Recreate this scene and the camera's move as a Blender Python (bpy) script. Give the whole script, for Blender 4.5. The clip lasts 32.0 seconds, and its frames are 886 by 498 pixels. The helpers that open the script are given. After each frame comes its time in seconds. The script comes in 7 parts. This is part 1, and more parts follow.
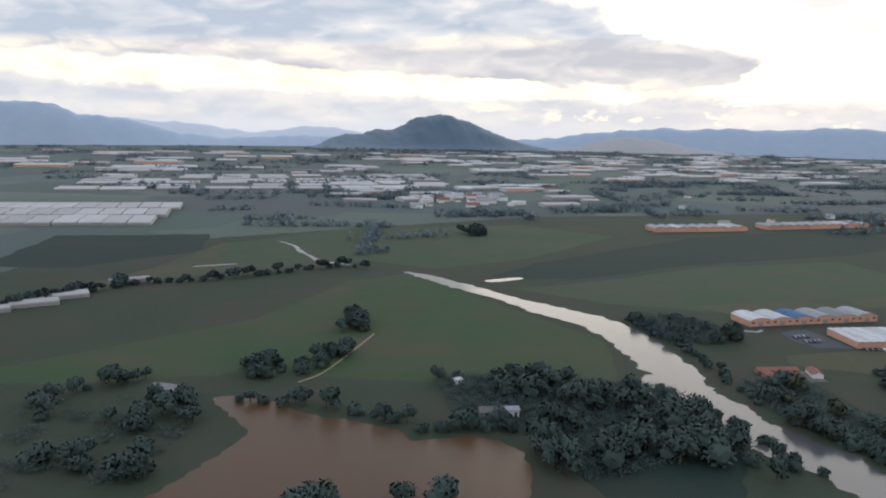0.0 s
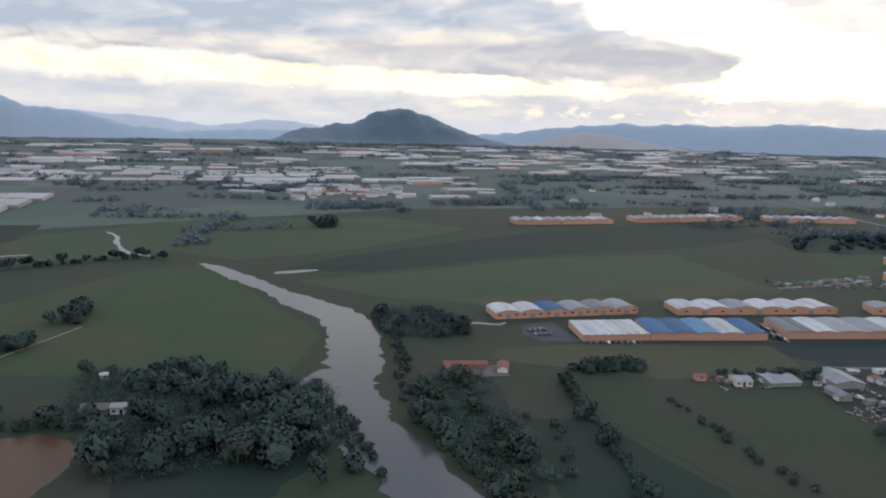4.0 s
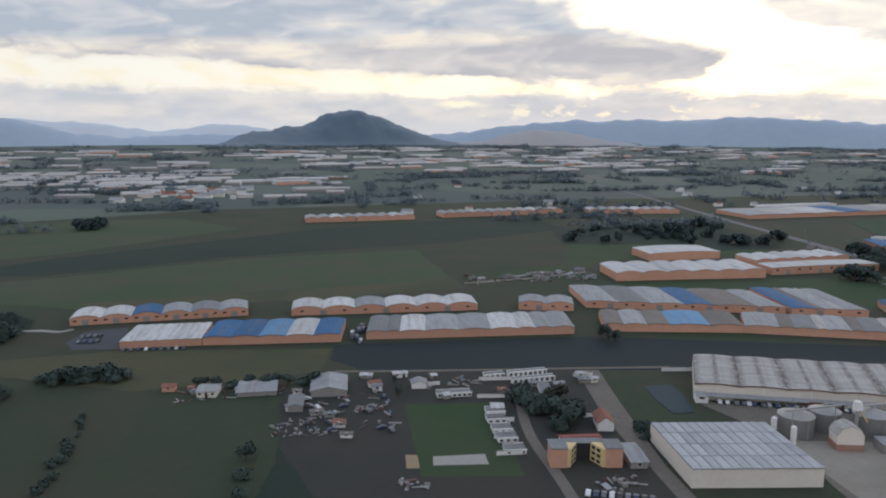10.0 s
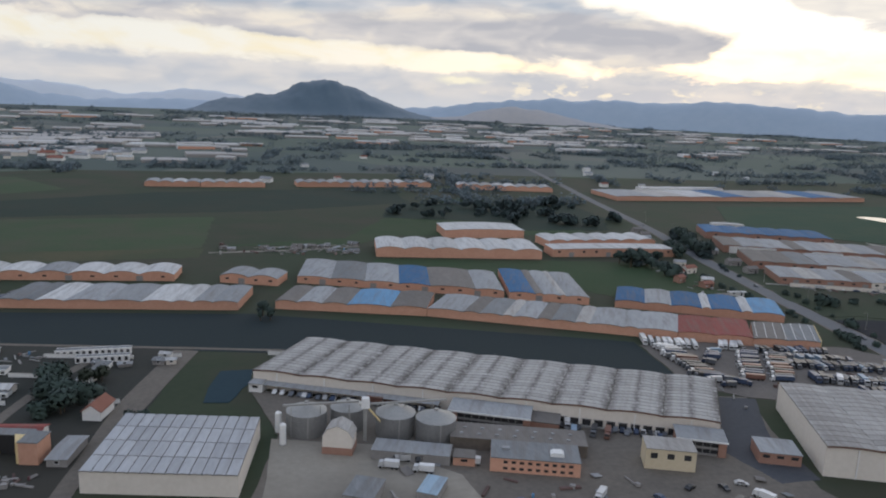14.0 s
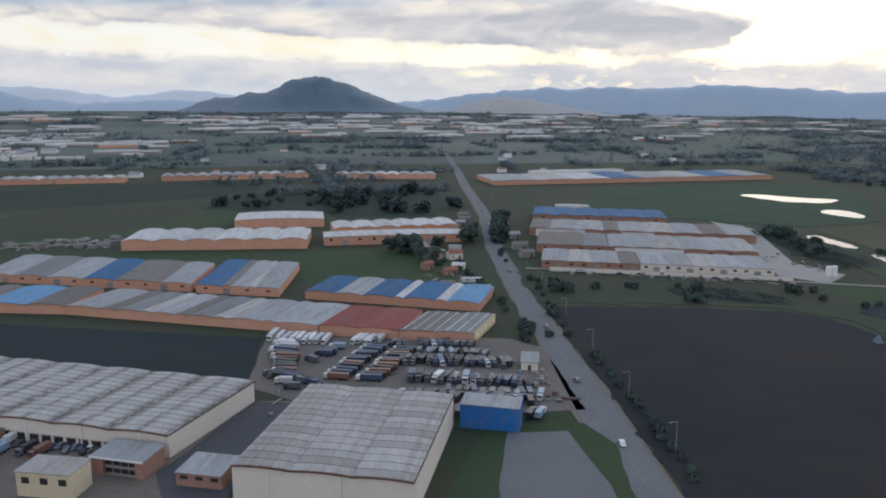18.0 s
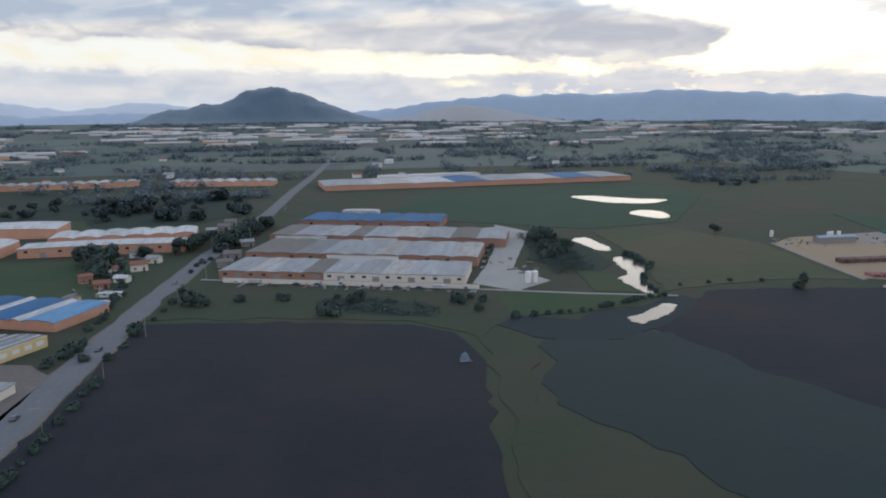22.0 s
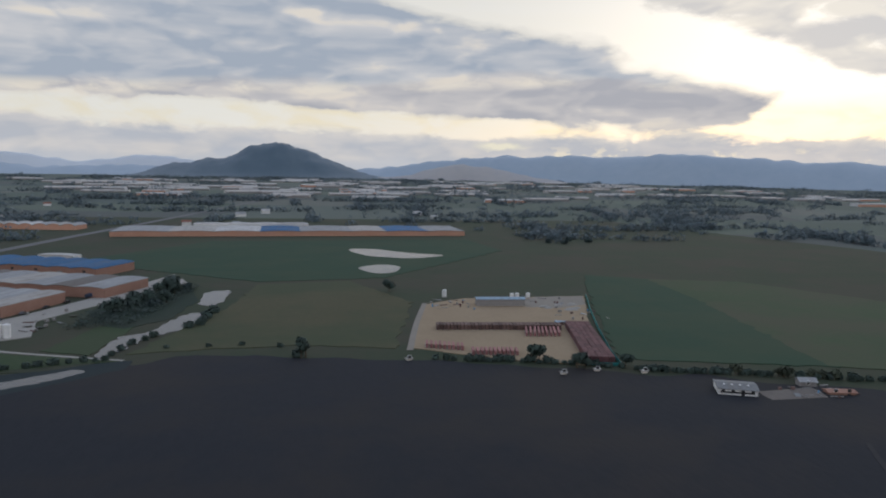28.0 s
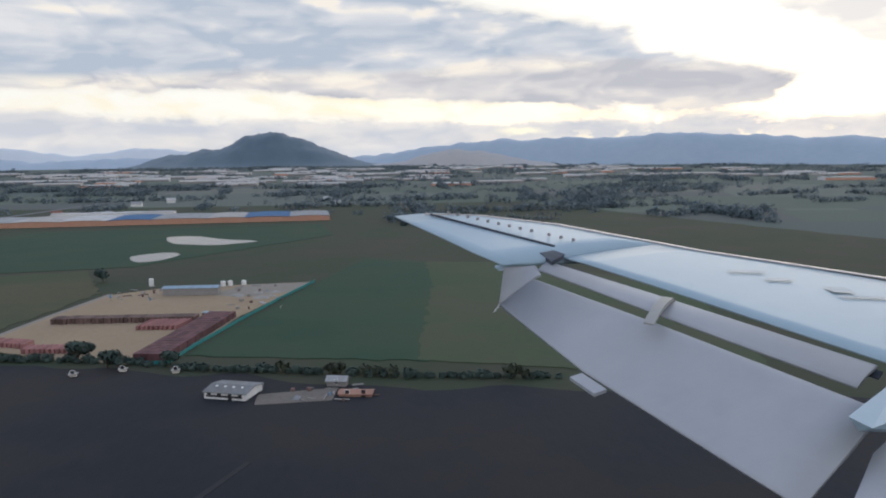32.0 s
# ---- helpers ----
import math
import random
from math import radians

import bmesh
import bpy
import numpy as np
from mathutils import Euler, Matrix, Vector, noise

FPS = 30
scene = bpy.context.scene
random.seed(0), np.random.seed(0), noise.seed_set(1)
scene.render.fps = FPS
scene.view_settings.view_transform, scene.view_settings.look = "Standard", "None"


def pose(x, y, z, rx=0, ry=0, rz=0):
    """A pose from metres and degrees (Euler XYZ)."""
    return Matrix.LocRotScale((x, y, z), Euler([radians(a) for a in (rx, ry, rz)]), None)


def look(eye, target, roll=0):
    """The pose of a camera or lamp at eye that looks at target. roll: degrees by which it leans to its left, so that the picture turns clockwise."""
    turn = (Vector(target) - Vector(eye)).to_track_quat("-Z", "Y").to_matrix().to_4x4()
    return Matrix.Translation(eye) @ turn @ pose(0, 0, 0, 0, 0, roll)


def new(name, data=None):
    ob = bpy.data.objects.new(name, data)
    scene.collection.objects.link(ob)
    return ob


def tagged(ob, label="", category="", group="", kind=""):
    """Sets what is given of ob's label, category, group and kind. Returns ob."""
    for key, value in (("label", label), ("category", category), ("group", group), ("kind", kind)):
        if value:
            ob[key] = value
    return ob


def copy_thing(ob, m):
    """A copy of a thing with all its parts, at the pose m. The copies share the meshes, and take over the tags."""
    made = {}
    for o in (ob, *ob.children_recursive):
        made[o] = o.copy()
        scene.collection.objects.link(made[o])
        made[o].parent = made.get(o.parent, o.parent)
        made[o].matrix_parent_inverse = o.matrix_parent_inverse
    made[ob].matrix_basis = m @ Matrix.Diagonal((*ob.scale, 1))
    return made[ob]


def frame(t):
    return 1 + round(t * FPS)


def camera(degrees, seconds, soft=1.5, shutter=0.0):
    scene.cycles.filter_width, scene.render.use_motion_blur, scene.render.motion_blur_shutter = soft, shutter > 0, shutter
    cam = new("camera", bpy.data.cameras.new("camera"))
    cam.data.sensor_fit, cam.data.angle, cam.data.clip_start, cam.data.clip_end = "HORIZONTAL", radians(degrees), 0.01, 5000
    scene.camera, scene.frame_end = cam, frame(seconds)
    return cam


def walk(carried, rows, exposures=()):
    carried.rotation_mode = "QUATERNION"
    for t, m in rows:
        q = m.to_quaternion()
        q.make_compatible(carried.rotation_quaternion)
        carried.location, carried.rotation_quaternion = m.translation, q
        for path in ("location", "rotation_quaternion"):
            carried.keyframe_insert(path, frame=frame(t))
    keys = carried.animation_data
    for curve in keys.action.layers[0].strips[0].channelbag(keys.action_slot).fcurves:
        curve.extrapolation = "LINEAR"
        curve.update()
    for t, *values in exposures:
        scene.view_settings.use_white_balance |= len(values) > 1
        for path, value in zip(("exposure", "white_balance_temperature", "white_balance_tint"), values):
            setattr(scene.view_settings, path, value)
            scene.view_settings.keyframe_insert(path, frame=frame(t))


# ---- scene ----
cam = camera(61.6, 32.0, soft=2.0)
PATH = [
    (0, (0.00, -0.01, 107.53), (19.91, 96.70, 91.66), 1.20),
    (0.5, (16.96, -1.46, 107.15), (38.14, 95.17, 92.52), 0.88),
    (1, (33.93, -2.92, 106.77), (57.17, 93.25, 92.24), 1.60),
    (1.5, (50.91, -4.38, 106.40), (75.55, 91.66, 93.42), 1.76),
    (2, (67.90, -5.85, 106.03), (92.20, 89.79, 89.82), 2.20),
    (2.5, (84.92, -7.34, 105.66), (108.66, 88.73, 91.26), 1.50),
    (3, (101.97, -8.84, 105.30), (125.43, 87.24, 90.52), 1.50),
    (3.5, (119.05, -10.36, 104.94), (141.90, 85.74, 89.34), 1.52),
    (4, (136.18, -11.90, 104.58), (158.42, 84.20, 88.17), 1.53),
    (4.5, (153.35, -13.46, 104.24), (175.32, 82.64, 87.44), 1.54),
    (5, (170.59, -15.01, 103.88), (192.27, 81.27, 87.80), -0.20),
    (5.5, (187.90, -16.53, 103.52), (212.23, 79.20, 87.86), -1.08),
    (6, (205.30, -17.97, 103.13), (229.66, 77.70, 87.18), -1.25),
    (6.5, (222.81, -19.30, 102.70), (247.27, 76.35, 86.79), -0.71),
    (7, (240.44, -20.49, 102.23), (264.34, 75.15, 85.46), -1.04),
    (7.5, (258.21, -21.52, 101.70), (281.86, 74.23, 85.15), -0.61),
    (8, (276.13, -22.33, 101.11), (299.87, 73.39, 84.58), 0.06),
    (8.5, (294.21, -22.93, 100.44), (317.54, 72.96, 84.26), 0.06),
    (9, (312.45, -23.34, 99.72), (336.04, 72.54, 83.92), 0.01),
    (9.5, (330.85, -23.62, 98.96), (354.75, 72.18, 83.13), 0.71),
    (10, (349.40, -23.83, 98.18), (372.98, 72.00, 82.01), 0.20),
    (10.5, (368.11, -24.02, 97.40), (391.93, 71.73, 81.13), 0.14),
    (11, (386.97, -24.24, 96.64), (410.00, 71.48, 79.09), 0.32),
    (11.5, (405.97, -24.55, 95.92), (428.32, 71.48, 79.22), -0.19),
    (12, (425.12, -25.00, 95.26), (448.23, 71.03, 79.64), -0.28),
    (12.5, (444.40, -25.63, 94.67), (468.70, 70.20, 79.65), 0.06),
    (13, (463.81, -26.39, 94.12), (488.46, 69.24, 78.41), 1.04),
    (13.5, (483.32, -27.22, 93.60), (507.29, 68.51, 77.44), 1.41),
    (14, (502.91, -28.06, 93.08), (527.00, 67.06, 73.79), 2.44),
    (14.5, (522.56, -28.84, 92.52), (546.66, 66.16, 72.65), 3.31),
    (15, (542.27, -29.50, 91.91), (566.02, 65.65, 72.36), 2.81),
    (15.5, (561.99, -29.98, 91.21), (584.99, 65.50, 72.36), 1.73),
    (16, (581.73, -30.21, 90.40), (603.97, 65.58, 72.25), 0.64),
    (16.5, (601.45, -30.14, 89.46), (623.35, 65.79, 71.63), 0.14),
    (17, (621.14, -29.82, 88.40), (642.20, 66.36, 70.94), -0.43),
    (17.5, (640.78, -29.30, 87.26), (662.10, 66.71, 69.16), 0.23),
    (18, (660.34, -28.62, 86.07), (681.40, 67.05, 66.00), 0.46),
    (18.5, (679.80, -27.85, 84.84), (701.14, 67.53, 63.71), 0.20),
    (19, (699.15, -27.04, 83.62), (720.59, 68.53, 63.47), -0.05),
    (19.5, (718.36, -26.24, 82.42), (739.44, 69.64, 63.39), -0.67),
    (20, (737.41, -25.50, 81.28), (758.51, 70.46, 62.68), -0.83),
    (20.5, (756.29, -24.87, 80.22), (777.35, 71.16, 61.94), -0.96),
    (21, (775.02, -24.32, 79.21), (796.36, 71.64, 60.88), -1.03),
    (21.5, (793.62, -23.81, 78.25), (816.29, 71.78, 59.59), -0.97),
    (22, (812.11, -23.30, 77.32), (835.14, 72.18, 58.52), -0.41),
    (22.5, (830.53, -22.76, 76.40), (853.00, 72.85, 57.64), -0.25),
    (23, (848.89, -22.16, 75.46), (870.65, 73.65, 56.80), -0.58),
    (23.5, (867.23, -21.44, 74.49), (888.81, 74.40, 55.76), -1.22),
    (24, (885.57, -20.57, 73.47), (906.98, 75.19, 54.17), -1.59),
    (24.5, (903.94, -19.53, 72.38), (924.88, 76.33, 53.11), -1.65),
    (25, (922.33, -18.34, 71.25), (943.06, 77.72, 52.74), -1.23),
    (25.5, (940.75, -17.02, 70.09), (961.00, 79.45, 53.27), -0.31),
    (26, (959.21, -15.62, 68.92), (978.98, 81.23, 53.80), 0.60),
    (26.5, (977.71, -14.16, 67.76), (997.25, 82.86, 53.42), 1.02),
    (27, (996.25, -12.68, 66.64), (1014.88, 85.20, 58.02), 0.08),
    (27.5, (1014.84, -11.20, 65.57), (1033.82, 86.55, 56.32), -0.28),
    (28, (1033.49, -9.76, 64.58), (1052.12, 87.90, 53.79), 1.02),
    (28.5, (1052.18, -8.38, 63.67), (1070.07, 89.36, 52.45), 0.38),
    (29, (1070.92, -7.07, 62.86), (1088.49, 90.76, 51.85), 0.31),
    (29.5, (1089.71, -5.81, 62.11), (1107.89, 91.90, 51.05), -0.45),
    (30, (1108.53, -4.59, 61.43), (1125.96, 93.24, 50.26), -0.97),
    (30.5, (1127.37, -3.41, 60.79), (1144.24, 94.53, 49.72), -2.36),
    (31, (1146.24, -2.26, 60.19), (1162.40, 95.64, 47.77), -1.46),
    (31.5, (1165.12, -1.12, 59.61), (1181.19, 96.73, 46.71), -0.11),
    (32, (1184.00, 0.01, 59.04), (1199.48, 97.99, 46.42), -0.57),
]
LIGHT_METER = [(0.0, 0.28, 6400, 10), (2.0, 0.1, 6400, 10), (5.0, 0.2, 6400, 10), (6.0, 0.05, 6500, 10), (9.0, 0.05, 6500, 10), (13.0, -0.08, 6450, 10), (17.0, 0.03, 6350, 10), (20.0, 0.05, 6150, 9), (24.0, 0.05, 6150, 9),
               (27.0, -0.3, 6250, 10), (28.5, -0.28, 6350, 10), (30.0, -0.15, 6350, 10), (31.5, 0.05, 6350, 10), (32.0, 0.1, 6350, 10)]
walk(cam, [(t, look(eye, target, roll)) for t, eye, target, roll in PATH], LIGHT_METER)

# ---- sky, sun ----
world = bpy.data.worlds.new("evening_sky")
scene.world = world
world.use_nodes = True
WT = world.node_tree
WT.nodes.clear()


def wnode(kind, **sets):
    n = WT.nodes.new(kind)
    for k, v in sets.items():
        n.inputs[k].default_value = v
    return n


def wmath(op, a, b=None, c=None, clamp=False):
    n = WT.nodes.new("ShaderNodeMath")
    n.operation, n.use_clamp = op, clamp
    for i, v in enumerate((a, b, c)):
        if v is None:
            continue
        if isinstance(v, (int, float)):
            n.inputs[i].default_value = v
        else:
            WT.links.new(v, n.inputs[i])
    return n.outputs[0]


def wstep(lo, hi, v):
    n = WT.nodes.new("ShaderNodeMapRange")
    n.interpolation_type = "SMOOTHSTEP"
    for i, x in ((0, v), (1, lo), (2, hi)):
        if isinstance(x, (int, float)):
            n.inputs[i].default_value = x
        else:
            WT.links.new(x, n.inputs[i])
    return n.outputs[0]


def wcurve(v, low, high, stops):
    """A value that follows the stops (place, value 0 to 20) as v goes from low to high."""
    n = WT.nodes.new("ShaderNodeValToRGB")
    ramp = n.color_ramp
    ramp.interpolation = "B_SPLINE"
    while len(ramp.elements) < len(stops):
        ramp.elements.new(0.5)
    for el, (at, val) in zip(ramp.elements, stops):
        el.position, el.color = (at - low) / (high - low), (val / 20,) * 3 + (1,)
    WT.links.new(wmath("DIVIDE", wmath("SUBTRACT", v, low), high - low, clamp=True), n.inputs[0])
    return wmath("MULTIPLY", n.outputs[0], 20.0)


def wmix(f, a, b):
    n = WT.nodes.new("ShaderNodeMix")
    n.data_type = "RGBA"
    for s, v in ((n.inputs[0], f), (n.inputs[6], a), (n.inputs[7], b)):
        if isinstance(v, tuple):
            s.default_value = (*v, 1)
        elif isinstance(v, (int, float)):
            s.default_value = v
        else:
            WT.links.new(v, s)
    return n.outputs[2]


def wnoise(vx, vy, vz, scale, detail, rough, distortion=0.0):
    c = WT.nodes.new("ShaderNodeCombineXYZ")
    for i, v in enumerate((vx, vy, vz)):
        if isinstance(v, (int, float)):
            c.inputs[i].default_value = v
        else:
            WT.links.new(v, c.inputs[i])
    n = wnode("ShaderNodeTexNoise", Scale=scale, Detail=detail, Roughness=rough, Distortion=distortion)
    WT.links.new(c.outputs[0], n.inputs["Vector"])
    return wmath("SUBTRACT", n.outputs["Fac"], 0.5)


wsep = WT.nodes.new("ShaderNodeSeparateXYZ")
WT.links.new(WT.nodes.new("ShaderNodeTexCoord").outputs["Generated"], wsep.inputs[0])
DX, DY, DZ = wsep.outputs
AZ = wmath("DEGREES", wmath("ARCTAN2", DX, DY))
EL = wmath("DEGREES", wmath("ARCSINE", DZ))
N_WARP = wnoise(wmath("MULTIPLY", AZ, 0.10), wmath("MULTIPLY", EL, 0.22), 5.5, 1.0, 3.0, 0.5)
AW = wmath("MULTIPLY_ADD", N_WARP, 14.0, AZ)
N_BIG = wnoise(wmath("MULTIPLY", AW, 0.075), wmath("MULTIPLY", EL, 0.33), 3.7, 1.0, 6.0, 0.52, 0.1)
N_MID = wnoise(wmath("MULTIPLY", AW, 0.23), wmath("MULTIPLY", EL, 0.56), 9.1, 1.0, 8.0, 0.56, 0.12)
N_FINE = wnoise(wmath("MULTIPLY", AZ, 0.6), wmath("MULTIPLY", EL, 1.3), 1.3, 1.0, 6.0, 0.58, 0.1)
N_SOFT = wnoise(wmath("MULTIPLY", AW, 0.23), wmath("MULTIPLY", EL, 0.50), 9.1, 1.0, 2.0, 0.5, 0.12)
N_UP = wnoise(wmath("MULTIPLY", AW, 0.23), wmath("MULTIPLY", wmath("ADD", EL, 0.8), 0.50), 9.1, 1.0, 2.0, 0.5, 0.12)
N_UPB = wnoise(wmath("MULTIPLY", AW, 0.075), wmath("MULTIPLY", wmath("ADD", EL, 0.9), 0.33), 3.7, 1.0, 6.0, 0.52, 0.1)


def wpuff(du, dv):
    """Rounded heaps of cloud: small cells on larger ones, drawn out along the horizon."""
    c = WT.nodes.new("ShaderNodeCombineXYZ")
    WT.links.new(wmath("MULTIPLY", wmath("ADD", wmath("MULTIPLY_ADD", N_FINE, 1.6, AW), du), 0.15), c.inputs[0])
    WT.links.new(wmath("MULTIPLY", wmath("ADD", wmath("MULTIPLY_ADD", N_FINE, 0.7, EL), dv), 0.46), c.inputs[1])
    v = WT.nodes.new("ShaderNodeTexVoronoi")
    v.feature = "SMOOTH_F1"
    v.inputs["Scale"].default_value, v.inputs["Detail"].default_value, v.inputs["Roughness"].default_value = 1.0, 2.5, 0.55
    v.inputs["Smoothness"].default_value = 0.35
    WT.links.new(c.outputs[0], v.inputs["Vector"])
    return wmath("SUBTRACT", 0.5, v.outputs["Distance"])


PUFFS, PUFFS_UP = wpuff(0.0, 0.0), wpuff(0.9, 0.55)
LIT = wmath("ADD", wmath("MULTIPLY", wmath("SUBTRACT", PUFFS, PUFFS_UP), 0.5), wmath("ADD", wmath("MULTIPLY", wmath("SUBTRACT", N_SOFT, N_UP), 2.2), wmath("MULTIPLY", wmath("SUBTRACT", N_BIG, N_UPB), 2.2)))
def wnear(v, centre, wide):
    """1 where v lies on the centre, falling to 0 at the width."""
    return wmath("SUBTRACT", 1.0, wstep(0.0, wide, wmath("ABSOLUTE", wmath("SUBTRACT", v, centre))))


# edges of the cloud layers, by azimuth
LOW = wcurve(AZ, -30, 60, [(-30, 4.3), (-16, 4.2), (-1, 4.3), (7, 3.9), (14, 3.5), (23, 2.75), (29, 2.9), (33, 3.6), (36, 5.5), (60, 9)])
TOP = wcurve(AZ, -30, 60, [(-30, 20), (-10, 18), (1, 14), (7, 11.2), (12, 9.6), (18, 9.2), (22.5, 8.9), (24, 7.6), (28, 7.1), (31, 5.8), (34, 4.6), (37, 3.4), (60, 2)])
SEAM = wcurve(AZ, -30, 60, [(-30, 4.6), (-16, 4.9), (-8, 5.7), (2, 5.5), (10, 6.5), (19, 6.8), (27, 6.2), (60, 6)])
LTOP = wcurve(AZ, -30, 60, [(-30, 3.4), (-16, 3.3), (-12, 2.8), (-5, 2.95), (3, 2.8), (11, 2.6), (25, 2.5), (31, 2.75), (44, 2.2), (60, 2.4)])
LOW2 = wcurve(AZ, -30, 60, [(-30, 20), (14, 16), (24, 12), (30, 10.8), (33, 9.6), (36, 7.9), (39, 6.4), (42, 5.6), (50, 4.8), (60, 4.5)])
ROUGH = wmath("MULTIPLY_ADD", N_BIG, 1.6, wmath("MULTIPLY_ADD", N_MID, 1.3, wmath("MULTIPLY_ADD", N_FINE, 0.7, wmath("MULTIPLY", PUFFS, 0.5))))
E1 = wmath("ADD", EL, ROUGH)
BANK = wmath("MULTIPLY", wstep(wmath("SUBTRACT", LOW, 0.22), wmath("ADD", LOW, 0.35), E1),
             wmath("SUBTRACT", 1.0, wstep(wmath("SUBTRACT", TOP, 0.5), wmath("ADD", TOP, 0.9), wmath("MULTIPLY_ADD", N_BIG, 2.4, E1))))
E2 = wmath("ADD", EL, wmath("MULTIPLY_ADD", N_MID, 3.2, wmath("MULTIPLY_ADD", N_BIG, 2.4, wmath("MULTIPLY", N_FINE, 1.2))))
BANK2 = wmath("MULTIPLY", wstep(wmath("SUBTRACT", LOW2, 0.4), wmath("ADD", LOW2, 0.7), E2), wstep(-0.26, -0.02, N_MID))
HIGH = wmath("MULTIPLY", wstep(11.0, 20.0, EL), wstep(-0.16, 0.12, N_BIG))
PUFF = wmath("SUBTRACT", wmath("ADD", LTOP, wmath("MULTIPLY_ADD", N_MID, 2.2, wmath("MULTIPLY", N_FINE, 1.1))), EL)
SHELF = wstep(-0.15, 0.4, PUFF)
sky = WT.nodes.new("ShaderNodeTexSky")
sky.sky_type, sky.sun_disc = "NISHITA", False
sky.sun_elevation, sky.sun_rotation = radians(9), radians(34)
sky_dim = WT.nodes.new("ShaderNodeVectorMath")
sky_dim.operation = "SCALE"
sky_dim.inputs["Scale"].default_value = 0.10
WT.links.new(sky.outputs[0], sky_dim.inputs[0])
# thin bright veil between the banks, warm towards the horizon
veil = wmix(wstep(-0.2, 0.25, N_BIG), (1.0, 0.96, 0.88), (1.0, 0.985, 0.95))
veil = wmix(wmath("MULTIPLY", wmath("SUBTRACT", 1.0, wstep(4.2, 6.5, EL)), wstep(-0.10, 0.22, N_MID)), veil, (1.0, 0.90, 0.70))
veil = wmix(wmath("MULTIPLY", wstep(12, 40, AZ), wstep(3.6, 6.5, EL)), veil, (1.22, 1.22, 1.21))
back = wmath("MAXIMUM", wstep(55, 95, AZ), wmath("SUBTRACT", 1.0, wstep(-75, -35, AZ)))
veil = wmix(wmath("MAXIMUM", back, wstep(18, 50, EL)), veil, (0.44, 0.56, 0.78))
col = wmix(0.85, sky_dim.outputs[0], veil)
# the low shelf of cloud over the horizon, lit along its tops
shelf = wmix(wmath("ADD", wmath("MULTIPLY_ADD", N_BIG, 1.4, 0.42), LIT, clamp=True), (0.54, 0.57, 0.635), (0.76, 0.73, 0.715))
shelf = wmix(wmath("MULTIPLY", wmath("SUBTRACT", 1.0, wstep(0.1, 0.9, PUFF)), wstep(-0.12, 0.2, N_FINE)), shelf, (0.98, 0.90, 0.78))
shelf = wmix(wmath("MULTIPLY", wmath("MULTIPLY", wstep(8, 24, AZ), wnear(EL, 1.1, 1.0)), wstep(0.04, 0.16, N_FINE)), shelf, (1.0, 0.90, 0.72))
shelf = wmix(wmath("SUBTRACT", 1.0, wstep(-0.4, 1.2, wmath("MULTIPLY_ADD", N_MID, 1.5, EL))), shelf, (0.60, 0.63, 0.69))
col = wmix(wmath("MULTIPLY", SHELF, 0.92), col, shelf)
# the great bank: blue-grey above the seam, lilac grey below it
over = wstep(-0.5, 0.5, wmath("SUBTRACT", E1, SEAM))
dark = wmix(over, (0.49, 0.495, 0.54), (0.43, 0.49, 0.58))
pale = wmix(over, (0.72, 0.685, 0.67), (0.72, 0.715, 0.725))
grey = wmix(wmath("ADD", wmath("MULTIPLY_ADD", N_BIG, 1.8, 0.42), LIT, clamp=True), dark, pale)
grey = wmix(wmath("MULTIPLY", wmath("MULTIPLY", wnear(wmath("MULTIPLY_ADD", N_BIG, 1.4, EL), SEAM, 0.75), wstep(-0.12, 0.14, N_MID)), 0.8), grey, (0.98, 0.89, 0.75))
grey = wmix(wmath("MULTIPLY", wstep(0.28, 0.8, LIT), 0.65), grey, (0.97, 0.87, 0.73))
grey = wmix(wmath("MULTIPLY", wmath("MULTIPLY", BANK, wmath("SUBTRACT", 1.0, BANK)), 2.0, clamp=True), grey, (1.0, 0.92, 0.78))
col = wmix(wmath("MULTIPLY", BANK2, 0.82), col, wmix(wmath("MULTIPLY_ADD", LIT, 1.5, 0.5, clamp=True), (0.66, 0.645, 0.645), (0.98, 0.91, 0.80)))
col = wmix(wmath("MULTIPLY", wmath("MAXIMUM", BANK, HIGH), 0.97, clamp=True), col, grey)
dome = wmix(wstep(-0.15, 0.15, N_BIG), (0.46, 0.585, 0.86), (0.57, 0.645, 0.79))
col = wmix(wmath("MULTIPLY", wmath("MAXIMUM", back, wstep(16, 34, EL)), 0.9), col, dome)
col = wmix(wmath("MULTIPLY", back, wmath("SUBTRACT", 1.0, wstep(12, 45, EL))), col, (0.87, 0.86, 0.88))
# one small bright cloud over the gap between hill and range
lens = wmath("MULTIPLY", wnear(AZ, 15.0, 2.6), wnear(wmath("MULTIPLY_ADD", N_FINE, 0.7, EL), 1.7, 0.42))
col = wmix(wmath("MULTIPLY", lens, 1.4, clamp=True), col, (1.0, 0.93, 0.74))
bg = wnode("ShaderNodeBackground", Strength=1.0)
WT.links.new(col, bg.inputs["Color"])
WT.links.new(bg.outputs[0], WT.nodes.new("ShaderNodeOutputWorld").inputs[0])

sun_data = bpy.data.lights.new("sun", "SUN")
sun_data.energy, sun_data.angle, sun_data.color = 0.40, radians(40), (1.0, 0.89, 0.74)
sun = new("sun", sun_data)
sun.matrix_world = look((600, 0, 300), (600 - 1000 * math.sin(radians(34)), -1000 * math.cos(radians(34)), 300 - 1000 * math.tan(radians(16))))

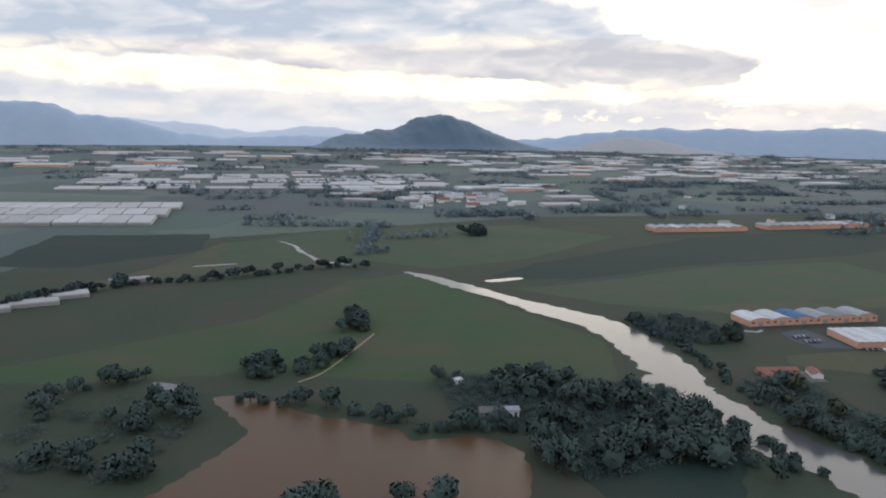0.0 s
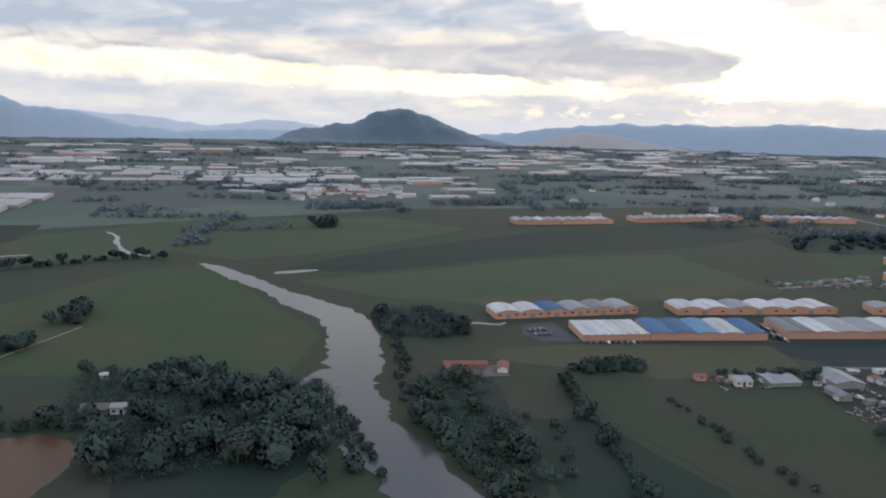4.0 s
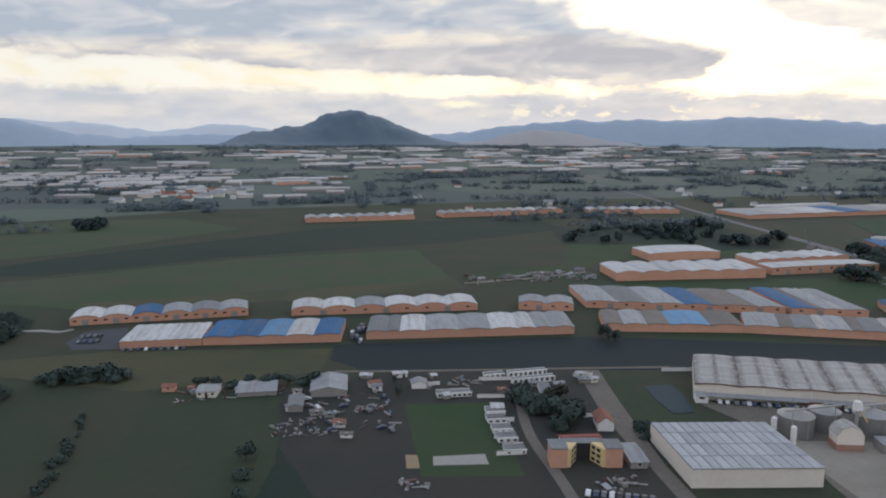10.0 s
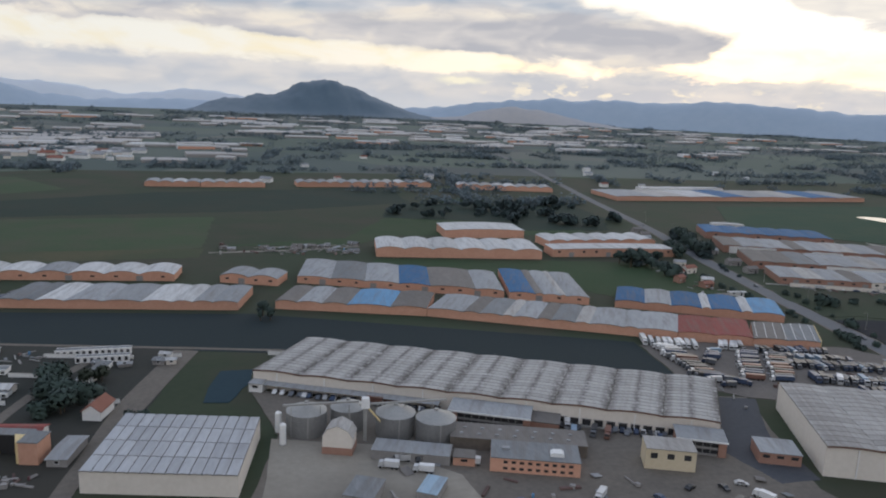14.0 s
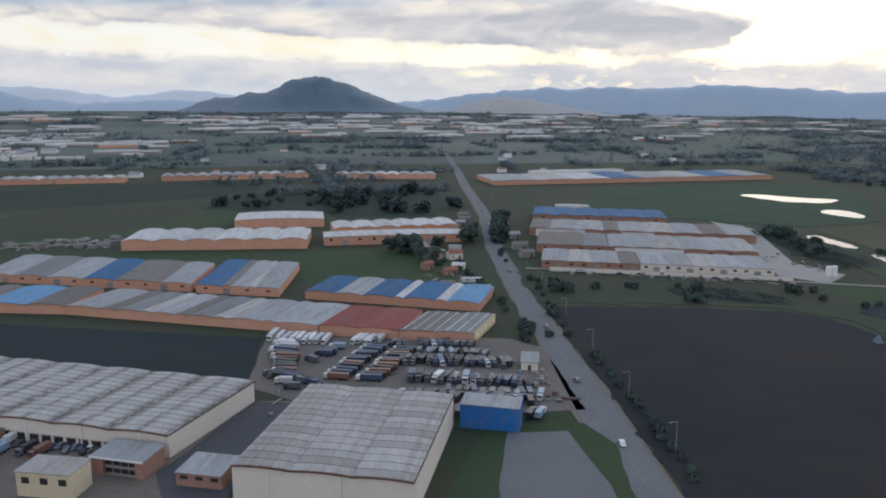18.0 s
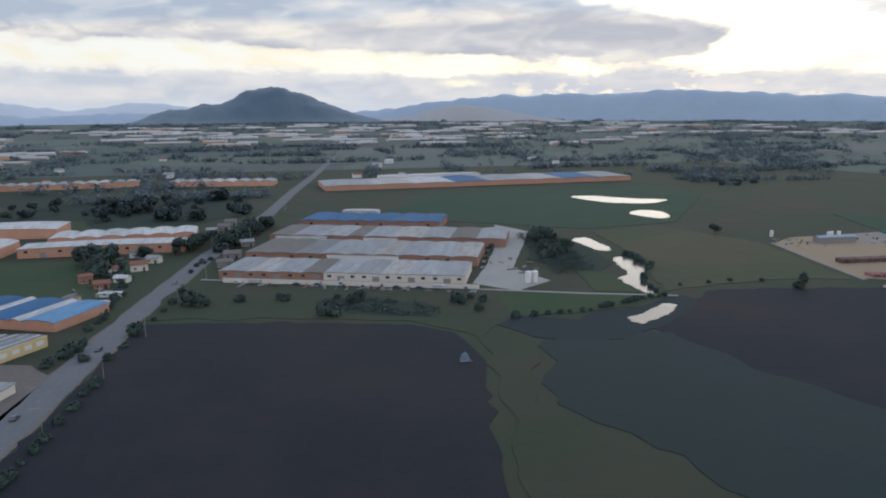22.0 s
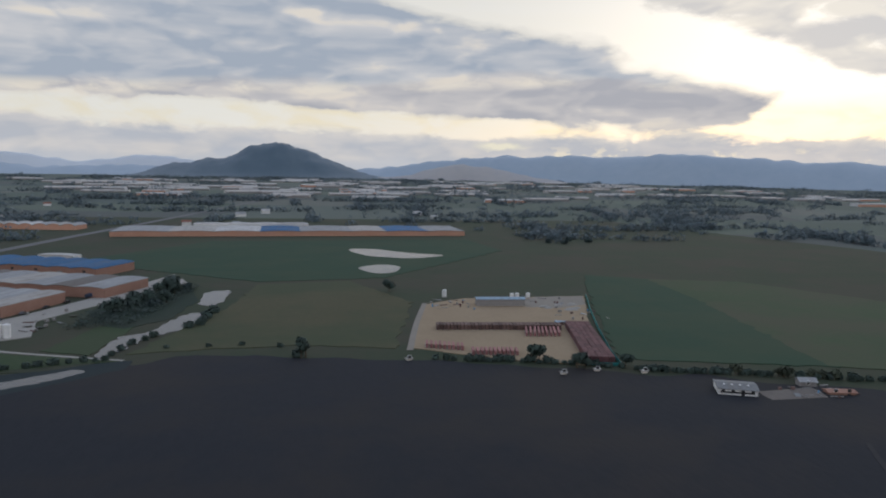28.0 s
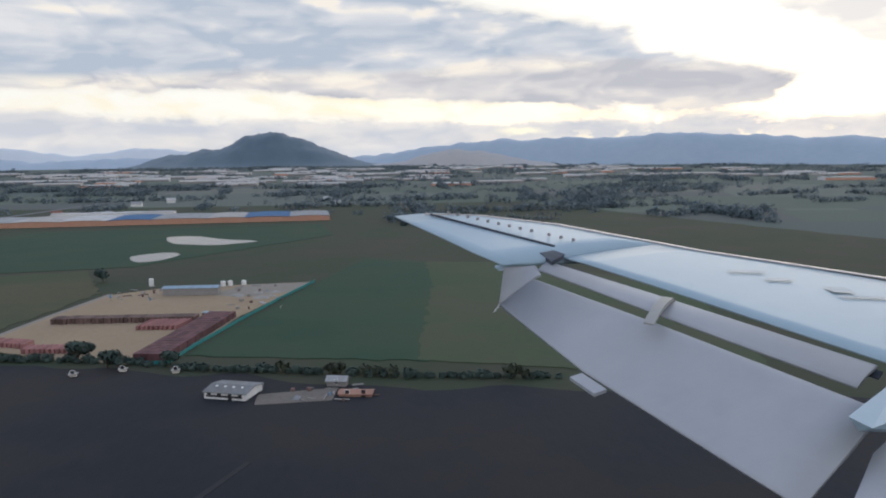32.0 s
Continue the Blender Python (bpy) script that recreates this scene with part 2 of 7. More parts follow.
# ---- materials ----
def material(name, a, b, rough=0.85, scale=0.2, fine=3.0, amount=0.5, bump=0.15, metal=0.0, spec=0.3, sheen=0.0, obj_random=0.0, stretch=(1, 1, 1), worn=None):
    """A surface that varies between two colours at a large and a fine scale (per metre), with fine relief."""
    m = bpy.data.materials.new(name)
    m.use_nodes = True
    t = m.node_tree
    p = t.nodes["Principled BSDF"]
    co = t.nodes.new("ShaderNodeNewGeometry")
    mp = t.nodes.new("ShaderNodeMapping")
    mp.inputs["Scale"].default_value = stretch
    t.links.new(co.outputs["Position"], mp.inputs["Vector"])
    n1, n2 = t.nodes.new("ShaderNodeTexNoise"), t.nodes.new("ShaderNodeTexNoise")
    for n, s, d in ((n1, scale, 5), (n2, fine, 4)):
        n.inputs["Scale"].default_value, n.inputs["Detail"].default_value, n.inputs["Roughness"].default_value = s, d, 0.6
        t.links.new(mp.outputs[0], n.inputs["Vector"])
    add = t.nodes.new("ShaderNodeMath")
    add.operation = "MULTIPLY_ADD"
    add.inputs[1].default_value = 0.55
    t.links.new(n2.outputs["Fac"], add.inputs[0])
    half = t.nodes.new("ShaderNodeMath")
    half.operation = "MULTIPLY"
    half.inputs[1].default_value = 0.45
    t.links.new(n1.outputs["Fac"], half.inputs[0])
    t.links.new(half.outputs[0], add.inputs[2])
    mr = t.nodes.new("ShaderNodeMapRange")
    mr.inputs[1].default_value, mr.inputs[2].default_value = 0.5 - 0.25 * amount - 0.06, 0.5 + 0.25 * amount + 0.06
    t.links.new(add.outputs[0], mr.inputs[0])
    mix = t.nodes.new("ShaderNodeMix")
    mix.data_type = "RGBA"
    mix.inputs[6].default_value, mix.inputs[7].default_value = (*a, 1), (*b, 1)
    t.links.new(mr.outputs[0], mix.inputs[0])
    out = mix.outputs[2]
    if worn:
        n3, r3, w3 = t.nodes.new("ShaderNodeTexNoise"), t.nodes.new("ShaderNodeMapRange"), t.nodes.new("ShaderNodeMix")
        n3.inputs["Scale"].default_value, n3.inputs["Detail"].default_value, n3.inputs["Roughness"].default_value = 0.016, 7, 0.62
        t.links.new(co.outputs["Position"], n3.inputs["Vector"])
        r3.inputs[1].default_value, r3.inputs[2].default_value, r3.inputs[4].default_value = 0.43, 0.62, 0.9
        t.links.new(n3.outputs["Fac"], r3.inputs[0])
        w3.data_type = "RGBA"
        w3.inputs[7].default_value = (*worn, 1)
        t.links.new(r3.outputs[0], w3.inputs[0])
        t.links.new(out, w3.inputs[6])
        out = w3.outputs[2]
    if obj_random:
        oi = t.nodes.new("ShaderNodeObjectInfo")
        hsv = t.nodes.new("ShaderNodeHueSaturation")
        mv = t.nodes.new("ShaderNodeMapRange")
        mv.inputs[3].default_value, mv.inputs[4].default_value = 1 - obj_random, 1 + obj_random
        t.links.new(oi.outputs["Random"], mv.inputs[0])
        t.links.new(mv.outputs[0], hsv.inputs["Value"])
        t.links.new(out, hsv.inputs["Color"])
        out = hsv.outputs[0]
    t.links.new(out, p.inputs["Base Color"])
    p.inputs["Roughness"].default_value, p.inputs["Metallic"].default_value = rough, metal
    p.inputs["Specular IOR Level"].default_value = spec
    # blue-tinted sheen stands in for distance haze at grazing angles
    if sheen:
        p.inputs["Sheen Weight"].default_value, p.inputs["Sheen Roughness"].default_value = sheen, 0.4
        p.inputs["Sheen Tint"].default_value = (0.75, 0.85, 1.0, 1)
    if bump:
        bn = t.nodes.new("ShaderNodeBump")
        bn.inputs["Strength"].default_value, bn.inputs["Distance"].default_value = bump, 0.15
        t.links.new(n2.outputs["Fac"], bn.inputs["Height"])
        t.links.new(bn.outputs[0], p.inputs["Normal"])
    return m


def ribbed(name, a, b, pitch=1.2, rough=0.75, metal=0.0, dirt=0.8, vary=0.12, stain=0.55):
    """Profiled sheet: fine ribs in relief along the sheet's own y, streaks of dirt down it."""
    m = material(name, a, b, rough, 0.15, 1.2, dirt, 0.0, metal, 0.15, obj_random=vary, stretch=(1, 0.25, 1))
    t = m.node_tree
    co = t.nodes.new("ShaderNodeTexCoord")
    w = t.nodes.new("ShaderNodeTexWave")
    w.bands_direction = "X"
    w.inputs["Scale"].default_value = 0.314 / pitch * 2
    t.links.new(co.outputs["Object"], w.inputs["Vector"])
    bn = t.nodes.new("ShaderNodeBump")
    bn.inputs["Strength"].default_value, bn.inputs["Distance"].default_value = 0.5, 0.06
    t.links.new(w.outputs["Fac"], bn.inputs["Height"])
    t.links.new(bn.outputs[0], t.nodes["Principled BSDF"].inputs["Normal"])
    # rust and soot washed down the sheets, in uneven strips
    bsdf = t.nodes["Principled BSDF"]
    mp, ns, mr, mx = (t.nodes.new("ShaderNode" + k) for k in ("Mapping", "TexNoise", "MapRange", "Mix"))
    mp.inputs["Scale"].default_value = (0.55, 0.06, 0.3)
    t.links.new(co.outputs["Object"], mp.inputs["Vector"])
    ns.inputs["Scale"].default_value, ns.inputs["Detail"].default_value, ns.inputs["Roughness"].default_value = 1.0, 6, 0.65
    t.links.new(mp.outputs[0], ns.inputs["Vector"])
    mr.inputs[1].default_value, mr.inputs[2].default_value, mr.inputs[4].default_value = 0.47, 0.72, stain
    t.links.new(ns.outputs["Fac"], mr.inputs[0])
    mx.data_type = "RGBA"
    mx.inputs[7].default_value = (0.17, 0.145, 0.125, 1)
    t.links.new(mr.outputs[0], mx.inputs[0])
    t.links.new(bsdf.inputs["Base Color"].links[0].from_socket, mx.inputs[6])
    t.links.new(mx.outputs[2], bsdf.inputs["Base Color"])
    return m


M = {}
M["grass"] = material("pasture", (0.034, 0.062, 0.028), (0.058, 0.084, 0.040), 0.95, 0.012, 0.35, 0.9, 0.3, worn=(0.066, 0.070, 0.042))
M["lush"] = material("lush_grass", (0.024, 0.052, 0.020), (0.040, 0.068, 0.028), 0.95, 0.03, 0.5, 0.8, 0.3, worn=(0.044, 0.062, 0.030))
M["dry"] = material("dry_grass", (0.058, 0.060, 0.030), (0.092, 0.084, 0.045), 0.95, 0.02, 0.4, 0.9, 0.3, worn=(0.050, 0.064, 0.032))
M["rough"] = material("rough_grass", (0.026, 0.042, 0.022), (0.046, 0.058, 0.032), 0.95, 0.03, 0.3, 0.9, 0.3, worn=(0.052, 0.050, 0.033))
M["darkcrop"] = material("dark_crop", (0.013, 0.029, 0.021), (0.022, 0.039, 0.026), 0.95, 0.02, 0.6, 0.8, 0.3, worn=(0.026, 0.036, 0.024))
M["pasture"] = material("grazed_pasture", (0.030, 0.062, 0.021), (0.047, 0.077, 0.029), 0.95, 0.03, 0.5, 0.8, 0.3, worn=(0.068, 0.066, 0.036))
M["plots"] = material("untidy_plots", (0.027, 0.031, 0.027), (0.046, 0.046, 0.039), 0.95, 0.05, 0.5, 0.9, 0.3, worn=(0.046, 0.043, 0.035))
M["plowed"] = material("ploughed_soil", (0.0090, 0.0125, 0.0180), (0.0190, 0.0215, 0.0280), 0.95, 0.012, 0.5, 1.0, 0.6, stretch=(1, 0.35, 1), worn=(0.0255, 0.0235, 0.0235))
M["track"] = material("soil_track", (0.022, 0.0225, 0.026), (0.032, 0.032, 0.035), 0.95, 0.1, 0.8)
M["marsh"] = material("wet_meadow", (0.011, 0.025, 0.026), (0.021, 0.036, 0.034), 0.9, 0.02, 0.4, 0.9, 0.3, worn=(0.018, 0.031, 0.027))
M["reeds"] = material("dark_reeds", (0.010, 0.020, 0.024), (0.018, 0.030, 0.032), 0.9, 0.06, 0.7, 0.9, 0.4)
M["emerald"] = material("emerald_crop", (0.015, 0.048, 0.026), (0.027, 0.062, 0.034), 0.95, 0.03, 0.5, 0.8, 0.3, worn=(0.034, 0.060, 0.032))
M["earth"] = material("bare_earth", (0.25, 0.185, 0.115), (0.36, 0.275, 0.18), 0.95, 0.05, 0.6, 0.9, 0.3)
M["gravel"] = material("pale_gravel", (0.20, 0.178, 0.148), (0.30, 0.27, 0.228), 0.95, 0.05, 0.6, 0.9, 0.3)
M["apron"] = material("trodden_pale_earth", (0.25, 0.222, 0.180), (0.36, 0.325, 0.270), 0.95, 0.04, 0.6, 0.9, 0.3, worn=(0.20, 0.18, 0.15))
# blue of the reflected sky is put into this crop's base colour
M["navycrop"] = material("young_dark_crop", (0.0105, 0.021, 0.024), (0.017, 0.029, 0.031), 0.9, 0.02, 0.6, 0.8, 0.3)
M["mud"] = material("muddy_yard", (0.105, 0.092, 0.078), (0.20, 0.175, 0.145), 0.95, 0.06, 0.6, 0.9, 0.3)
M["yardmud"] = material("trodden_yard", (0.105, 0.095, 0.085), (0.200, 0.175, 0.152), 0.95, 0.07, 0.6, 1.0, 0.3)
M["concrete"] = material("concrete", (0.26, 0.25, 0.23), (0.38, 0.36, 0.32), 0.9, 0.08, 0.8, 0.8, 0.1)
M["asphalt"] = material("asphalt", (0.12, 0.123, 0.128), (0.17, 0.172, 0.175), 0.9, 0.08, 0.8, 0.8, 0.1)
M["asphalt2"] = material("dark_asphalt", (0.055, 0.058, 0.066), (0.085, 0.088, 0.094), 0.9, 0.08, 0.8, 0.8, 0.1)
M["lake"] = material("silty_water", (0.112, 0.046, 0.023), (0.086, 0.062, 0.029), 0.35, 0.012, 0.05, 0.9, 0.02, spec=0.15)
M["foliage"] = material("foliage", (0.046, 0.070, 0.059), (0.066, 0.092, 0.072), 0.95, 0.12, 0.9, 0.9, 0.0, sheen=0.06, obj_random=0.2)
M["olive"] = material("olive_foliage", (0.052, 0.064, 0.044), (0.074, 0.083, 0.054), 0.95, 0.12, 0.9, 0.9, 0.4, obj_random=0.25)
# distant leaves: bluish haze is part of these two base colours
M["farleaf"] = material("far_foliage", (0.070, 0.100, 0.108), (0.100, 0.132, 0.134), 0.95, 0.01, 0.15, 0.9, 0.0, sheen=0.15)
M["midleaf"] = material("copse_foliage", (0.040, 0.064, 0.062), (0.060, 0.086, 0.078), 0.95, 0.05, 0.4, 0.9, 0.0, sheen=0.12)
M["murk"] = material("murky_pond", (0.012, 0.035, 0.05), (0.02, 0.048, 0.062), 0.6, 0.1, 0.6, 0.8, 0.02, spec=0.08)
M["seam"] = material("dark_roof_seam", (0.075, 0.065, 0.055), (0.12, 0.105, 0.09), 0.9, 0.3, 2.0)
M["gutter"] = material("rusty_gutter", (0.10, 0.05, 0.035), (0.18, 0.09, 0.06), 0.8, 0.3, 2.0)
M["line"] = material("road_paint", (0.16, 0.16, 0.155), (0.24, 0.235, 0.22), 0.8, 0.3, 2.0)
M["bark"] = material("bark", (0.06, 0.045, 0.03), (0.12, 0.09, 0.06), 0.95, 1.0, 8.0)
# blue haze and pale mist of distance mixed into the hills' base colours
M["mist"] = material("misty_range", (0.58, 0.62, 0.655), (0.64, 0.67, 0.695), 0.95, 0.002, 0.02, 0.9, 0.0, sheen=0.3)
# tan base colour stands for warm sunlight on this hillside
M["sunlithill"] = material("bare_hillside", (0.36, 0.36, 0.37), (0.46, 0.43, 0.40), 0.95, 0.004, 0.03, 0.9, 0.2)
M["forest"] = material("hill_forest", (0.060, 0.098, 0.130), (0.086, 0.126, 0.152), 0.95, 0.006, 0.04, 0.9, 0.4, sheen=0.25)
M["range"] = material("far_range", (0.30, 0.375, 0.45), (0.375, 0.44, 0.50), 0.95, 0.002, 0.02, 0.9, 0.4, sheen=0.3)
M["orange"] = material("orange_wall", (0.50, 0.26, 0.17), (0.66, 0.38, 0.27), 0.9, 0.12, 0.9, 0.9, 0.1, obj_random=0.12)
M["brick"] = material("brick_wall", (0.27, 0.145, 0.105), (0.40, 0.24, 0.18), 0.9, 0.2, 2.0, 0.8, 0.1)
M["cream"] = material("cream_wall", (0.64, 0.58, 0.50), (0.75, 0.69, 0.61), 0.85, 0.1, 0.8, 0.8, 0.05)
M["straw"] = material("straw_wall", (0.55, 0.46, 0.31), (0.66, 0.57, 0.41), 0.85, 0.1, 0.8, 0.7, 0.05)
M["yellow"] = material("yellow_wall", (0.62, 0.47, 0.22), (0.72, 0.58, 0.32), 0.85, 0.1, 0.8, 0.7, 0.05)
M["white"] = material("white_wall", (0.68, 0.67, 0.64), (0.80, 0.79, 0.76), 0.85, 0.15, 1.0, 0.7, 0.05)
M["greywall"] = material("grey_wall", (0.22, 0.21, 0.20), (0.34, 0.32, 0.30), 0.9, 0.15, 1.0, 0.8, 0.05)
M["r_white"] = ribbed("white_roof", (0.42, 0.42, 0.41), (0.62, 0.61, 0.59))
M["r_grey"] = ribbed("grey_roof", (0.15, 0.16, 0.165), (0.26, 0.265, 0.265))
M["r_pale"] = ribbed("pale_grey_roof", (0.25, 0.26, 0.27), (0.38, 0.385, 0.38))
M["r_brown"] = ribbed("weathered_roof", (0.13, 0.12, 0.11), (0.23, 0.21, 0.19))
M["r_blue"] = ribbed("blue_roof", (0.03, 0.10, 0.21), (0.06, 0.16, 0.30))
M["r_sky"] = ribbed("light_blue_roof", (0.10, 0.23, 0.38), (0.16, 0.31, 0.46))
M["r_red"] = ribbed("red_roof", (0.20, 0.055, 0.05), (0.30, 0.09, 0.075))
M["r_silver"] = ribbed("pale_silver_roof", (0.35, 0.36, 0.375), (0.46, 0.465, 0.47), stain=0.3)
M["r_dirty"] = ribbed("dirty_white_roof", (0.27, 0.255, 0.235), (0.48, 0.46, 0.43), dirt=1.0, vary=0.17)
M["r_streak"] = ribbed("streaked_white_roof", (0.31, 0.295, 0.275), (0.50, 0.485, 0.455), dirt=0.9, vary=0.10, stain=0.35)


def valley_dirt(m, bay):
    """Soot washed into the valleys between arched bays and along their middle seams, broken up sheet by sheet."""
    t = m.node_tree
    bsdf = t.nodes["Principled BSDF"]
    co, info, sep, cmb, ns, mx = (t.nodes.new("ShaderNode" + k) for k in ("TexCoord", "ObjectInfo", "SeparateXYZ", "CombineXYZ", "TexNoise", "Mix"))

    def step(op, a, b):
        n = t.nodes.new("ShaderNodeMath")
        n.operation, n.use_clamp = op, op == "MULTIPLY_ADD"
        for k, v in enumerate((a, b)):
            if isinstance(v, (int, float)):
                n.inputs[k].default_value = v
            else:
                t.links.new(v, n.inputs[k])
        return n

    t.links.new(co.outputs["Object"], sep.inputs[0])
    for k, f in (("X", 0.8), ("Y", 0.25)):
        t.links.new(step("MULTIPLY", sep.outputs[k], f).outputs[0], cmb.inputs[k])
    t.links.new(step("MULTIPLY", info.outputs["Random"], 9.0).outputs[0], cmb.inputs["Z"])
    t.links.new(cmb.outputs[0], ns.inputs["Vector"])
    ns.inputs["Scale"].default_value, ns.inputs["Detail"].default_value, ns.inputs["Roughness"].default_value = 0.9, 5, 0.7
    edge = step("PINGPONG", sep.outputs["X"], bay / 2)
    mid = step("SUBTRACT", bay / 2, edge.outputs[0])
    near = step("MINIMUM", edge.outputs[0], step("ADD", step("MULTIPLY", mid.outputs[0], 1.6).outputs[0], 0.5).outputs[0])
    fall = step("MULTIPLY_ADD", near.outputs[0], -0.34)
    fall.inputs[2].default_value = 1.0
    rough = step("MULTIPLY_ADD", ns.outputs["Fac"], 5.0)
    rough.inputs[2].default_value = -1.75
    amount = step("MULTIPLY", step("MULTIPLY", fall.outputs[0], rough.outputs[0]).outputs[0], 0.95)
    mx.data_type = "RGBA"
    mx.inputs[7].default_value = (0.10, 0.09, 0.08, 1)
    t.links.new(amount.outputs[0], mx.inputs[0])
    t.links.new(bsdf.inputs["Base Color"].links[0].from_socket, mx.inputs[6])
    t.links.new(mx.outputs[2], bsdf.inputs["Base Color"])


valley_dirt(M["r_streak"], 16.01)
M["bluemetal"] = ribbed("blue_cladding", (0.02, 0.12, 0.36), (0.035, 0.18, 0.46))
M["tile"] = material("clay_tile", (0.20, 0.085, 0.06), (0.31, 0.145, 0.105), 0.9, 0.4, 3.0, 0.9, 0.3)
M["dark"] = material("dark_opening", (0.02, 0.02, 0.022), (0.04, 0.04, 0.042), 0.6)
M["steel"] = material("weathered_steel", (0.26, 0.26, 0.25), (0.42, 0.41, 0.38), 0.6, 0.2, 2.0, 0.8, 0.05, 0.3)
M["galvanised"] = material("dull_galvanised_steel", (0.17, 0.172, 0.17), (0.29, 0.285, 0.275), 0.55, 0.2, 2.0, 0.9, 0.05, 0.3)
M["rubber"] = material("tyre_rubber", (0.015, 0.015, 0.015), (0.03, 0.03, 0.03), 0.9)
M["plastic"] = material("greenhouse_film", (0.34, 0.32, 0.30), (0.50, 0.475, 0.44), 0.7, 0.03, 0.3, 0.8, 0.05, spec=0.4, obj_random=0.16)
M["redbox"] = material("red_oxide_steel", (0.085, 0.040, 0.045), (0.15, 0.07, 0.07), 0.8, 0.3, 2.0, 0.9, 0.1, obj_random=0.25)
M["brownbox"] = material("brown_crates", (0.10, 0.065, 0.058), (0.17, 0.11, 0.095), 0.8, 0.3, 2.0, 0.9, 0.1, obj_random=0.3)
M["pinkbox"] = material("faded_red_steel", (0.26, 0.12, 0.115), (0.36, 0.18, 0.165), 0.8, 0.3, 2.0, 0.9, 0.1, obj_random=0.2)
M["paleblue"] = ribbed("pale_blue_roof", (0.26, 0.37, 0.46), (0.36, 0.46, 0.54))
M["tarp"] = material("blue_grey_tarpaulin", (0.10, 0.14, 0.19), (0.16, 0.20, 0.25), 0.6, 0.6, 3.0)
M["teal"] = material("teal_netting", (0.02, 0.19, 0.18), (0.04, 0.27, 0.25), 0.8, 0.3, 2.0)


def paint(name, c):
    return material(name, tuple(v * 0.8 for v in c), c, 0.4, 0.5, 3.0, 0.6, 0.0, spec=0.5, obj_random=0.25)


PAINTS = [paint("white_paint", (0.62, 0.62, 0.61)), paint("navy_paint", (0.045, 0.066, 0.115)), paint("grey_paint", (0.13, 0.14, 0.155)),
          paint("dark_paint", (0.035, 0.037, 0.042)), paint("rust_paint", (0.19, 0.095, 0.07)), paint("pale_blue_paint", (0.20, 0.28, 0.36))]

water = bpy.data.materials.new("river_water")
water.use_nodes = True
wp = water.node_tree.nodes["Principled BSDF"]
wp.inputs["Base Color"].default_value, wp.inputs["Roughness"].default_value, wp.inputs["IOR"].default_value = (0.085, 0.083, 0.082, 1), 0.16, 1.36
wp.inputs["Specular IOR Level"].default_value = 0.36
wn, wb, wg = (water.node_tree.nodes.new("ShaderNode" + k) for k in ("TexNoise", "Bump", "NewGeometry"))
wn.inputs["Scale"].default_value, wb.inputs["Strength"].default_value, wb.inputs["Distance"].default_value = 0.35, 0.10, 0.05
water.node_tree.links.new(wg.outputs["Position"], wn.inputs["Vector"])
water.node_tree.links.new(wn.outputs["Fac"], wb.inputs["Height"])
water.node_tree.links.new(wb.outputs[0], wp.inputs["Normal"])
M["water"] = water

# ---- shapes ----
class Shape:
    """Collects points and faces for one mesh."""

    def __init__(self, skew=0.0):
        self.v, self.f, self.skew = [], [], skew

    def add(self, pts, faces):
        k = len(self.v)
        self.v += [(p[0] + self.skew * p[1], p[1], p[2]) for p in pts]
        self.f += [tuple(i + k for i in q) for q in faces]
        return self

    def box(self, x0, x1, y0, y1, z0, z1, top=0.0):
        """A box; top: how far its top is drawn in on each side."""
        t = top
        return self.add([(x0, y0, z0), (x1, y0, z0), (x1, y1, z0), (x0, y1, z0), (x0 + t, y0 + t, z1), (x1 - t, y0 + t, z1), (x1 - t, y1 - t, z1), (x0 + t, y1 - t, z1)],
                        [(3, 2, 1, 0), (4, 5, 6, 7), (0, 1, 5, 4), (1, 2, 6, 5), (2, 3, 7, 6), (3, 0, 4, 7)])

    def prism(self, outline, a, b, axis=1):
        """The outline (pairs) drawn out from a to b along the axis (0: x, 1: y, 2: z)."""
        put = {0: lambda p, c: (c, p[0], p[1]), 1: lambda p, c: (p[0], c, p[1]), 2: lambda p, c: (p[0], p[1], c)}[axis]
        n = len(outline)
        return self.add([put(p, a) for p in outline] + [put(p, b) for p in outline],
                        [tuple(range(n)), tuple(range(2 * n - 1, n - 1, -1))] + [(i, i + n, (i + 1) % n + n, (i + 1) % n) for i in range(n)])

    def tube(self, x, y, z0, z1, r0, r1, n=12):
        ring = [(math.cos(2 * math.pi * i / n), math.sin(2 * math.pi * i / n)) for i in range(n)]
        return self.add([(x + r0 * c, y + r0 * s, z0) for c, s in ring] + [(x + r1 * c, y + r1 * s, z1) for c, s in ring],
                        [tuple(range(n - 1, -1, -1)), tuple(range(n, 2 * n))] + [(i, (i + 1) % n, (i + 1) % n + n, i + n) for i in range(n)])

    def mesh(self, name, mat, smooth=False):
        me = bpy.data.meshes.new(name)
        me.from_pydata(self.v, [], self.f)
        bm = bmesh.new()
        bm.from_mesh(me)
        bmesh.ops.recalc_face_normals(bm, faces=bm.faces[:])
        bm.to_mesh(me)
        bm.free()
        me.materials.append(mat)
        if smooth:
            me.shade_smooth()
        return me


def part(name, shape, mat, parent, label="", smooth=False):
    ob = new(name, shape.mesh(name, mat, smooth))
    ob.parent = parent
    return tagged(ob, label)


def shared(name, me, parent, m):
    ob = new(name, me)
    ob.parent, ob.matrix_basis = parent, m
    return ob


def thing(name, m, label, category, group="", kind=""):
    ob = new(name)
    ob.matrix_world = m
    ob.empty_display_size = 1
    return tagged(ob, label, category, group, kind)


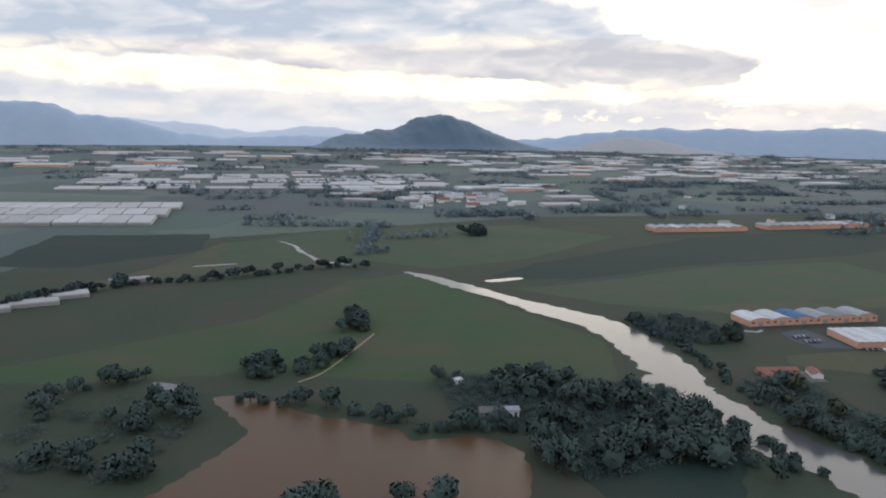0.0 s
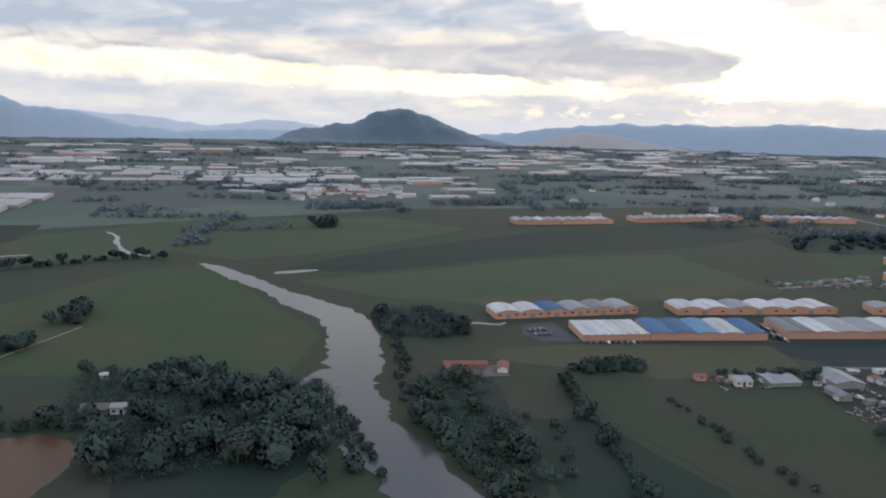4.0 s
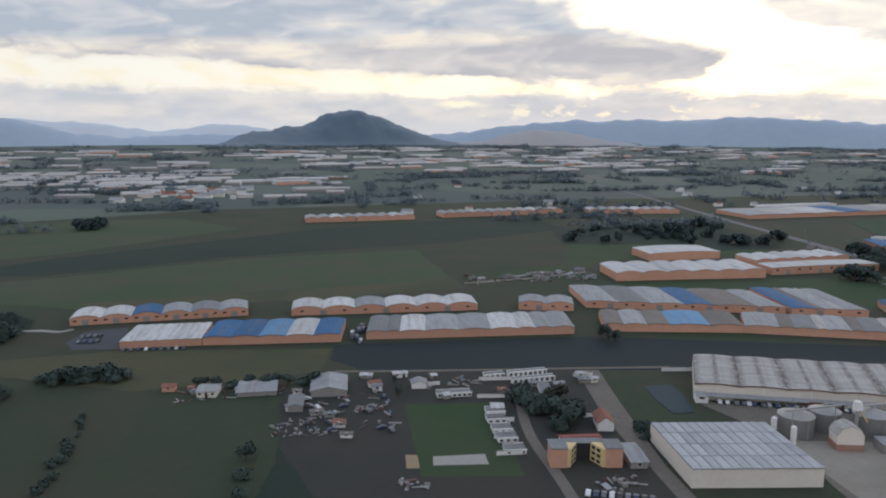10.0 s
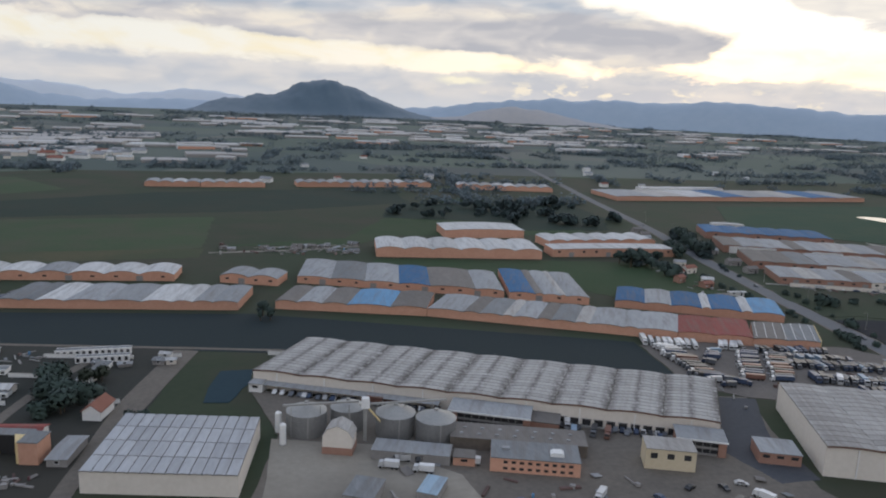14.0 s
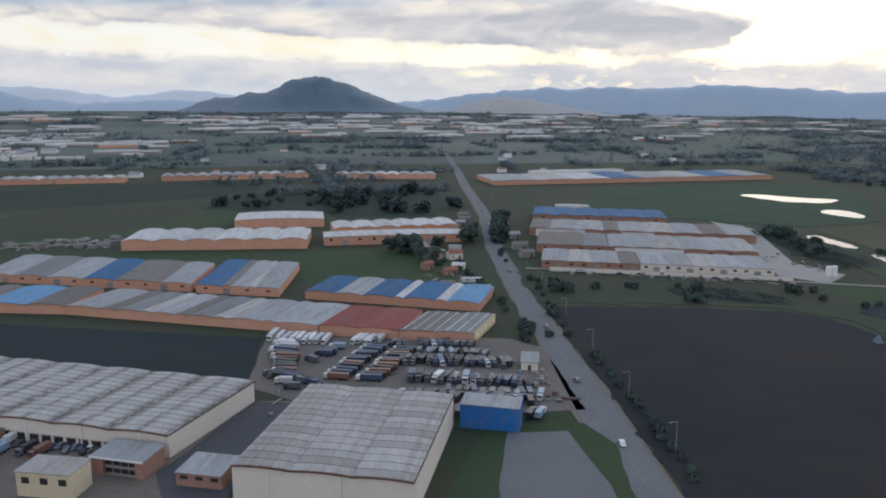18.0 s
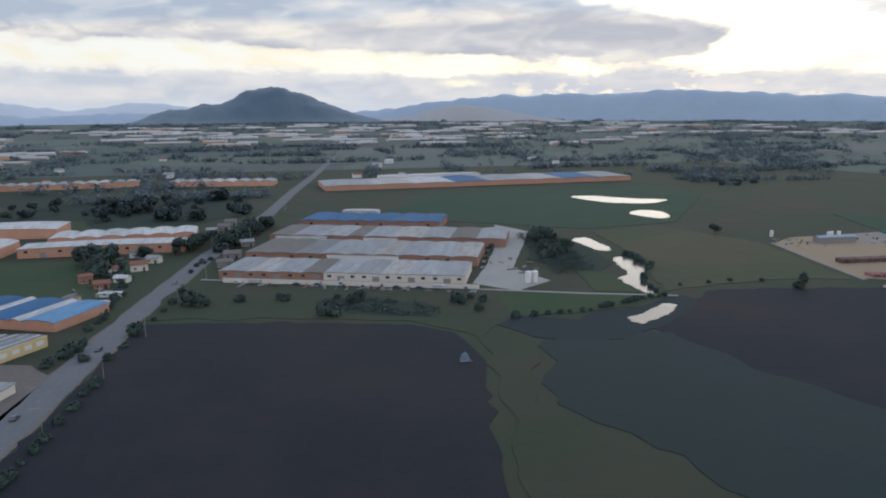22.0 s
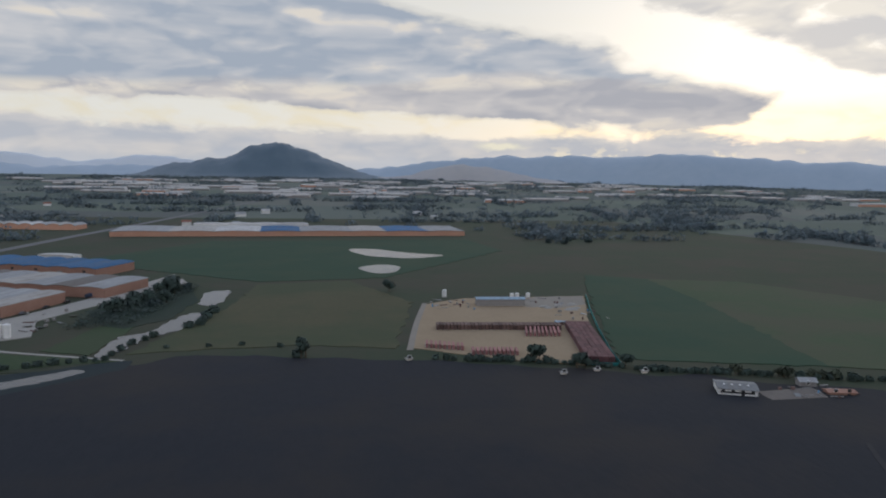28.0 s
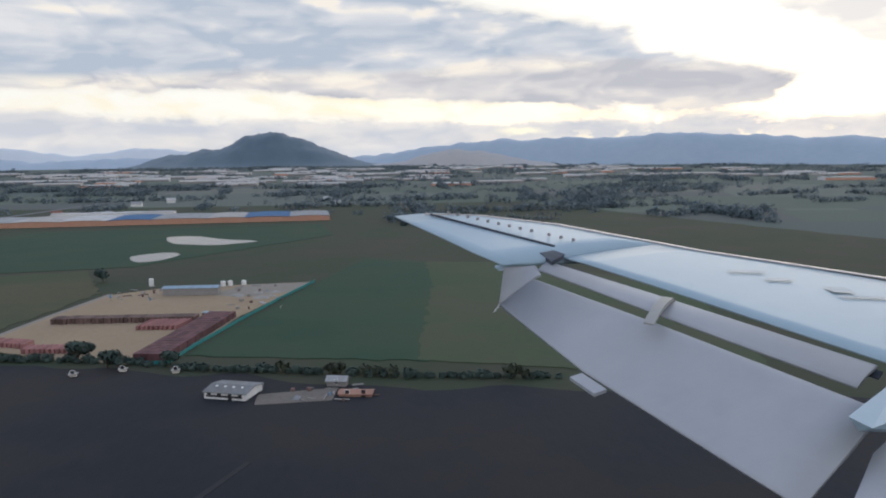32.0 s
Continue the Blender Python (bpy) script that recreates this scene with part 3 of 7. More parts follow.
def turned(p, q):
    """The pose at p whose x runs towards q."""
    return pose(p[0], p[1], 0, 0, 0, math.degrees(math.atan2(q[1] - p[1], q[0] - p[0]))), math.hypot(q[0] - p[0], q[1] - p[1])


def smooth_line(pts, per=6, closed=False):
    """Catmull-Rom through the points."""
    n, out = len(pts), []
    for i in range(n if closed else n - 1):
        p = [Vector(pts[(i + k) % n] if closed else pts[min(max(i + k, 0), n - 1)]) for k in (-1, 0, 1, 2)]
        for s in range(per):
            t = s / per
            out.append(0.5 * (2 * p[1] + (p[2] - p[0]) * t + (2 * p[0] - 5 * p[1] + 4 * p[2] - p[3]) * t * t + (3 * p[1] - p[0] - 3 * p[2] + p[3]) * t ** 3))
    if not closed:
        out.append(Vector(pts[-1]))
    return out


LAYER = [0.05]


def patch(name, pts, mat, label, category="field", rough_edge=2.6, per=5, z=None, soft=True):
    """A piece of land of its own cover, laid on the ground, with an uneven edge."""
    LAYER[0] += 0.003
    if category in ("lake", "pond"):
        line = smooth_line(pts, per + 3, True)
    else:
        line = []
        for a, b in zip(pts, pts[1:] + pts[:1]):
            n = max(2, int(math.hypot(b[0] - a[0], b[1] - a[1]) / 5))
            line += [Vector(a).lerp(Vector(b), i / n) for i in range(n)]
    q = 0.21 if rough_edge < 2.7 or category == "pond" else 0.06
    line = [(p.x + rough_edge * noise.noise((p.x * q, p.y * q, 1)) + (1.6 if category == "pond" else 0.5) * noise.noise((p.x * 0.4, p.y * 0.4, 3)), p.y + rough_edge * noise.noise((p.x * q, p.y * q, 7))) for p in line]
    zt = z if z is not None else LAYER[0]
    me = Shape().prism(line, -0.3, zt, 2).mesh(name, mat)
    bm = bmesh.new()
    bm.from_mesh(me)
    # cut the sheet into small even faces
    for axis in (0, 1):
        lo, hi = min(p[axis] for p in line), max(p[axis] for p in line)
        gap = max(24.0, (hi - lo) / 24)
        for k in range(1, int((hi - lo) / gap) + 1):
            c = [0, 0, 0]
            c[axis] = lo + gap * k - 3.1
            bmesh.ops.bisect_plane(bm, geom=bm.verts[:] + bm.edges[:] + bm.faces[:], plane_co=c, plane_no=[1 - axis, axis, 0])
    bmesh.ops.triangulate(bm, faces=bm.faces[:])
    bm.to_mesh(me)
    bm.free()
    return tagged(new(name, me), label, category, kind="structure")


def strip(name, pts, widths, mat, label, category, per=8, z=None, wobble=0.0):
    """A band along a line, such as a road or a river."""
    LAYER[0] += 0.003
    line, w = smooth_line(pts, per), np.interp(np.linspace(0, len(widths) - 1, (len(pts) - 1) * per + 1), range(len(widths)), widths)
    left, right = [], []
    for i, p in enumerate(line):
        d = (line[min(i + 1, len(line) - 1)] - line[max(i - 1, 0)]).normalized()
        s = Vector((-d.y, d.x))
        k = w[i] / 2
        left.append(p + s * (k + wobble * (noise.noise((p.x * 0.12, p.y * 0.12, 3)) + 0.5 * noise.noise((p.x * 0.4, p.y * 0.4, 5)))))
        right.append(p - s * (k + wobble * (noise.noise((p.x * 0.12, p.y * 0.12, 9)) + 0.5 * noise.noise((p.x * 0.4, p.y * 0.4, 12)))))
    zt = z if z is not None else LAYER[0]
    n = len(line)
    sh = Shape().add([(p.x, p.y, zt) for p in left + right] + [(p.x, p.y, -0.3) for p in left + right],
                     [(i, i + 1, n + i + 1, n + i) for i in range(n - 1)] + [(i, i + 1, 2 * n + i + 1, 2 * n + i) for i in range(n - 1)]
                     + [(n + i, n + i + 1, 3 * n + i + 1, 3 * n + i) for i in range(n - 1)])
    return tagged(new(name, sh.mesh(name, mat)), label, category, kind="structure")


# ---- ground, hills ----
def ground_material():
    # field greens shifted towards blue, putting distance haze into the colour
    m = material("plain", (0.044, 0.067, 0.050), (0.068, 0.087, 0.064), 0.95, 0.004, 0.08, 0.9, 0.3, sheen=0.07)
    t = m.node_tree
    p = t.nodes["Principled BSDF"]
    geo = t.nodes.new("ShaderNodeNewGeometry")
    vor = t.nodes.new("ShaderNodeTexVoronoi")
    vor.distance = "CHEBYCHEV"
    vor.inputs["Scale"].default_value, vor.inputs["Randomness"].default_value = 0.0052, 0.85
    mp = t.nodes.new("ShaderNodeMapping")
    mp.inputs["Rotation"].default_value, mp.inputs["Scale"].default_value = (0, 0, 0.25), (0.7, 1, 1)
    t.links.new(geo.outputs["Position"], mp.inputs["Vector"])
    t.links.new(mp.outputs[0], vor.inputs["Vector"])
    sep = t.nodes.new("ShaderNodeSeparateColor")
    t.links.new(vor.outputs["Color"], sep.inputs[0])
    ramp = t.nodes.new("ShaderNodeValToRGB")
    ramp.color_ramp.interpolation = "CONSTANT"
    stops = [(0.0, (0.046, 0.076, 0.048)), (0.22, (0.080, 0.108, 0.070)), (0.42, (0.056, 0.062, 0.060)), (0.55, (0.086, 0.108, 0.086)), (0.7, (0.042, 0.068, 0.060)), (0.86, (0.120, 0.124, 0.100))]
    while len(ramp.color_ramp.elements) < len(stops):
        ramp.color_ramp.elements.new(0.5)
    for el, (at, c) in zip(ramp.color_ramp.elements, stops):
        el.position, el.color = at, (*c, 1)
    t.links.new(sep.outputs[0], ramp.inputs[0])
    mix = t.nodes.new("ShaderNodeMix")
    mix.data_type = "RGBA"
    mix.inputs[0].default_value = 0.62
    old = p.inputs["Base Color"].links[0].from_socket
    t.links.new(old, mix.inputs[6])
    t.links.new(ramp.outputs[0], mix.inputs[7])
    t.links.new(mix.outputs[2], p.inputs["Base Color"])
    return m


CX, CY = 650.0, 0.0
rings = [0, 150, 300, 600, 1000, 1600, 2400, 3200, 4000, 4700, 5400]
gsh, seg = Shape(), 72
gsh.v = [(CX, CY, 0.0)] + [(CX + r * math.sin(2 * math.pi * i / seg), CY + r * math.cos(2 * math.pi * i / seg), 0.0) for r in rings[1:] for i in range(seg)]
gsh.f = [(0, 1 + i, 1 + (i + 1) % seg) for i in range(seg)]
for k in range(len(rings) - 2):
    gsh.f += [(1 + k * seg + i, 1 + (k + 1) * seg + i, 1 + (k + 1) * seg + (i + 1) % seg, 1 + k * seg + (i + 1) % seg) for i in range(seg)]
tagged(new("ground", gsh.mesh("ground", ground_material())), "flat green valley floor with a patchwork of fields", "ground", kind="structure")


def ridge(name, radius, deep, profile, mat, label, rough, az0, az1, step=0.5, wave=1.0):
    """A range of hills on an arc round the valley: its crest follows the profile (degrees from north, metres)."""
    n, rows = int((az1 - az0) / step) + 1, 9
    sh = Shape()
    for i in range(n):
        az = az0 + i * step
        h = np.interp(az, [a for a, _ in profile], [z for _, z in profile])
        for j in range(rows):
            s = j / (rows - 1)
            r = radius - 620 * abs(math.sin(radians(az))) * (radius > 4300) + deep * (s - 0.5)
            x, y = CX + r * math.sin(radians(az)), CY + r * math.cos(radians(az))
            up = math.sin(math.pi * min(s * 1.0, 1)) ** 1.1
            z = h * up * (1 + rough * noise.fractal((x * 0.0022, y * 0.0022, 4), 0.8, 2.1, 5)) + wave * 6 * noise.noise((x * 0.012, y * 0.012, 2)) * up
            sh.v.append((x, y, max(z, 0) - 2))
    sh.f = [(i * rows + j, (i + 1) * rows + j, (i + 1) * rows + j + 1, i * rows + j + 1) for i in range(n - 1) for j in range(rows - 1)]
    return tagged(new(name, sh.mesh(name, mat, True)), label, "hills", kind="structure")


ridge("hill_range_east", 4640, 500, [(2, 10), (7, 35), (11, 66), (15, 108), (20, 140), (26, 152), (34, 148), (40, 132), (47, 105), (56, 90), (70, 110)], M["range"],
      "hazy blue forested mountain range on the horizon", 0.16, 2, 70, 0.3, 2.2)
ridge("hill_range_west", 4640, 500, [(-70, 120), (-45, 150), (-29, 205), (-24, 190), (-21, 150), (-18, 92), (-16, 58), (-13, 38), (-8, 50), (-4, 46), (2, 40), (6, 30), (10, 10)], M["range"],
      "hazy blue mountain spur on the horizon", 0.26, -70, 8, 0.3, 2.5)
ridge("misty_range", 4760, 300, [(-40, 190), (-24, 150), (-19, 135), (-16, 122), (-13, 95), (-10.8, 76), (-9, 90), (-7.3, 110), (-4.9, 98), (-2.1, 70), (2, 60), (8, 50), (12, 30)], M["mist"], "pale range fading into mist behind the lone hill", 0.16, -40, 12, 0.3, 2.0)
# extra low hill that carries the range's sunlit patch as a colour
ridge("bare_hillside", 4360, 240, [(10, 0), (13.5, 30), (15.5, 72), (17.5, 104), (19.5, 84), (21.8, 38), (25.5, 0)], M["sunlithill"], "hillside coloured tan as sunlit, at the foot of the far range", 0.2, 10, 25.5, 0.25, 1.6)
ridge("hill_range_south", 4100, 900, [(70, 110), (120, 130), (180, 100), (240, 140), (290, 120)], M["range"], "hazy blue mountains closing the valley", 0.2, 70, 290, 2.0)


def lone_hill():
    prof = [(110, 0), (176, 20), (225, 42), (277, 57), (325, 70), (419, 74), (506, 103), (594, 100), (676, 134), (726, 174), (774, 178), (829, 188), (888, 202), (953, 190), (1000, 163), (1065, 156), (1178, 115), (1276, 74), (1358, 40), (1442, 24), (1560, 8), (1640, 0)]
    xs, rows = np.arange(60, 1641, 14), 15
    sh = Shape()
    for x in xs:
        h = np.interp(x, [a for a, _ in prof], [b for _, b in prof])
        for j in range(rows):
            s = j / (rows - 1)
            y = 3900 + 600 * s + 20 * noise.noise((x * 0.01, s * 3, 0))
            up = math.sin(0.5 * math.pi * s) ** 1.5
            crag = 1 + 0.07 * noise.fractal((x * 0.008, y * 0.004, 1), 0.7, 2.2, 5)
            z = h * up * crag + 8 * up * noise.fractal((x * 0.03, y * 0.02, 5), 1.0, 2.2, 4) * min(1, h / 40)
            sh.v.append((x, y, max(z, 0) - 1))
    n = len(xs)
    sh.f = [(i * rows + j, (i + 1) * rows + j, (i + 1) * rows + j + 1, i * rows + j + 1) for i in range(n - 1) for j in range(rows - 1)]
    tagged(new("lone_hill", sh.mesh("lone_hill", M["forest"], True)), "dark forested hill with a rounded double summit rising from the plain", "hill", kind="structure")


lone_hill()

# ---- land, water, roads ----
patch("valley_meadow", [(-260, -260), (-260, 420), (-160, 700), (300, 900), (760, 930), (1420, 900), (1560, 420), (1560, -260)], M["rough"], "rough green valley meadow under the fields", "meadow", rough_edge=4)
patch("pasture", [(-150, 330), (-20, 420), (40, 520), (90, 545), (130, 430), (160, 350), (140, 290), (60, 300), (-20, 325), (-90, 320)], M["pasture"], "green riverside pasture with worn olive patches")
patch("dry_field", [(-136, 531), (-101, 584), (-63, 705), (-4, 702), (14, 612), (-8, 574), (-82, 545), (-126, 500)], M["dry"], "tan dry field beyond a hedge", rough_edge=4)
patch("dark_field", [(-220, 760), (-80, 763), (-76, 660), (-160, 590), (-230, 600)], M["darkcrop"], "dark green field below the greenhouses", rough_edge=4)
patch("puddle", [(-130, 504), (-116, 527), (-90, 532), (-112, 532)], M["water"], "thin strip of standing water beside a hedge", "pond", 0.6, z=0.2)
patch("puddle", [(-72, 584), (-44, 592), (-46, 595), (-72, 588)], M["water"], "thin strip of standing water in a dry field", "pond", 0.6, z=0.2)
strip("cattle_path", [(2, 309), (12, 319), (24, 342), (42, 380)], [0.9, 0.9, 0.9, 0.9], M["earth"], "narrow worn path across the pasture", "path", z=0.2)
patch("pasture", [(-60, 560), (60, 600), (110, 560), (200, 600), (330, 720), (260, 820), (60, 800), (-60, 700)], M["grass"], "green pasture beyond the river")
patch("dark_field", [(138, 520), (200, 578), (410, 705), (640, 770), (640, 650), (512, 592), (322, 555), (210, 508)], M["darkcrop"], "dark green crop field in a long strip", rough_edge=3)
patch("pasture", [(150, 480), (220, 500), (330, 545), (470, 560), (470, 440), (400, 400), (260, 400), (200, 430)], M["grass"], "mown green pasture behind the warehouses")
strip("rubble_strip", [(474, 424), (500, 427), (530, 431), (566, 441)], [2, 5, 4, 2], M["gravel"], "pale strip of crushed rubble in the meadow", "ground", wobble=2.0)
strip("rubble_strip", [(500, 438), (528, 442), (552, 446)], [1.5, 3, 1.5], M["gravel"], "pale strip of crushed rubble in the meadow", "ground", wobble=1.5)
patch("dry_field", [(248, 418), (350, 428), (470, 436), (470, 410), (360, 400), (262, 398)], M["dry"], "dry yellowish field behind the warehouses")
patch("pasture", [(480, 445), (560, 470), (640, 640), (700, 690), (770, 640), (745, 480), (690, 480), (600, 480), (560, 445)], M["lush"], "green meadow behind the sheds")
patch("meadow", [(680, 300), (660, 330), (560, 360), (570, 402), (680, 392), (760, 380), (740, 300)], M["lush"], "green strip of grass between sheds")
patch("dark_field", [(380, 306), (500, 292), (652, 236), (648, 190), (634, 172), (522, 222), (515, 238), (390, 264), (376, 285)], M["navycrop"], "dark crop strip in front of the warehouses", rough_edge=0.6, per=2)
patch("dry_field", [(240, 315), (290, 318), (378, 300), (370, 268), (300, 262), (232, 300)], M["dry"], "olive stubble field in front of the warehouses", rough_edge=1)
patch("farm_yard", [(207, 280), (212, 292), (236, 292), (234, 277)], M["mud"], "pale dirt yard of a farmhouse", "yard", 1.0)
patch("dark_field", [(225, 232), (250, 226), (268, 160), (265, 40), (215, 40), (212, 150)], M["darkcrop"], "dark green vegetable field")
patch("field", [(256, 226), (288, 216), (292, 120), (285, 30), (272, 40), (272, 160)], M["rough"], "narrow green field between hedges")
patch("field", [(296, 236), (350, 250), (345, 180), (335, 30), (290, 30), (294, 180)], M["rough"], "brownish green field by the village")
patch("field", [(352, 200), (386, 196), (392, 120), (390, 20), (345, 20), (344, 160)], M["darkcrop"], "dark green plot by the village")
patch("gravel_yard", [(356, 244), (396, 246), (398, 196), (372, 198), (354, 210)], M["mud"], "grey dirt yard among village sheds", "yard")
patch("village_plots", [(354, 250), (400, 262), (480, 250), (470, 190), (455, 120), (400, 60), (372, 120), (352, 200)], M["plots"], "dark untidy plots round the village houses", "yard", 1.0)
patch("hard_court", [(388, 176), (389, 185), (393, 184), (392, 175)], M["earth"], "small tan concrete slab on the lawn", "slab", 0.1)
patch("playing_field", [(397, 226), (428, 220), (424, 196), (420, 163), (391, 170)], M["lush"], "green school playing field", "lawn", rough_edge=0.4)
# dark cover laid under the groves, with the tree shade in its colour
patch("woodland_floor", [(72, 308), (104, 306), (140, 282), (158, 250), (150, 210), (120, 170), (92, 190), (84, 240), (62, 252)], M["darkcrop"], "woodland floor by the river, coloured dark for tree shade", "ground")
patch("woodland_floor", [(190, 280), (226, 284), (222, 232), (206, 130), (196, 180), (188, 230)], M["darkcrop"], "ground under riverside trees, coloured dark for their shade", "ground")
patch("hard_court", [(396, 176), (397, 182), (413, 180), (412, 173)], M["concrete"], "long worn concrete court", "slab", 0.1)
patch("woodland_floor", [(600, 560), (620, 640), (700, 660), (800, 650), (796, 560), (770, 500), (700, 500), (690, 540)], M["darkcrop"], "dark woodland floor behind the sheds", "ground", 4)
patch("lake", [(-29, 297), (-8, 288), (3, 275), (26, 260), (37, 252), (42, 242), (62, 243), (74, 233), (75, 215), (68, 196), (60, 160), (20, 110), (-30, 130), (-66, 165), (-54, 200), (-38, 221), (-26, 239), (-17, 256), (-20, 268), (-28, 284)], M["lake"], "muddy reddish-brown lake with grassy banks", "lake", 2.0, z=0.10)
strip("river", [(82, 548), (92, 538), (115, 494), (136, 454), (149, 425), (168, 394), (174, 369), (173.5, 330), (169.5, 299), (161.5, 278), (163, 252), (165, 236), (171, 217), (176, 200), (186, 130), (200, 60), (215, -60)],
      [2, 9, 16, 13, 23, 25, 25, 26, 23, 30, 29, 25, 24, 24, 28, 28, 28], M["water"], "calm grey-brown river winding between grassy banks", "river", 14, z=0.14, wobble=4.2)
strip("stream", [(-14, 715), (0, 689), (8, 650), (16, 622), (21, 607), (30, 594), (45, 583)], [2.5, 3.5, 5, 3.5, 5.5, 5, 2], M["water"], "narrow pale stream in the pasture", "stream", z=0.14, wobble=2.2)
strip("farm_lane", [(234.7, 362.9), (244.2, 361.5), (252.3, 357.7), (258.4, 360.9)], [2.6, 3.4, 2.6, 2.2], M["concrete"], "short pale lane beside the sheds", "road", wobble=0.6)
patch("shed_yard", [(265.2, 324.1), (285.6, 320.7), (284.2, 358.5), (273.1, 357.3), (264.5, 353.7), (260.4, 336.8)], M["asphalt2"], "dark paved yard at the end of the sheds", "yard", 0.6, 3)
patch("pond", [(1068.8, 569.9), (1088.5, 572.7), (1113.2, 546.0), (1136.6, 529.5), (1112.8, 512.8), (1094.6, 518.7), (1078.6, 531.9)], M["water"], "thin bright pond in the far meadow", "pond", 1.0, z=0.34)
patch("pond", [(1069.3, 464.0), (1084.7, 478.4), (1095.7, 468.4), (1090.8, 445.4), (1077.3, 438.1)], M["water"], "small bright pond in the far meadow", "pond", 0.8, z=0.34)
patch("farm_court", [(212, 288), (229, 285), (230, 279), (219, 277), (211, 280)], M["mud"], "pale trodden court before the farmhouse", "yard", 0.5, 3)
patch("pond", [(-57, 317), (-41, 308), (-44, 299), (-54, 305)], M["water"], "small bright pond by the lake", "pond", 0.6, z=0.14)
patch("puddle", [(140, 505), (165, 513), (163, 519), (138, 512)], M["water"], "thin strip of standing water in a field", "pond", 0.6, z=0.2)
patch("pond", [(486, 196), (487, 208), (490, 223), (501, 223), (500, 211), (494, 195)], M["murk"], "rectangular dark pond beside the factory", "basin", 0.4, z=0.2)
strip("village_lane", [(376, 268), (420, 259), (470, 250), (512, 242)], [2.2, 2.2, 2.2, 2.2], M["mud"], "narrow grey lane past the village", "road")
strip("village_lane", [(450, 250), (443, 232), (437, 215), (431, 188), (428, 150), (420, 90), (410, 0)], [3.5, 3.5, 3.5, 3.5, 3.5, 3.5, 3.5], M["mud"], "grey lane between school buildings", "road")
strip("village_lane", [(477, 246), (466, 198), (460, 160), (455, 120), (440, 20)], [9, 9, 5, 5, 5], M["mud"], "dusty lane beside the factory wall", "road")
strip("road_shoulder", [(690, -300), (728, 30), (745, 152), (754, 210), (764, 282), (783, 389), (809, 505), (835, 661), (866, 830)], [12.5, 12.5, 14, 12.5, 11, 10.6, 10, 10, 10], M["mud"], "dusty tan shoulder along the highway", "road", z=0.186, wobble=1.6)
strip("highway", [(690, -300), (715, -100), (728, 30), (739, 112), (745, 152), (754, 210), (764, 282), (783, 389), (809, 505), (835, 661), (866, 830), (905, 1060), (960, 1400)], [11, 11, 11, 11, 12, 10, 9, 9, 8.5, 8.5, 8.5, 8.5, 8.5],
      M["asphalt"], "worn grey two-lane highway running towards the hill", "road", z=0.20)
patch("factory_yard", [(500, 205), (632, 148), (652, 178), (662, 176), (642, 118), (650, 90), (640, 30), (490, 30), (500, 132), (508, 170)], M["mud"], "grey paved factory yard", "yard", 0.3, 2)
patch("factory_lane", [(630, 140), (636, 150), (650, 178), (664, 174), (650, 148), (646, 122), (634, 122)], M["asphalt2"], "dark asphalt lane between two halls", "yard", 0.3, 2)
patch("silo_apron", [(503, 130), (506, 168), (534, 160), (553, 140), (560, 100), (540, 70), (505, 80)], M["apron"], "pale gravel apron in front of silos", "yard", 0.5, 3)
patch("truck_yard", [(653, 232), (648, 190), (662, 176), (707, 157), (742, 154), (748, 206), (740, 218), (690, 232)], M["yardmud"], "muddy yard full of parked trucks", "yard", 0.5, 3)
patch("lawn", [(712, 150), (738, 146), (741, 132), (735, 112), (728, 60), (680, 60), (690, 110)], M["lush"], "green verge beside the blue hall", "lawn", 0.4, 3)
patch("car_park", [(716, 144), (732, 142), (731, 114), (722, 70), (696, 76), (706, 118)], M["asphalt"], "empty asphalt car park", "yard", 0.2, 2)
patch("ploughed_field", [(756, 180), (767, 256), (812, 247), (861, 231), (875, 216), (876, 186), (868, 155), (858, 114), (846, 40), (830, -160), (712, -160), (736, 30), (748, 120)], M["plowed"], "dark freshly ploughed field beside the highway")
patch("grass_verge", [(766, 262), (775, 320), (895, 276), (968, 242), (962, 232), (900, 230), (880, 210), (862, 236), (812, 252)], M["rough"], "rough grass between ploughed field and factory", rough_edge=4)
patch("rough_grass", [(880, 215), (902, 200), (888, 178), (880, 150), (894, 125), (898, 60), (890, -160), (838, -160), (852, 40), (862, 114), (872, 155)], M["rough"], "olive rough grass beside the ploughed field", rough_edge=5)
patch("wet_meadow", [(904, 198), (936, 200), (962, 190), (975, 100), (975, -160), (898, -160), (904, 60), (898, 125), (884, 150), (892, 177)], M["marsh"], "dark wet green meadow land", rough_edge=8)
patch("ploughed_field", [(940, 205), (968, 236), (1010, 247), (1064, 233), (1090, 226), (1140, 208), (1209, 180), (1300, 160), (1420, 120), (1420, -200), (980, -200), (972, 100)], M["plowed"], "large dark ploughed field under the flight path", rough_edge=6)
patch("reed_bed", [(892, 222), (901, 234), (913, 226), (924, 220), (933, 230), (945, 229), (963, 238), (978, 244), (978, 232), (962, 216), (946, 206), (932, 198), (912, 197), (898, 206)], M["reeds"], "dark reeds round a marshy pool", rough_edge=3)
patch("meadow", [(905, 268), (934, 257), (966, 246), (976, 243), (947, 236), (927, 230), (900, 232)], M["lush"], "green strip of grass above the reeds")
patch("shrub_patch", [(834, 272), (852, 272), (871, 257), (874, 240), (858, 242), (840, 252)], M["darkcrop"], "dark shrubby patch in the rough grass", rough_edge=4)
patch("meadow", [(946, 258), (954, 296), (972, 306), (967, 282), (963, 252)], M["lush"], "green corner of grass beside a pond")
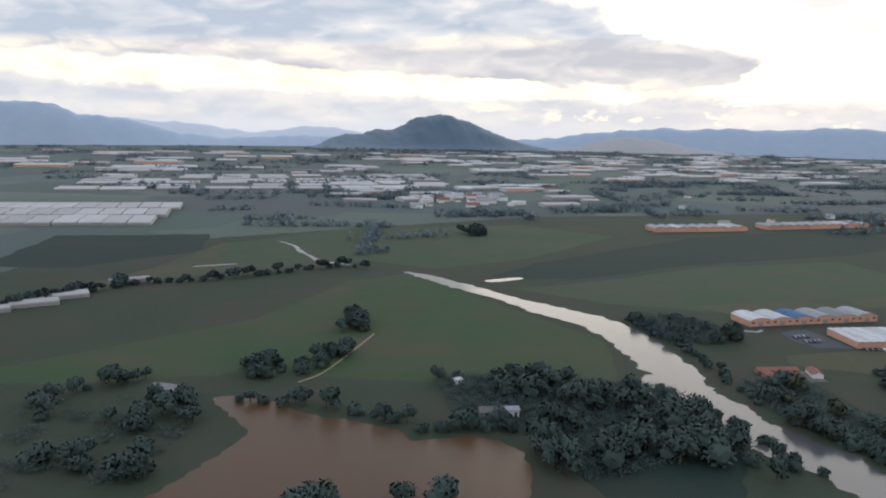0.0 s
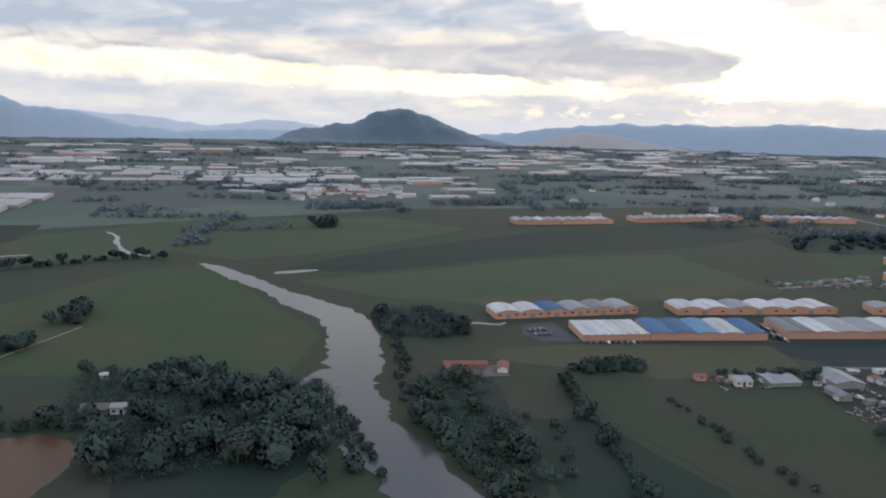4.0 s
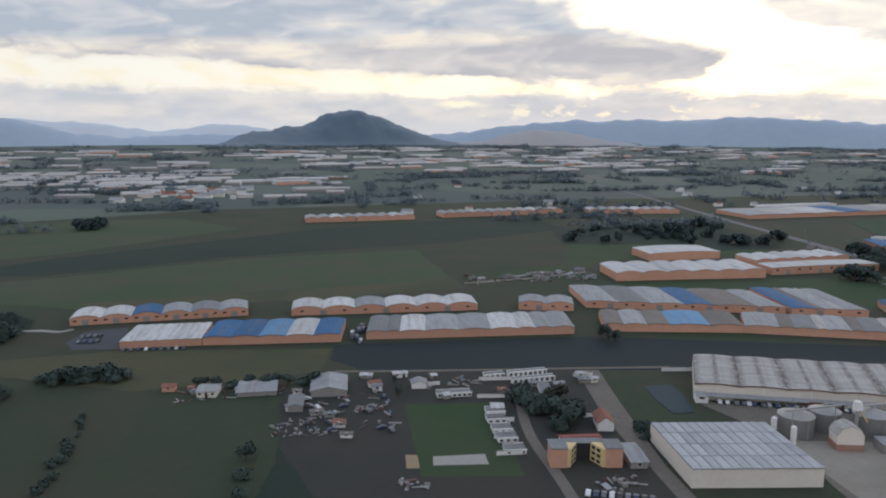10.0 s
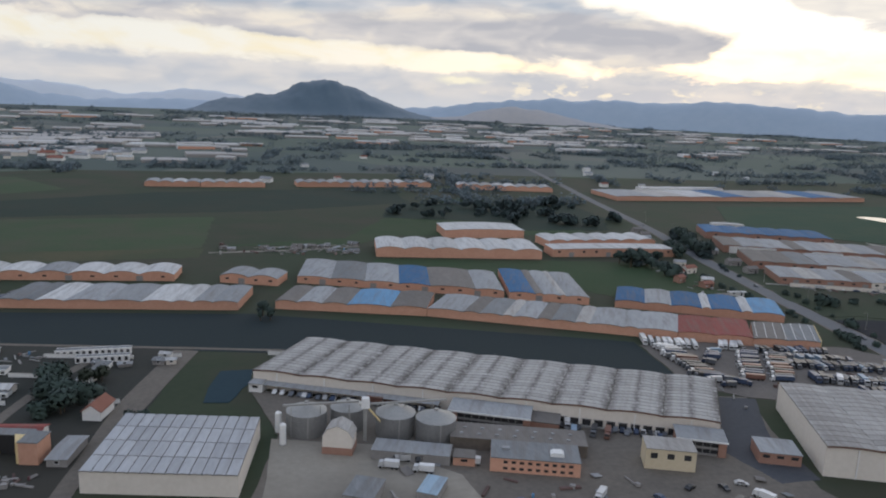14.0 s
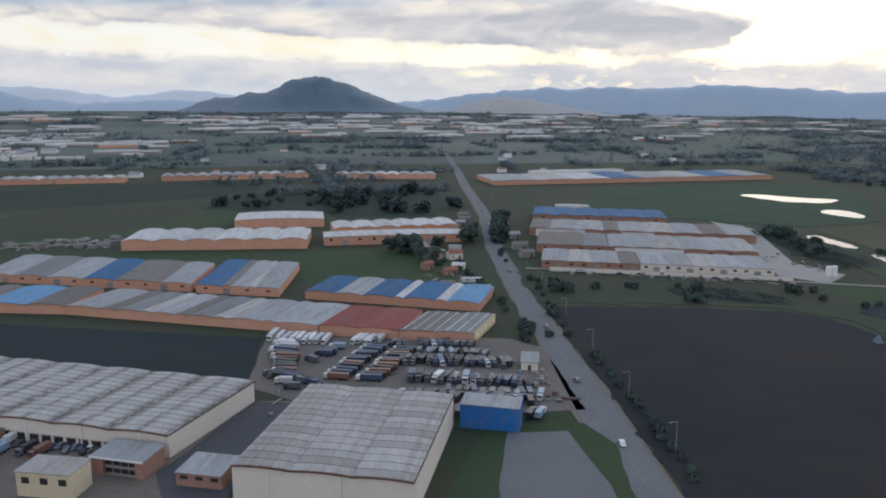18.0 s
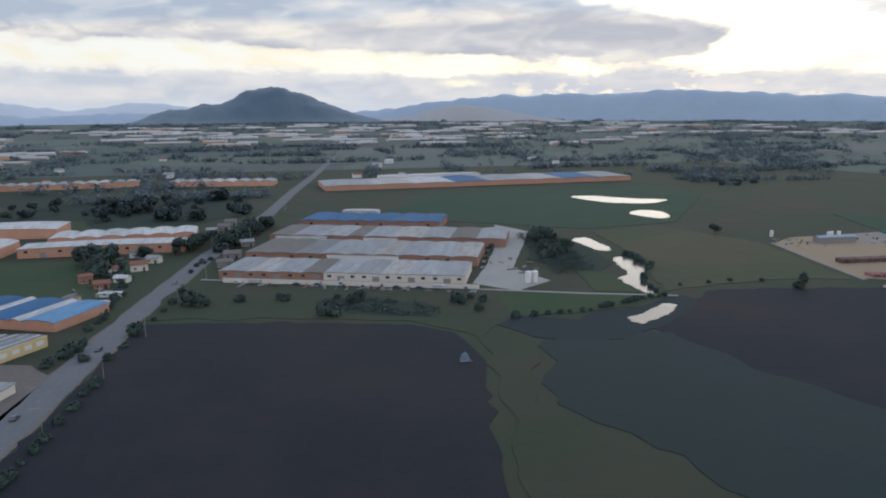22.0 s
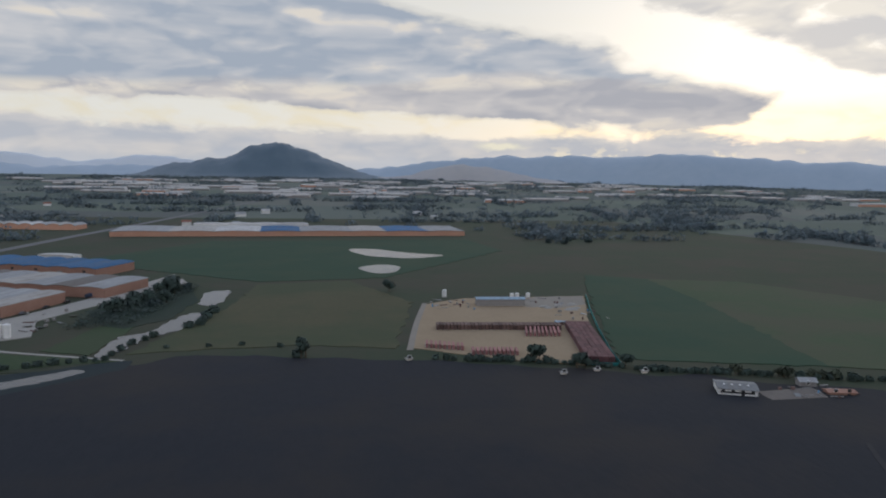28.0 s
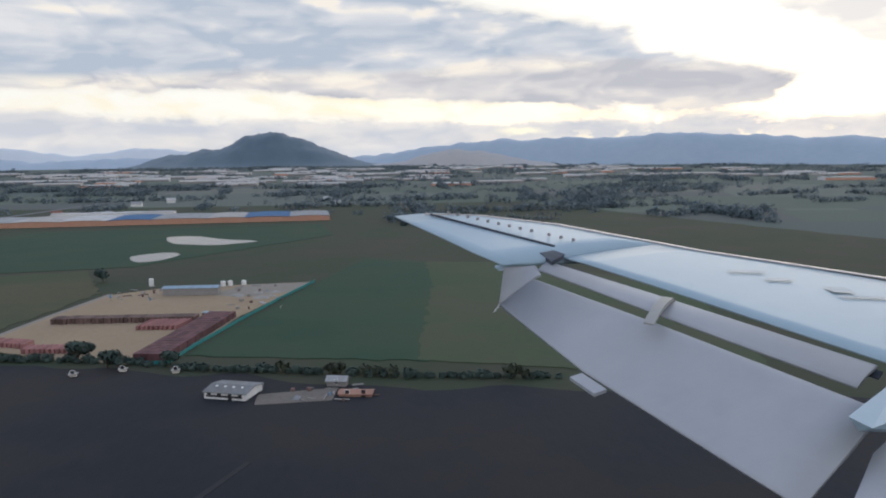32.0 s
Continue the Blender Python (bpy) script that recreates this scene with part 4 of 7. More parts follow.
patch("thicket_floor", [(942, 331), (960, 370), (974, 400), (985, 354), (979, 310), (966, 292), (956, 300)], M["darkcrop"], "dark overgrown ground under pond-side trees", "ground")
patch("marsh_pool", [(940, 219), (947, 221), (954, 226), (963, 233), (967, 229), (960, 221), (950, 214), (941, 210)], M["water"], "pale open water in the reed bed", "pond", 1.2, z=0.24)
patch("marsh_pool", [(914, 206), (922, 210), (931, 215), (940, 220), (941, 210), (930, 204), (920, 203)], M["murk"], "dull shallow water among reeds", "pond", 1.0, z=0.22)
patch("dry_field", [(975, 252), (1000, 330), (1010, 400), (1060, 410), (1085, 340), (1066, 250), (1030, 258)], M["dry"], "olive grazing field between ponds")
patch("pond", [(965, 250), (967, 278), (975, 285), (980, 305), (986, 321), (993, 320), (993, 308), (987, 289), (980, 280), (975, 270), (972, 256)], M["water"], "pale narrow pond behind a hedge", "pond", 2.6, z=0.24)
patch("pond", [(986, 375), (998, 380), (997, 352), (993, 341), (987, 342)], M["water"], "small pale pond by the factory", "pond", 2.4, z=0.24)
patch("meadow", [(880, 500), (960, 640), (1180, 650), (1190, 560), (1080, 420), (1010, 410), (930, 470)], M["emerald"], "green meadow in front of the long greenhouses")
patch("pond", [(1071, 534), (1076, 572), (1087, 566), (1099, 542), (1108, 506), (1123, 507), (1142, 503), (1127, 495), (1106, 494), (1089, 508)], M["water"], "pale flooded hollow in a meadow", "pond", 6.0, z=0.24)
patch("pond", [(1072, 455), (1078, 475), (1102, 482), (1096, 456), (1084, 449)], M["water"], "pale strip of flood water in a meadow", "pond", 2.0, z=0.24)
patch("factory_yard", [(900, 286), (917, 321), (940, 376), (960, 443), (972, 410), (945, 350), (928, 312), (935, 282), (915, 268)], M["concrete"], "pale concrete yard beside the factory", "yard", 0.4, 2)
strip("wall_path", [(782, 326), (840, 302), (898, 276), (940, 257), (976, 243)], [1.6, 1.6, 1.6, 1.6, 1.6], M["concrete"], "pale track along the edge of the factory grounds", "path")
patch("container_yard", [(1072, 250), (1081, 293), (1091, 334), (1112, 348), (1177, 350), (1152, 281), (1142, 236), (1137, 220), (1127, 219), (1100, 230)], M["earth"], "bare tan earth yard with rows of crates", "yard", 0.8, 2)
patch("gravel_corner", [(1134, 330), (1150, 349), (1176, 349), (1168, 326), (1152, 318), (1138, 322)], M["gravel"], "grey gravel corner of the earth yard", "yard", 1.0)
strip("yard_track", [(1071, 246), (1080, 290), (1091, 336)], [2.4, 2.4, 2.4], M["gravel"], "pale track along the earth yard", "path")
patch("green_field", [(1141, 226), (1180, 352), (1206, 424), (1240, 405), (1236, 330), (1212, 206)], M["emerald"], "lush green field beside a teal fence")
patch("dry_field", [(1209, 208), (1231, 330), (1238, 404), (1290, 390), (1340, 300), (1300, 170)], M["grass"], "brownish green pasture beside a green field")
patch("farm_track", [(1166, 184), (1186, 186), (1184, 176), (1166, 176)], M["yardmud"], "bare earth between farm sheds", "yard", 0.6, 3)
strip("field_track", [(1150, 100), (1158, 122), (1168, 142)], [1.5, 1.5, 1.2], M["track"], "faint track across ploughed soil", "path")

for k in range(60):
    pts = smooth_line([(739, 112), (745, 152), (754, 210), (764, 282), (783, 389), (809, 505), (835, 661), (866, 830)], 20)
    i = 2 * k
    if i + 1 >= len(pts):
        break
    d = (pts[i + 1] - pts[i])
    c, u_ = (pts[i] + pts[i + 1]) / 2, d.normalized()
    n_ = Vector((-u_.y, u_.x))
    q = [c - u_ * 1.3 + n_ * 0.12, c + u_ * 1.3 + n_ * 0.12, c + u_ * 1.3 - n_ * 0.12, c - u_ * 1.3 - n_ * 0.12]
    tagged(new("lane_mark", Shape().prism([(p.x, p.y) for p in q], 0.19, 0.205, 2).mesh("lane_mark", M["line"])), "faded pale lane mark on the highway", "road marking", kind="structure")

# ---- trees ----
def leaf_crown(seed, tall, wide, base, clumps, leaf, spread=1.0):
    """A crown of many small tilted leaf clumps in an uneven outline with gaps."""
    rnd, sh = random.Random(seed), Shape()
    lobes = [(rnd.uniform(-0.32, 0.32) * wide, rnd.uniform(-0.32, 0.32) * wide, base + (tall - base) * rnd.uniform(0.2, 0.8), rnd.uniform(0.28, 0.45) * wide) for _ in range(6)]
    # a lumpy mass of inner leaves in each lobe closes the crown
    for lx, ly, lz, lr in lobes:
        rings, seg_ = 5, 9
        pts = [(lx, ly, lz + 0.62 * lr)]
        for i in range(1, rings):
            for k in range(seg_):
                a, b = math.pi * i / rings, 2 * math.pi * k / seg_
                r = lr * rnd.uniform(0.5, 0.78)
                pts.append((lx + r * math.sin(a) * math.cos(b), ly + r * math.sin(a) * math.sin(b), max(base * 0.7, lz + 0.8 * r * math.cos(a))))
        pts.append((lx, ly, max(base * 0.7, lz - 0.6 * lr)))
        last = len(pts) - 1
        faces = [(0, 1 + k, 1 + (k + 1) % seg_) for k in range(seg_)] + [(last, last - seg_ + (k + 1) % seg_, last - seg_ + k) for k in range(seg_)]
        faces += [(1 + i * seg_ + k, 1 + (i + 1) * seg_ + k, 1 + (i + 1) * seg_ + (k + 1) % seg_, 1 + i * seg_ + (k + 1) % seg_) for i in range(rings - 2) for k in range(seg_)]
        sh.add(pts, faces)
    for _ in range(clumps):
        lx, ly, lz, lr = rnd.choice(lobes)
        d = Vector((rnd.gauss(0, 1), rnd.gauss(0, 1), rnd.gauss(0, 1))).normalized() * lr * rnd.uniform(0.55, 1.05)
        c = Vector((lx, ly, lz)) + Vector((d.x, d.y, d.z * 0.8))
        c.z = max(c.z, base * 0.7)
        s = leaf * rnd.uniform(0.6, 1.4)
        a = Vector((rnd.gauss(0, 1), rnd.gauss(0, 1), rnd.gauss(0, 1))).normalized()
        b = a.cross(Vector((rnd.gauss(0, 1), rnd.gauss(0, 1), rnd.gauss(0, 1)))).normalized()
        n = a.cross(b)
        sh.add([c + a * s, c + b * s * 0.8, c - a * s, c - b * s * 0.8, c + n * s * 0.7], [(0, 1, 4), (1, 2, 4), (2, 3, 4), (3, 0, 4)])
    return sh


def trunk_shape(seed, tall, r):
    rnd, sh = random.Random(seed), Shape()
    sh.tube(0, 0, -0.3, tall * 0.45, r, r * 0.6, 7)
    for _ in range(5):
        a, k = rnd.uniform(0, 6.28), rnd.uniform(0.25, 0.45) * tall
        e = Vector((math.cos(a) * tall * 0.22, math.sin(a) * tall * 0.22, tall * rnd.uniform(0.55, 0.8)))
        b = Vector((0, 0, k))
        s = Vector((-math.sin(a), math.cos(a), 0)) * r * 0.35
        u = Vector((0, 0, r * 0.35))
        sh.add([b + s, b - s, b + u * 2, e + s * 0.3, e - s * 0.3, e + u * 0.6], [(0, 1, 4, 3), (1, 2, 5, 4), (2, 0, 3, 5), (3, 4, 5), (0, 2, 1)])
    return sh


TREES, COPSE, COPSE_N = {}, Shape(), []


def soften(me, normals):
    """Shade the leaves as one rounded mass."""
    me.shade_smooth()
    me.normals_split_custom_set_from_vertices([Vector(n).normalized()[:] for n in normals])


CROWN_MID = {}


def tree_kind(key, seed, tall, wide, base, clumps, leaf, leaves, label):
    low = key == "bush"
    t = thing("bush" if low else "tree", pose(0, 0, -500 - 20 * seed), label, "bush" if low else "tree", "bushes of the valley" if low else "trees of the valley")
    part("trunk", trunk_shape(seed, tall, 0.03 * tall + 0.08), M["bark"], t)
    crown = part("crown", leaf_crown(seed, tall, wide, base, clumps, leaf), M[leaves], t, "", True)
    mid = Vector((0, 0, base + 0.3 * (tall - base)))
    soften(crown.data, [(v.co - mid) / wide + Vector((0, 0, 0.45)) for v in crown.data.vertices])
    CROWN_MID[key] = (mid, wide)
    TREES[key] = [t, True]


tree_kind("round", 1, 8.5, 8.0, 1.6, 620, 0.6, "foliage", "broad dark green leafy tree")
tree_kind("tall", 2, 10.5, 6.5, 1.6, 600, 0.58, "foliage", "tall dark green leafy tree")
tree_kind("bush", 3, 4.0, 6.4, 0.3, 380, 0.5, "foliage", "low spreading dark green bush")
tree_kind("olive", 4, 7.5, 7.5, 1.2, 560, 0.58, "olive", "yellowish olive green leafy tree")
tree_kind("wide", 5, 7.0, 10.0, 1.0, 760, 0.6, "foliage", "wide dark green leafy tree")
tree_kind("slim", 6, 9.5, 3.4, 0.8, 360, 0.45, "foliage", "slim upright dark green tree")
TRND = random.Random(11)


def tree(x, y, key="round", size=1.0):
    src = TREES[key]
    m = Matrix.Translation((x, y, 0)) @ pose(0, 0, 0, 0, 0, TRND.uniform(0, 360)) @ Matrix.Scale(size * TRND.uniform(0.85, 1.15), 4)
    if y > 480 or (y > 330 and key == "bush"):
        crown = next(c for c in src[0].children if c.name.startswith("crown")).data
        COPSE.add([m @ v.co for v in crown.vertices], [tuple(p.vertices) for p in crown.polygons])
        mid, wide = CROWN_MID[key]
        turn_ = m.to_3x3().normalized()
        COPSE_N.extend(turn_ @ ((v.co - mid) / wide + Vector((0, 0, 0.45))) for v in crown.vertices)
        return None
    if src[1]:
        src[1] = False
        src[0].matrix_world = m
        return src[0]
    o = copy_thing(src[0], m)
    o.matrix_basis = m
    return o


def grove(n, x0, x1, y0, y1, keys=("round", "tall", "wide", "bush"), size=1.0, inside=None):
    done = 0
    while done < n:
        x, y = TRND.uniform(x0, x1), TRND.uniform(y0, y1)
        if inside and not inside(x, y):
            done += 0.2
            continue
        tree(x, y, TRND.choice(keys), size * TRND.uniform(0.7, 1.15))
        done += 1


def hedge(pts, gap, keys=("bush", "bush", "round"), size=0.8, jitter=1.5):
    for (ax, ay), (bx, by) in zip(pts, pts[1:]):
        n = max(1, int(math.hypot(bx - ax, by - ay) / gap))
        for i in range(n):
            k = (i + TRND.random() * 0.6) / n
            tree(ax + (bx - ax) * k + TRND.uniform(-jitter, jitter), ay + (by - ay) * k + TRND.uniform(-jitter, jitter), TRND.choice(keys), size * TRND.uniform(0.7, 1.2))


# first stretch: lake and river banks
grove(50, 78, 158, 195, 305, ("round", "tall", "wide"), 1.05, lambda x, y: y < 312 - 0.42 * (x - 75) and y > 205 + 0.2 * (x - 100))
grove(10, 60, 112, 285, 308, ("round", "wide", "bush"), 0.8)
grove(9, -18, 6, 312, 340, ("wide", "bush"), 0.9)
grove(7, 10, 28, 326, 350, ("wide", "round"), 0.85)
grove(4, 30, 40, 398, 420, ("wide",), 0.8)
grove(4, 26, 38, 380, 402, ("round", "wide"), 0.85)
hedge([(-24, 290), (4, 282), (26, 268), (44, 254)], 5.5, ("bush", "round"), 0.8)
hedge([(44, 250), (62, 250), (80, 246)], 4.5, ("bush", "round", "wide"), 0.8)
hedge([(-100, 300), (-60, 322), (-82, 318)], 6, ("bush", "round"), 0.8)
grove(20, -100, -36, 225, 292, ("round", "wide", "bush", "tall"), 0.9)
grove(16, -12, 42, 178, 206, ("wide", "round"), 0.9)
hedge([(-78, 524), (-30, 544), (37, 577), (60, 566)], 5, ("bush", "round"), 0.75)
hedge([(-175, 452), (-140, 490), (-110, 520), (-80, 530)], 6, ("bush", "round", "wide"), 0.8)
hedge([(190, 392), (194, 345), (192, 300), (186, 275), (186, 250)], 7, ("bush", "bush", "round"), 0.7)
grove(26, 184, 218, 182, 276, ("wide", "bush", "olive", "bush", "wide"), 0.85, lambda x, y: x > 188 + 0.25 * max(0, 222 - y))
grove(22, 190, 234, 340, 392, ("wide", "bush", "bush"), 0.9)
hedge([(186, 240), (194, 206), (200, 180), (208, 130)], 6, ("round", "wide", "bush", "olive"), 0.85)
hedge([(150, 280), (158, 250), (164, 225), (166, 190)], 8, ("bush",), 0.7)
grove(12, 140, 162, 190, 245, ("round", "tall", "bush"), 0.9)
hedge([(262, 281), (294, 276.5)], 1.9, ("wide", "bush", "wide"), 0.7, 3)
hedge([(256, 272), (250, 237), (248, 208), (241, 173), (232, 110)], 3.6, ("bush", "bush", "wide"), 0.55, 1.8)
hedge([(288, 240), (288, 205), (292, 150)], 5, ("bush",), 0.42, 2)
hedge([(222, 232), (236, 228), (222, 180)], 8, ("bush",), 0.5)
hedge([(178, 735), (200, 742)], 6, ("wide",), 0.9)
grove(5, 176, 200, 740, 765, ("wide", "round"), 1.1)
# village and school
hedge([(320, 262), (345, 258), (372, 254)], 5, ("bush", "round"), 0.55)
hedge([(397, 250), (396, 228)], 5, ("bush", "slim"), 0.5)
grove(14, 436, 456, 192, 222, ("round", "wide", "olive"), 0.8)
hedge([(470, 190), (464, 176)], 5, ("bush",), 0.6)
grove(3, 498, 508, 272, 290, ("tall", "slim"), 0.9)
hedge([(344, 196), (340, 150), (330, 80)], 10, ("bush", "round"), 0.7)
# sheds, highway
hedge([(749, 330), (751, 305), (752, 285), (750, 250)], 6, ("bush",), 0.5)
grove(12, 722, 764, 330, 392, ("round", "tall", "bush"), 0.85, lambda x, y: x < 744 + 0.19 * (y - 280))
hedge([(787, 390), (799, 430), (806, 452), (814, 481)], 1.9, ("bush", "round", "bush"), 0.95, 2.0)
hedge([(771, 396), (780, 430)], 3.4, ("round", "tall"), 0.9, 1.0)
tree(736, 347, "wide", 1.0)
tree(732, 350, "round", 0.9)
tree(767, 390, "tall", 1.1)
tree(764, 393, "slim", 1.1)
for bx, by, bs in ((782, 281, 1.1), (786, 278, 0.9), (833, 252, 1.0), (836, 250, 0.8), (766, 244, 0.8), (755, 218, 0.6), (886, 258, 0.8)):
    tree(bx, by, "bush", bs)
hedge([(774, 340), (786, 380)], 9, ("bush",), 0.5)
hedge([(762, 215), (771, 270), (777, 310)], 13, ("bush",), 0.45)
hedge([(751, 110), (757, 150), (763, 200)], 5, ("bush",), 0.42, 0.8)
hedge([(745, 214), (752, 236)], 3, ("bush",), 0.6)
grove(30, 690, 800, 520, 640, ("round", "wide", "bush"), 1.1, lambda x, y: x < 795 + 0.16 * (y - 500))
grove(26, 610, 765, 555, 622, ("wide", "bush", "round"), 0.9)
grove(7, 778, 860, 262, 296, ("bush",), 0.65)
grove(4, 880, 905, 240, 262, ("bush",), 0.6)
hedge([(900, 231), (927, 231), (947, 237), (974, 246)], 4.0, ("bush",), 0.42, 0.8)
grove(16, 944, 984, 296, 392, ("bush", "round", "wide", "bush"), 0.8, lambda x, y: abs(x - 962 - 0.16 * (y - 345)) < 9)
hedge([(970, 250), (974, 268), (982, 282)], 5, ("bush",), 0.45, 0.8)
hedge([(990, 290), (996, 318), (994, 332)], 6, ("bush",), 0.6)
tree(1033, 240, "slim", 0.9)
tree(1034.6, 240.6, "slim", 0.75)
tree(1032, 241, "bush", 0.6)
hedge([(985, 258), (1010, 262), (1034, 256)], 12, ("bush",), 0.35)
hedge([(1078, 234), (1092, 229), (1108, 226), (1124, 221), (1138, 214)], 2.6, ("bush",), 0.42, 0.9)
hedge([(1140, 212), (1174, 202), (1207, 191), (1245, 184)], 1.9, ("bush", "bush", "bush", "olive"), 0.42, 0.8)
for hx, hy, hs in ((1111, 227, 0.6), (1113, 228, 0.5), (1122, 216, 0.55), (1125, 216, 0.5), (1139, 216, 0.6)):
    tree(hx, hy, "round", hs)
grove(4, 1200, 1290, 600, 640, ("bush", "round", "wide"), 0.8)
tree(1078, 372, "round", 0.7)


for cx_, cy_ in ((722, 372), (726, 380), (730, 374), (735, 384), (719, 381)):
    tree(cx_, cy_, "tall", 1.0)


def undergrowth(name, label, n, x0, x1, y0, y1, high, inside, seed):
    """Low thicket that closes the canopy between the trees."""
    rnd, sh, ns = random.Random(seed), Shape(), []
    while n > 0:
        x, y = rnd.uniform(x0, x1), rnd.uniform(y0, y1)
        n -= 1
        if not inside(x, y):
            continue
        h = high * rnd.uniform(0.4, 1.0) * (0.7 + 0.6 * noise.noise((x * 0.08, y * 0.08, seed)))
        for _ in range(13):
            c = Vector((x + rnd.gauss(0, 1.1), y + rnd.gauss(0, 1.1), max(0.2, h * rnd.uniform(0.3, 1.0))))
            p = [c + 0.48 * Vector((rnd.uniform(-1, 1), rnd.uniform(-1, 1), rnd.uniform(-0.8, 0.8))) for _ in range(4)]
            sh.add(p, [(0, 1, 2), (0, 2, 3), (0, 3, 1), (1, 3, 2)])
            ns.extend((v - Vector((x, y, 0.3 * h))) / 2.5 + Vector((0, 0, 0.5)) for v in p)
    me = sh.mesh(name, M["foliage"], True)
    soften(me, ns)
    tagged(new(name, me), label, "undergrowth", kind="stuff")


undergrowth("woodland_undergrowth", "dark dense undergrowth between riverside trees", 2600, 60, 158, 198, 306, 5.0, lambda x, y: y < 312 - 0.42 * (x - 75) and y > 205 + 0.2 * (x - 100) and not (112 < x < 136 and 220 < y < 234) and (x > 84 or y > 262), 3)
undergrowth("riverside_undergrowth", "dark dense bushes along the river", 1100, 184, 222, 182, 282, 4.0, lambda x, y: noise.noise((x * 0.07, y * 0.07, 2)) > -0.05 and x > 186 + 0.25 * max(0, 222 - y), 4)
undergrowth("copse_undergrowth", "dark copse beside the warehouses", 700, 188, 236, 338, 396, 4.5, lambda x, y: ((x - 212) / 25) ** 2 + ((y - 366) / 30) ** 2 < 1, 5)
undergrowth("pond_thicket", "dark thicket beside ponds", 700, 942, 986, 294, 398, 4.0, lambda x, y: abs(x - 962 - 0.16 * (y - 345)) < 11, 6)
undergrowth("verge_shrubs", "low dark shrubs in rough grass", 380, 832, 876, 240, 274, 1.6, lambda x, y: abs(y - 272 + 0.62 * (x - 834)) < 11 and noise.noise((x * 0.1, y * 0.1, 4)) > -0.1, 9)
undergrowth("lakeside_undergrowth", "dark bushes on the lake shore", 700, -100, -36, 225, 300, 3.5, lambda x, y: noise.noise((x * 0.06, y * 0.06, 8)) > 0.0 and x < -42 + 0.2 * (y - 240), 7)


def far_woods():
    """Hedges, copses and tree rows of the far plain, past counting."""
    rnd, sh, ns = random.Random(5), Shape(), []

    def clump(x, y, s):
        h = s * rnd.uniform(0.9, 1.6)
        for _ in range(24 if y < 1500 else 14):
            a, r = rnd.uniform(0, 6.283), s * math.sqrt(rnd.random())
            c = Vector((x + r * math.cos(a), y + r * math.sin(a), h * rnd.uniform(0.05, 1.0) * (1.15 - 0.5 * r / s)))
            k = s * rnd.uniform(0.22, 0.42)
            p = [c + k * Vector((rnd.uniform(-1, 1), rnd.uniform(-1, 1), rnd.uniform(-0.7, 0.8))) for _ in range(4)]
            sh.add(p, [(0, 1, 2), (0, 2, 3), (0, 3, 1), (1, 3, 2)])
            ns.extend((v - Vector((x, y, 0.3 * h))) / (1.5 * s) + Vector((0, 0, 0.6)) for v in p)

    for _ in range(560):
        y = 640 + 3200 * rnd.random() ** 1.5
        x = 650 + rnd.uniform(-0.62, 1.05) * (y + 300)
        if y < 900 and 120 < x < 660 or (820 < x < 1230 and y < 850):
            continue
        a, n = rnd.choice((0.12, 0.12, -0.2, 1.5)) + rnd.uniform(-0.15, 0.15), rnd.randint(4, 26)
        for i in range(n):
            d = (i - n / 2) * rnd.uniform(5, 8)
            clump(x + d * math.cos(a) + rnd.uniform(-4, 4), y + d * math.sin(a) + rnd.uniform(-4, 4), rnd.uniform(3.0, 6.5) * (1 + y / 5000))
    for _ in range(800):
        x, y = rnd.uniform(150, 1600), rnd.uniform(2900, 3950)
        clump(x, y, rnd.uniform(5, 9))
    for _ in range(380):
        y = 700 + 1500 * rnd.random()
        clump(900 + rnd.uniform(0.2, 0.9) * y, y, rnd.uniform(3, 6))
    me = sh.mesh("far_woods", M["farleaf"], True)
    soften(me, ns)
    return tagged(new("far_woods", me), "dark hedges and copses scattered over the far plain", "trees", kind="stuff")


far_woods()
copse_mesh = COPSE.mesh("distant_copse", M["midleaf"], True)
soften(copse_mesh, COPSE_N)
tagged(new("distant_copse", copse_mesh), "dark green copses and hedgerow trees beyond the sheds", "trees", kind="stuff")


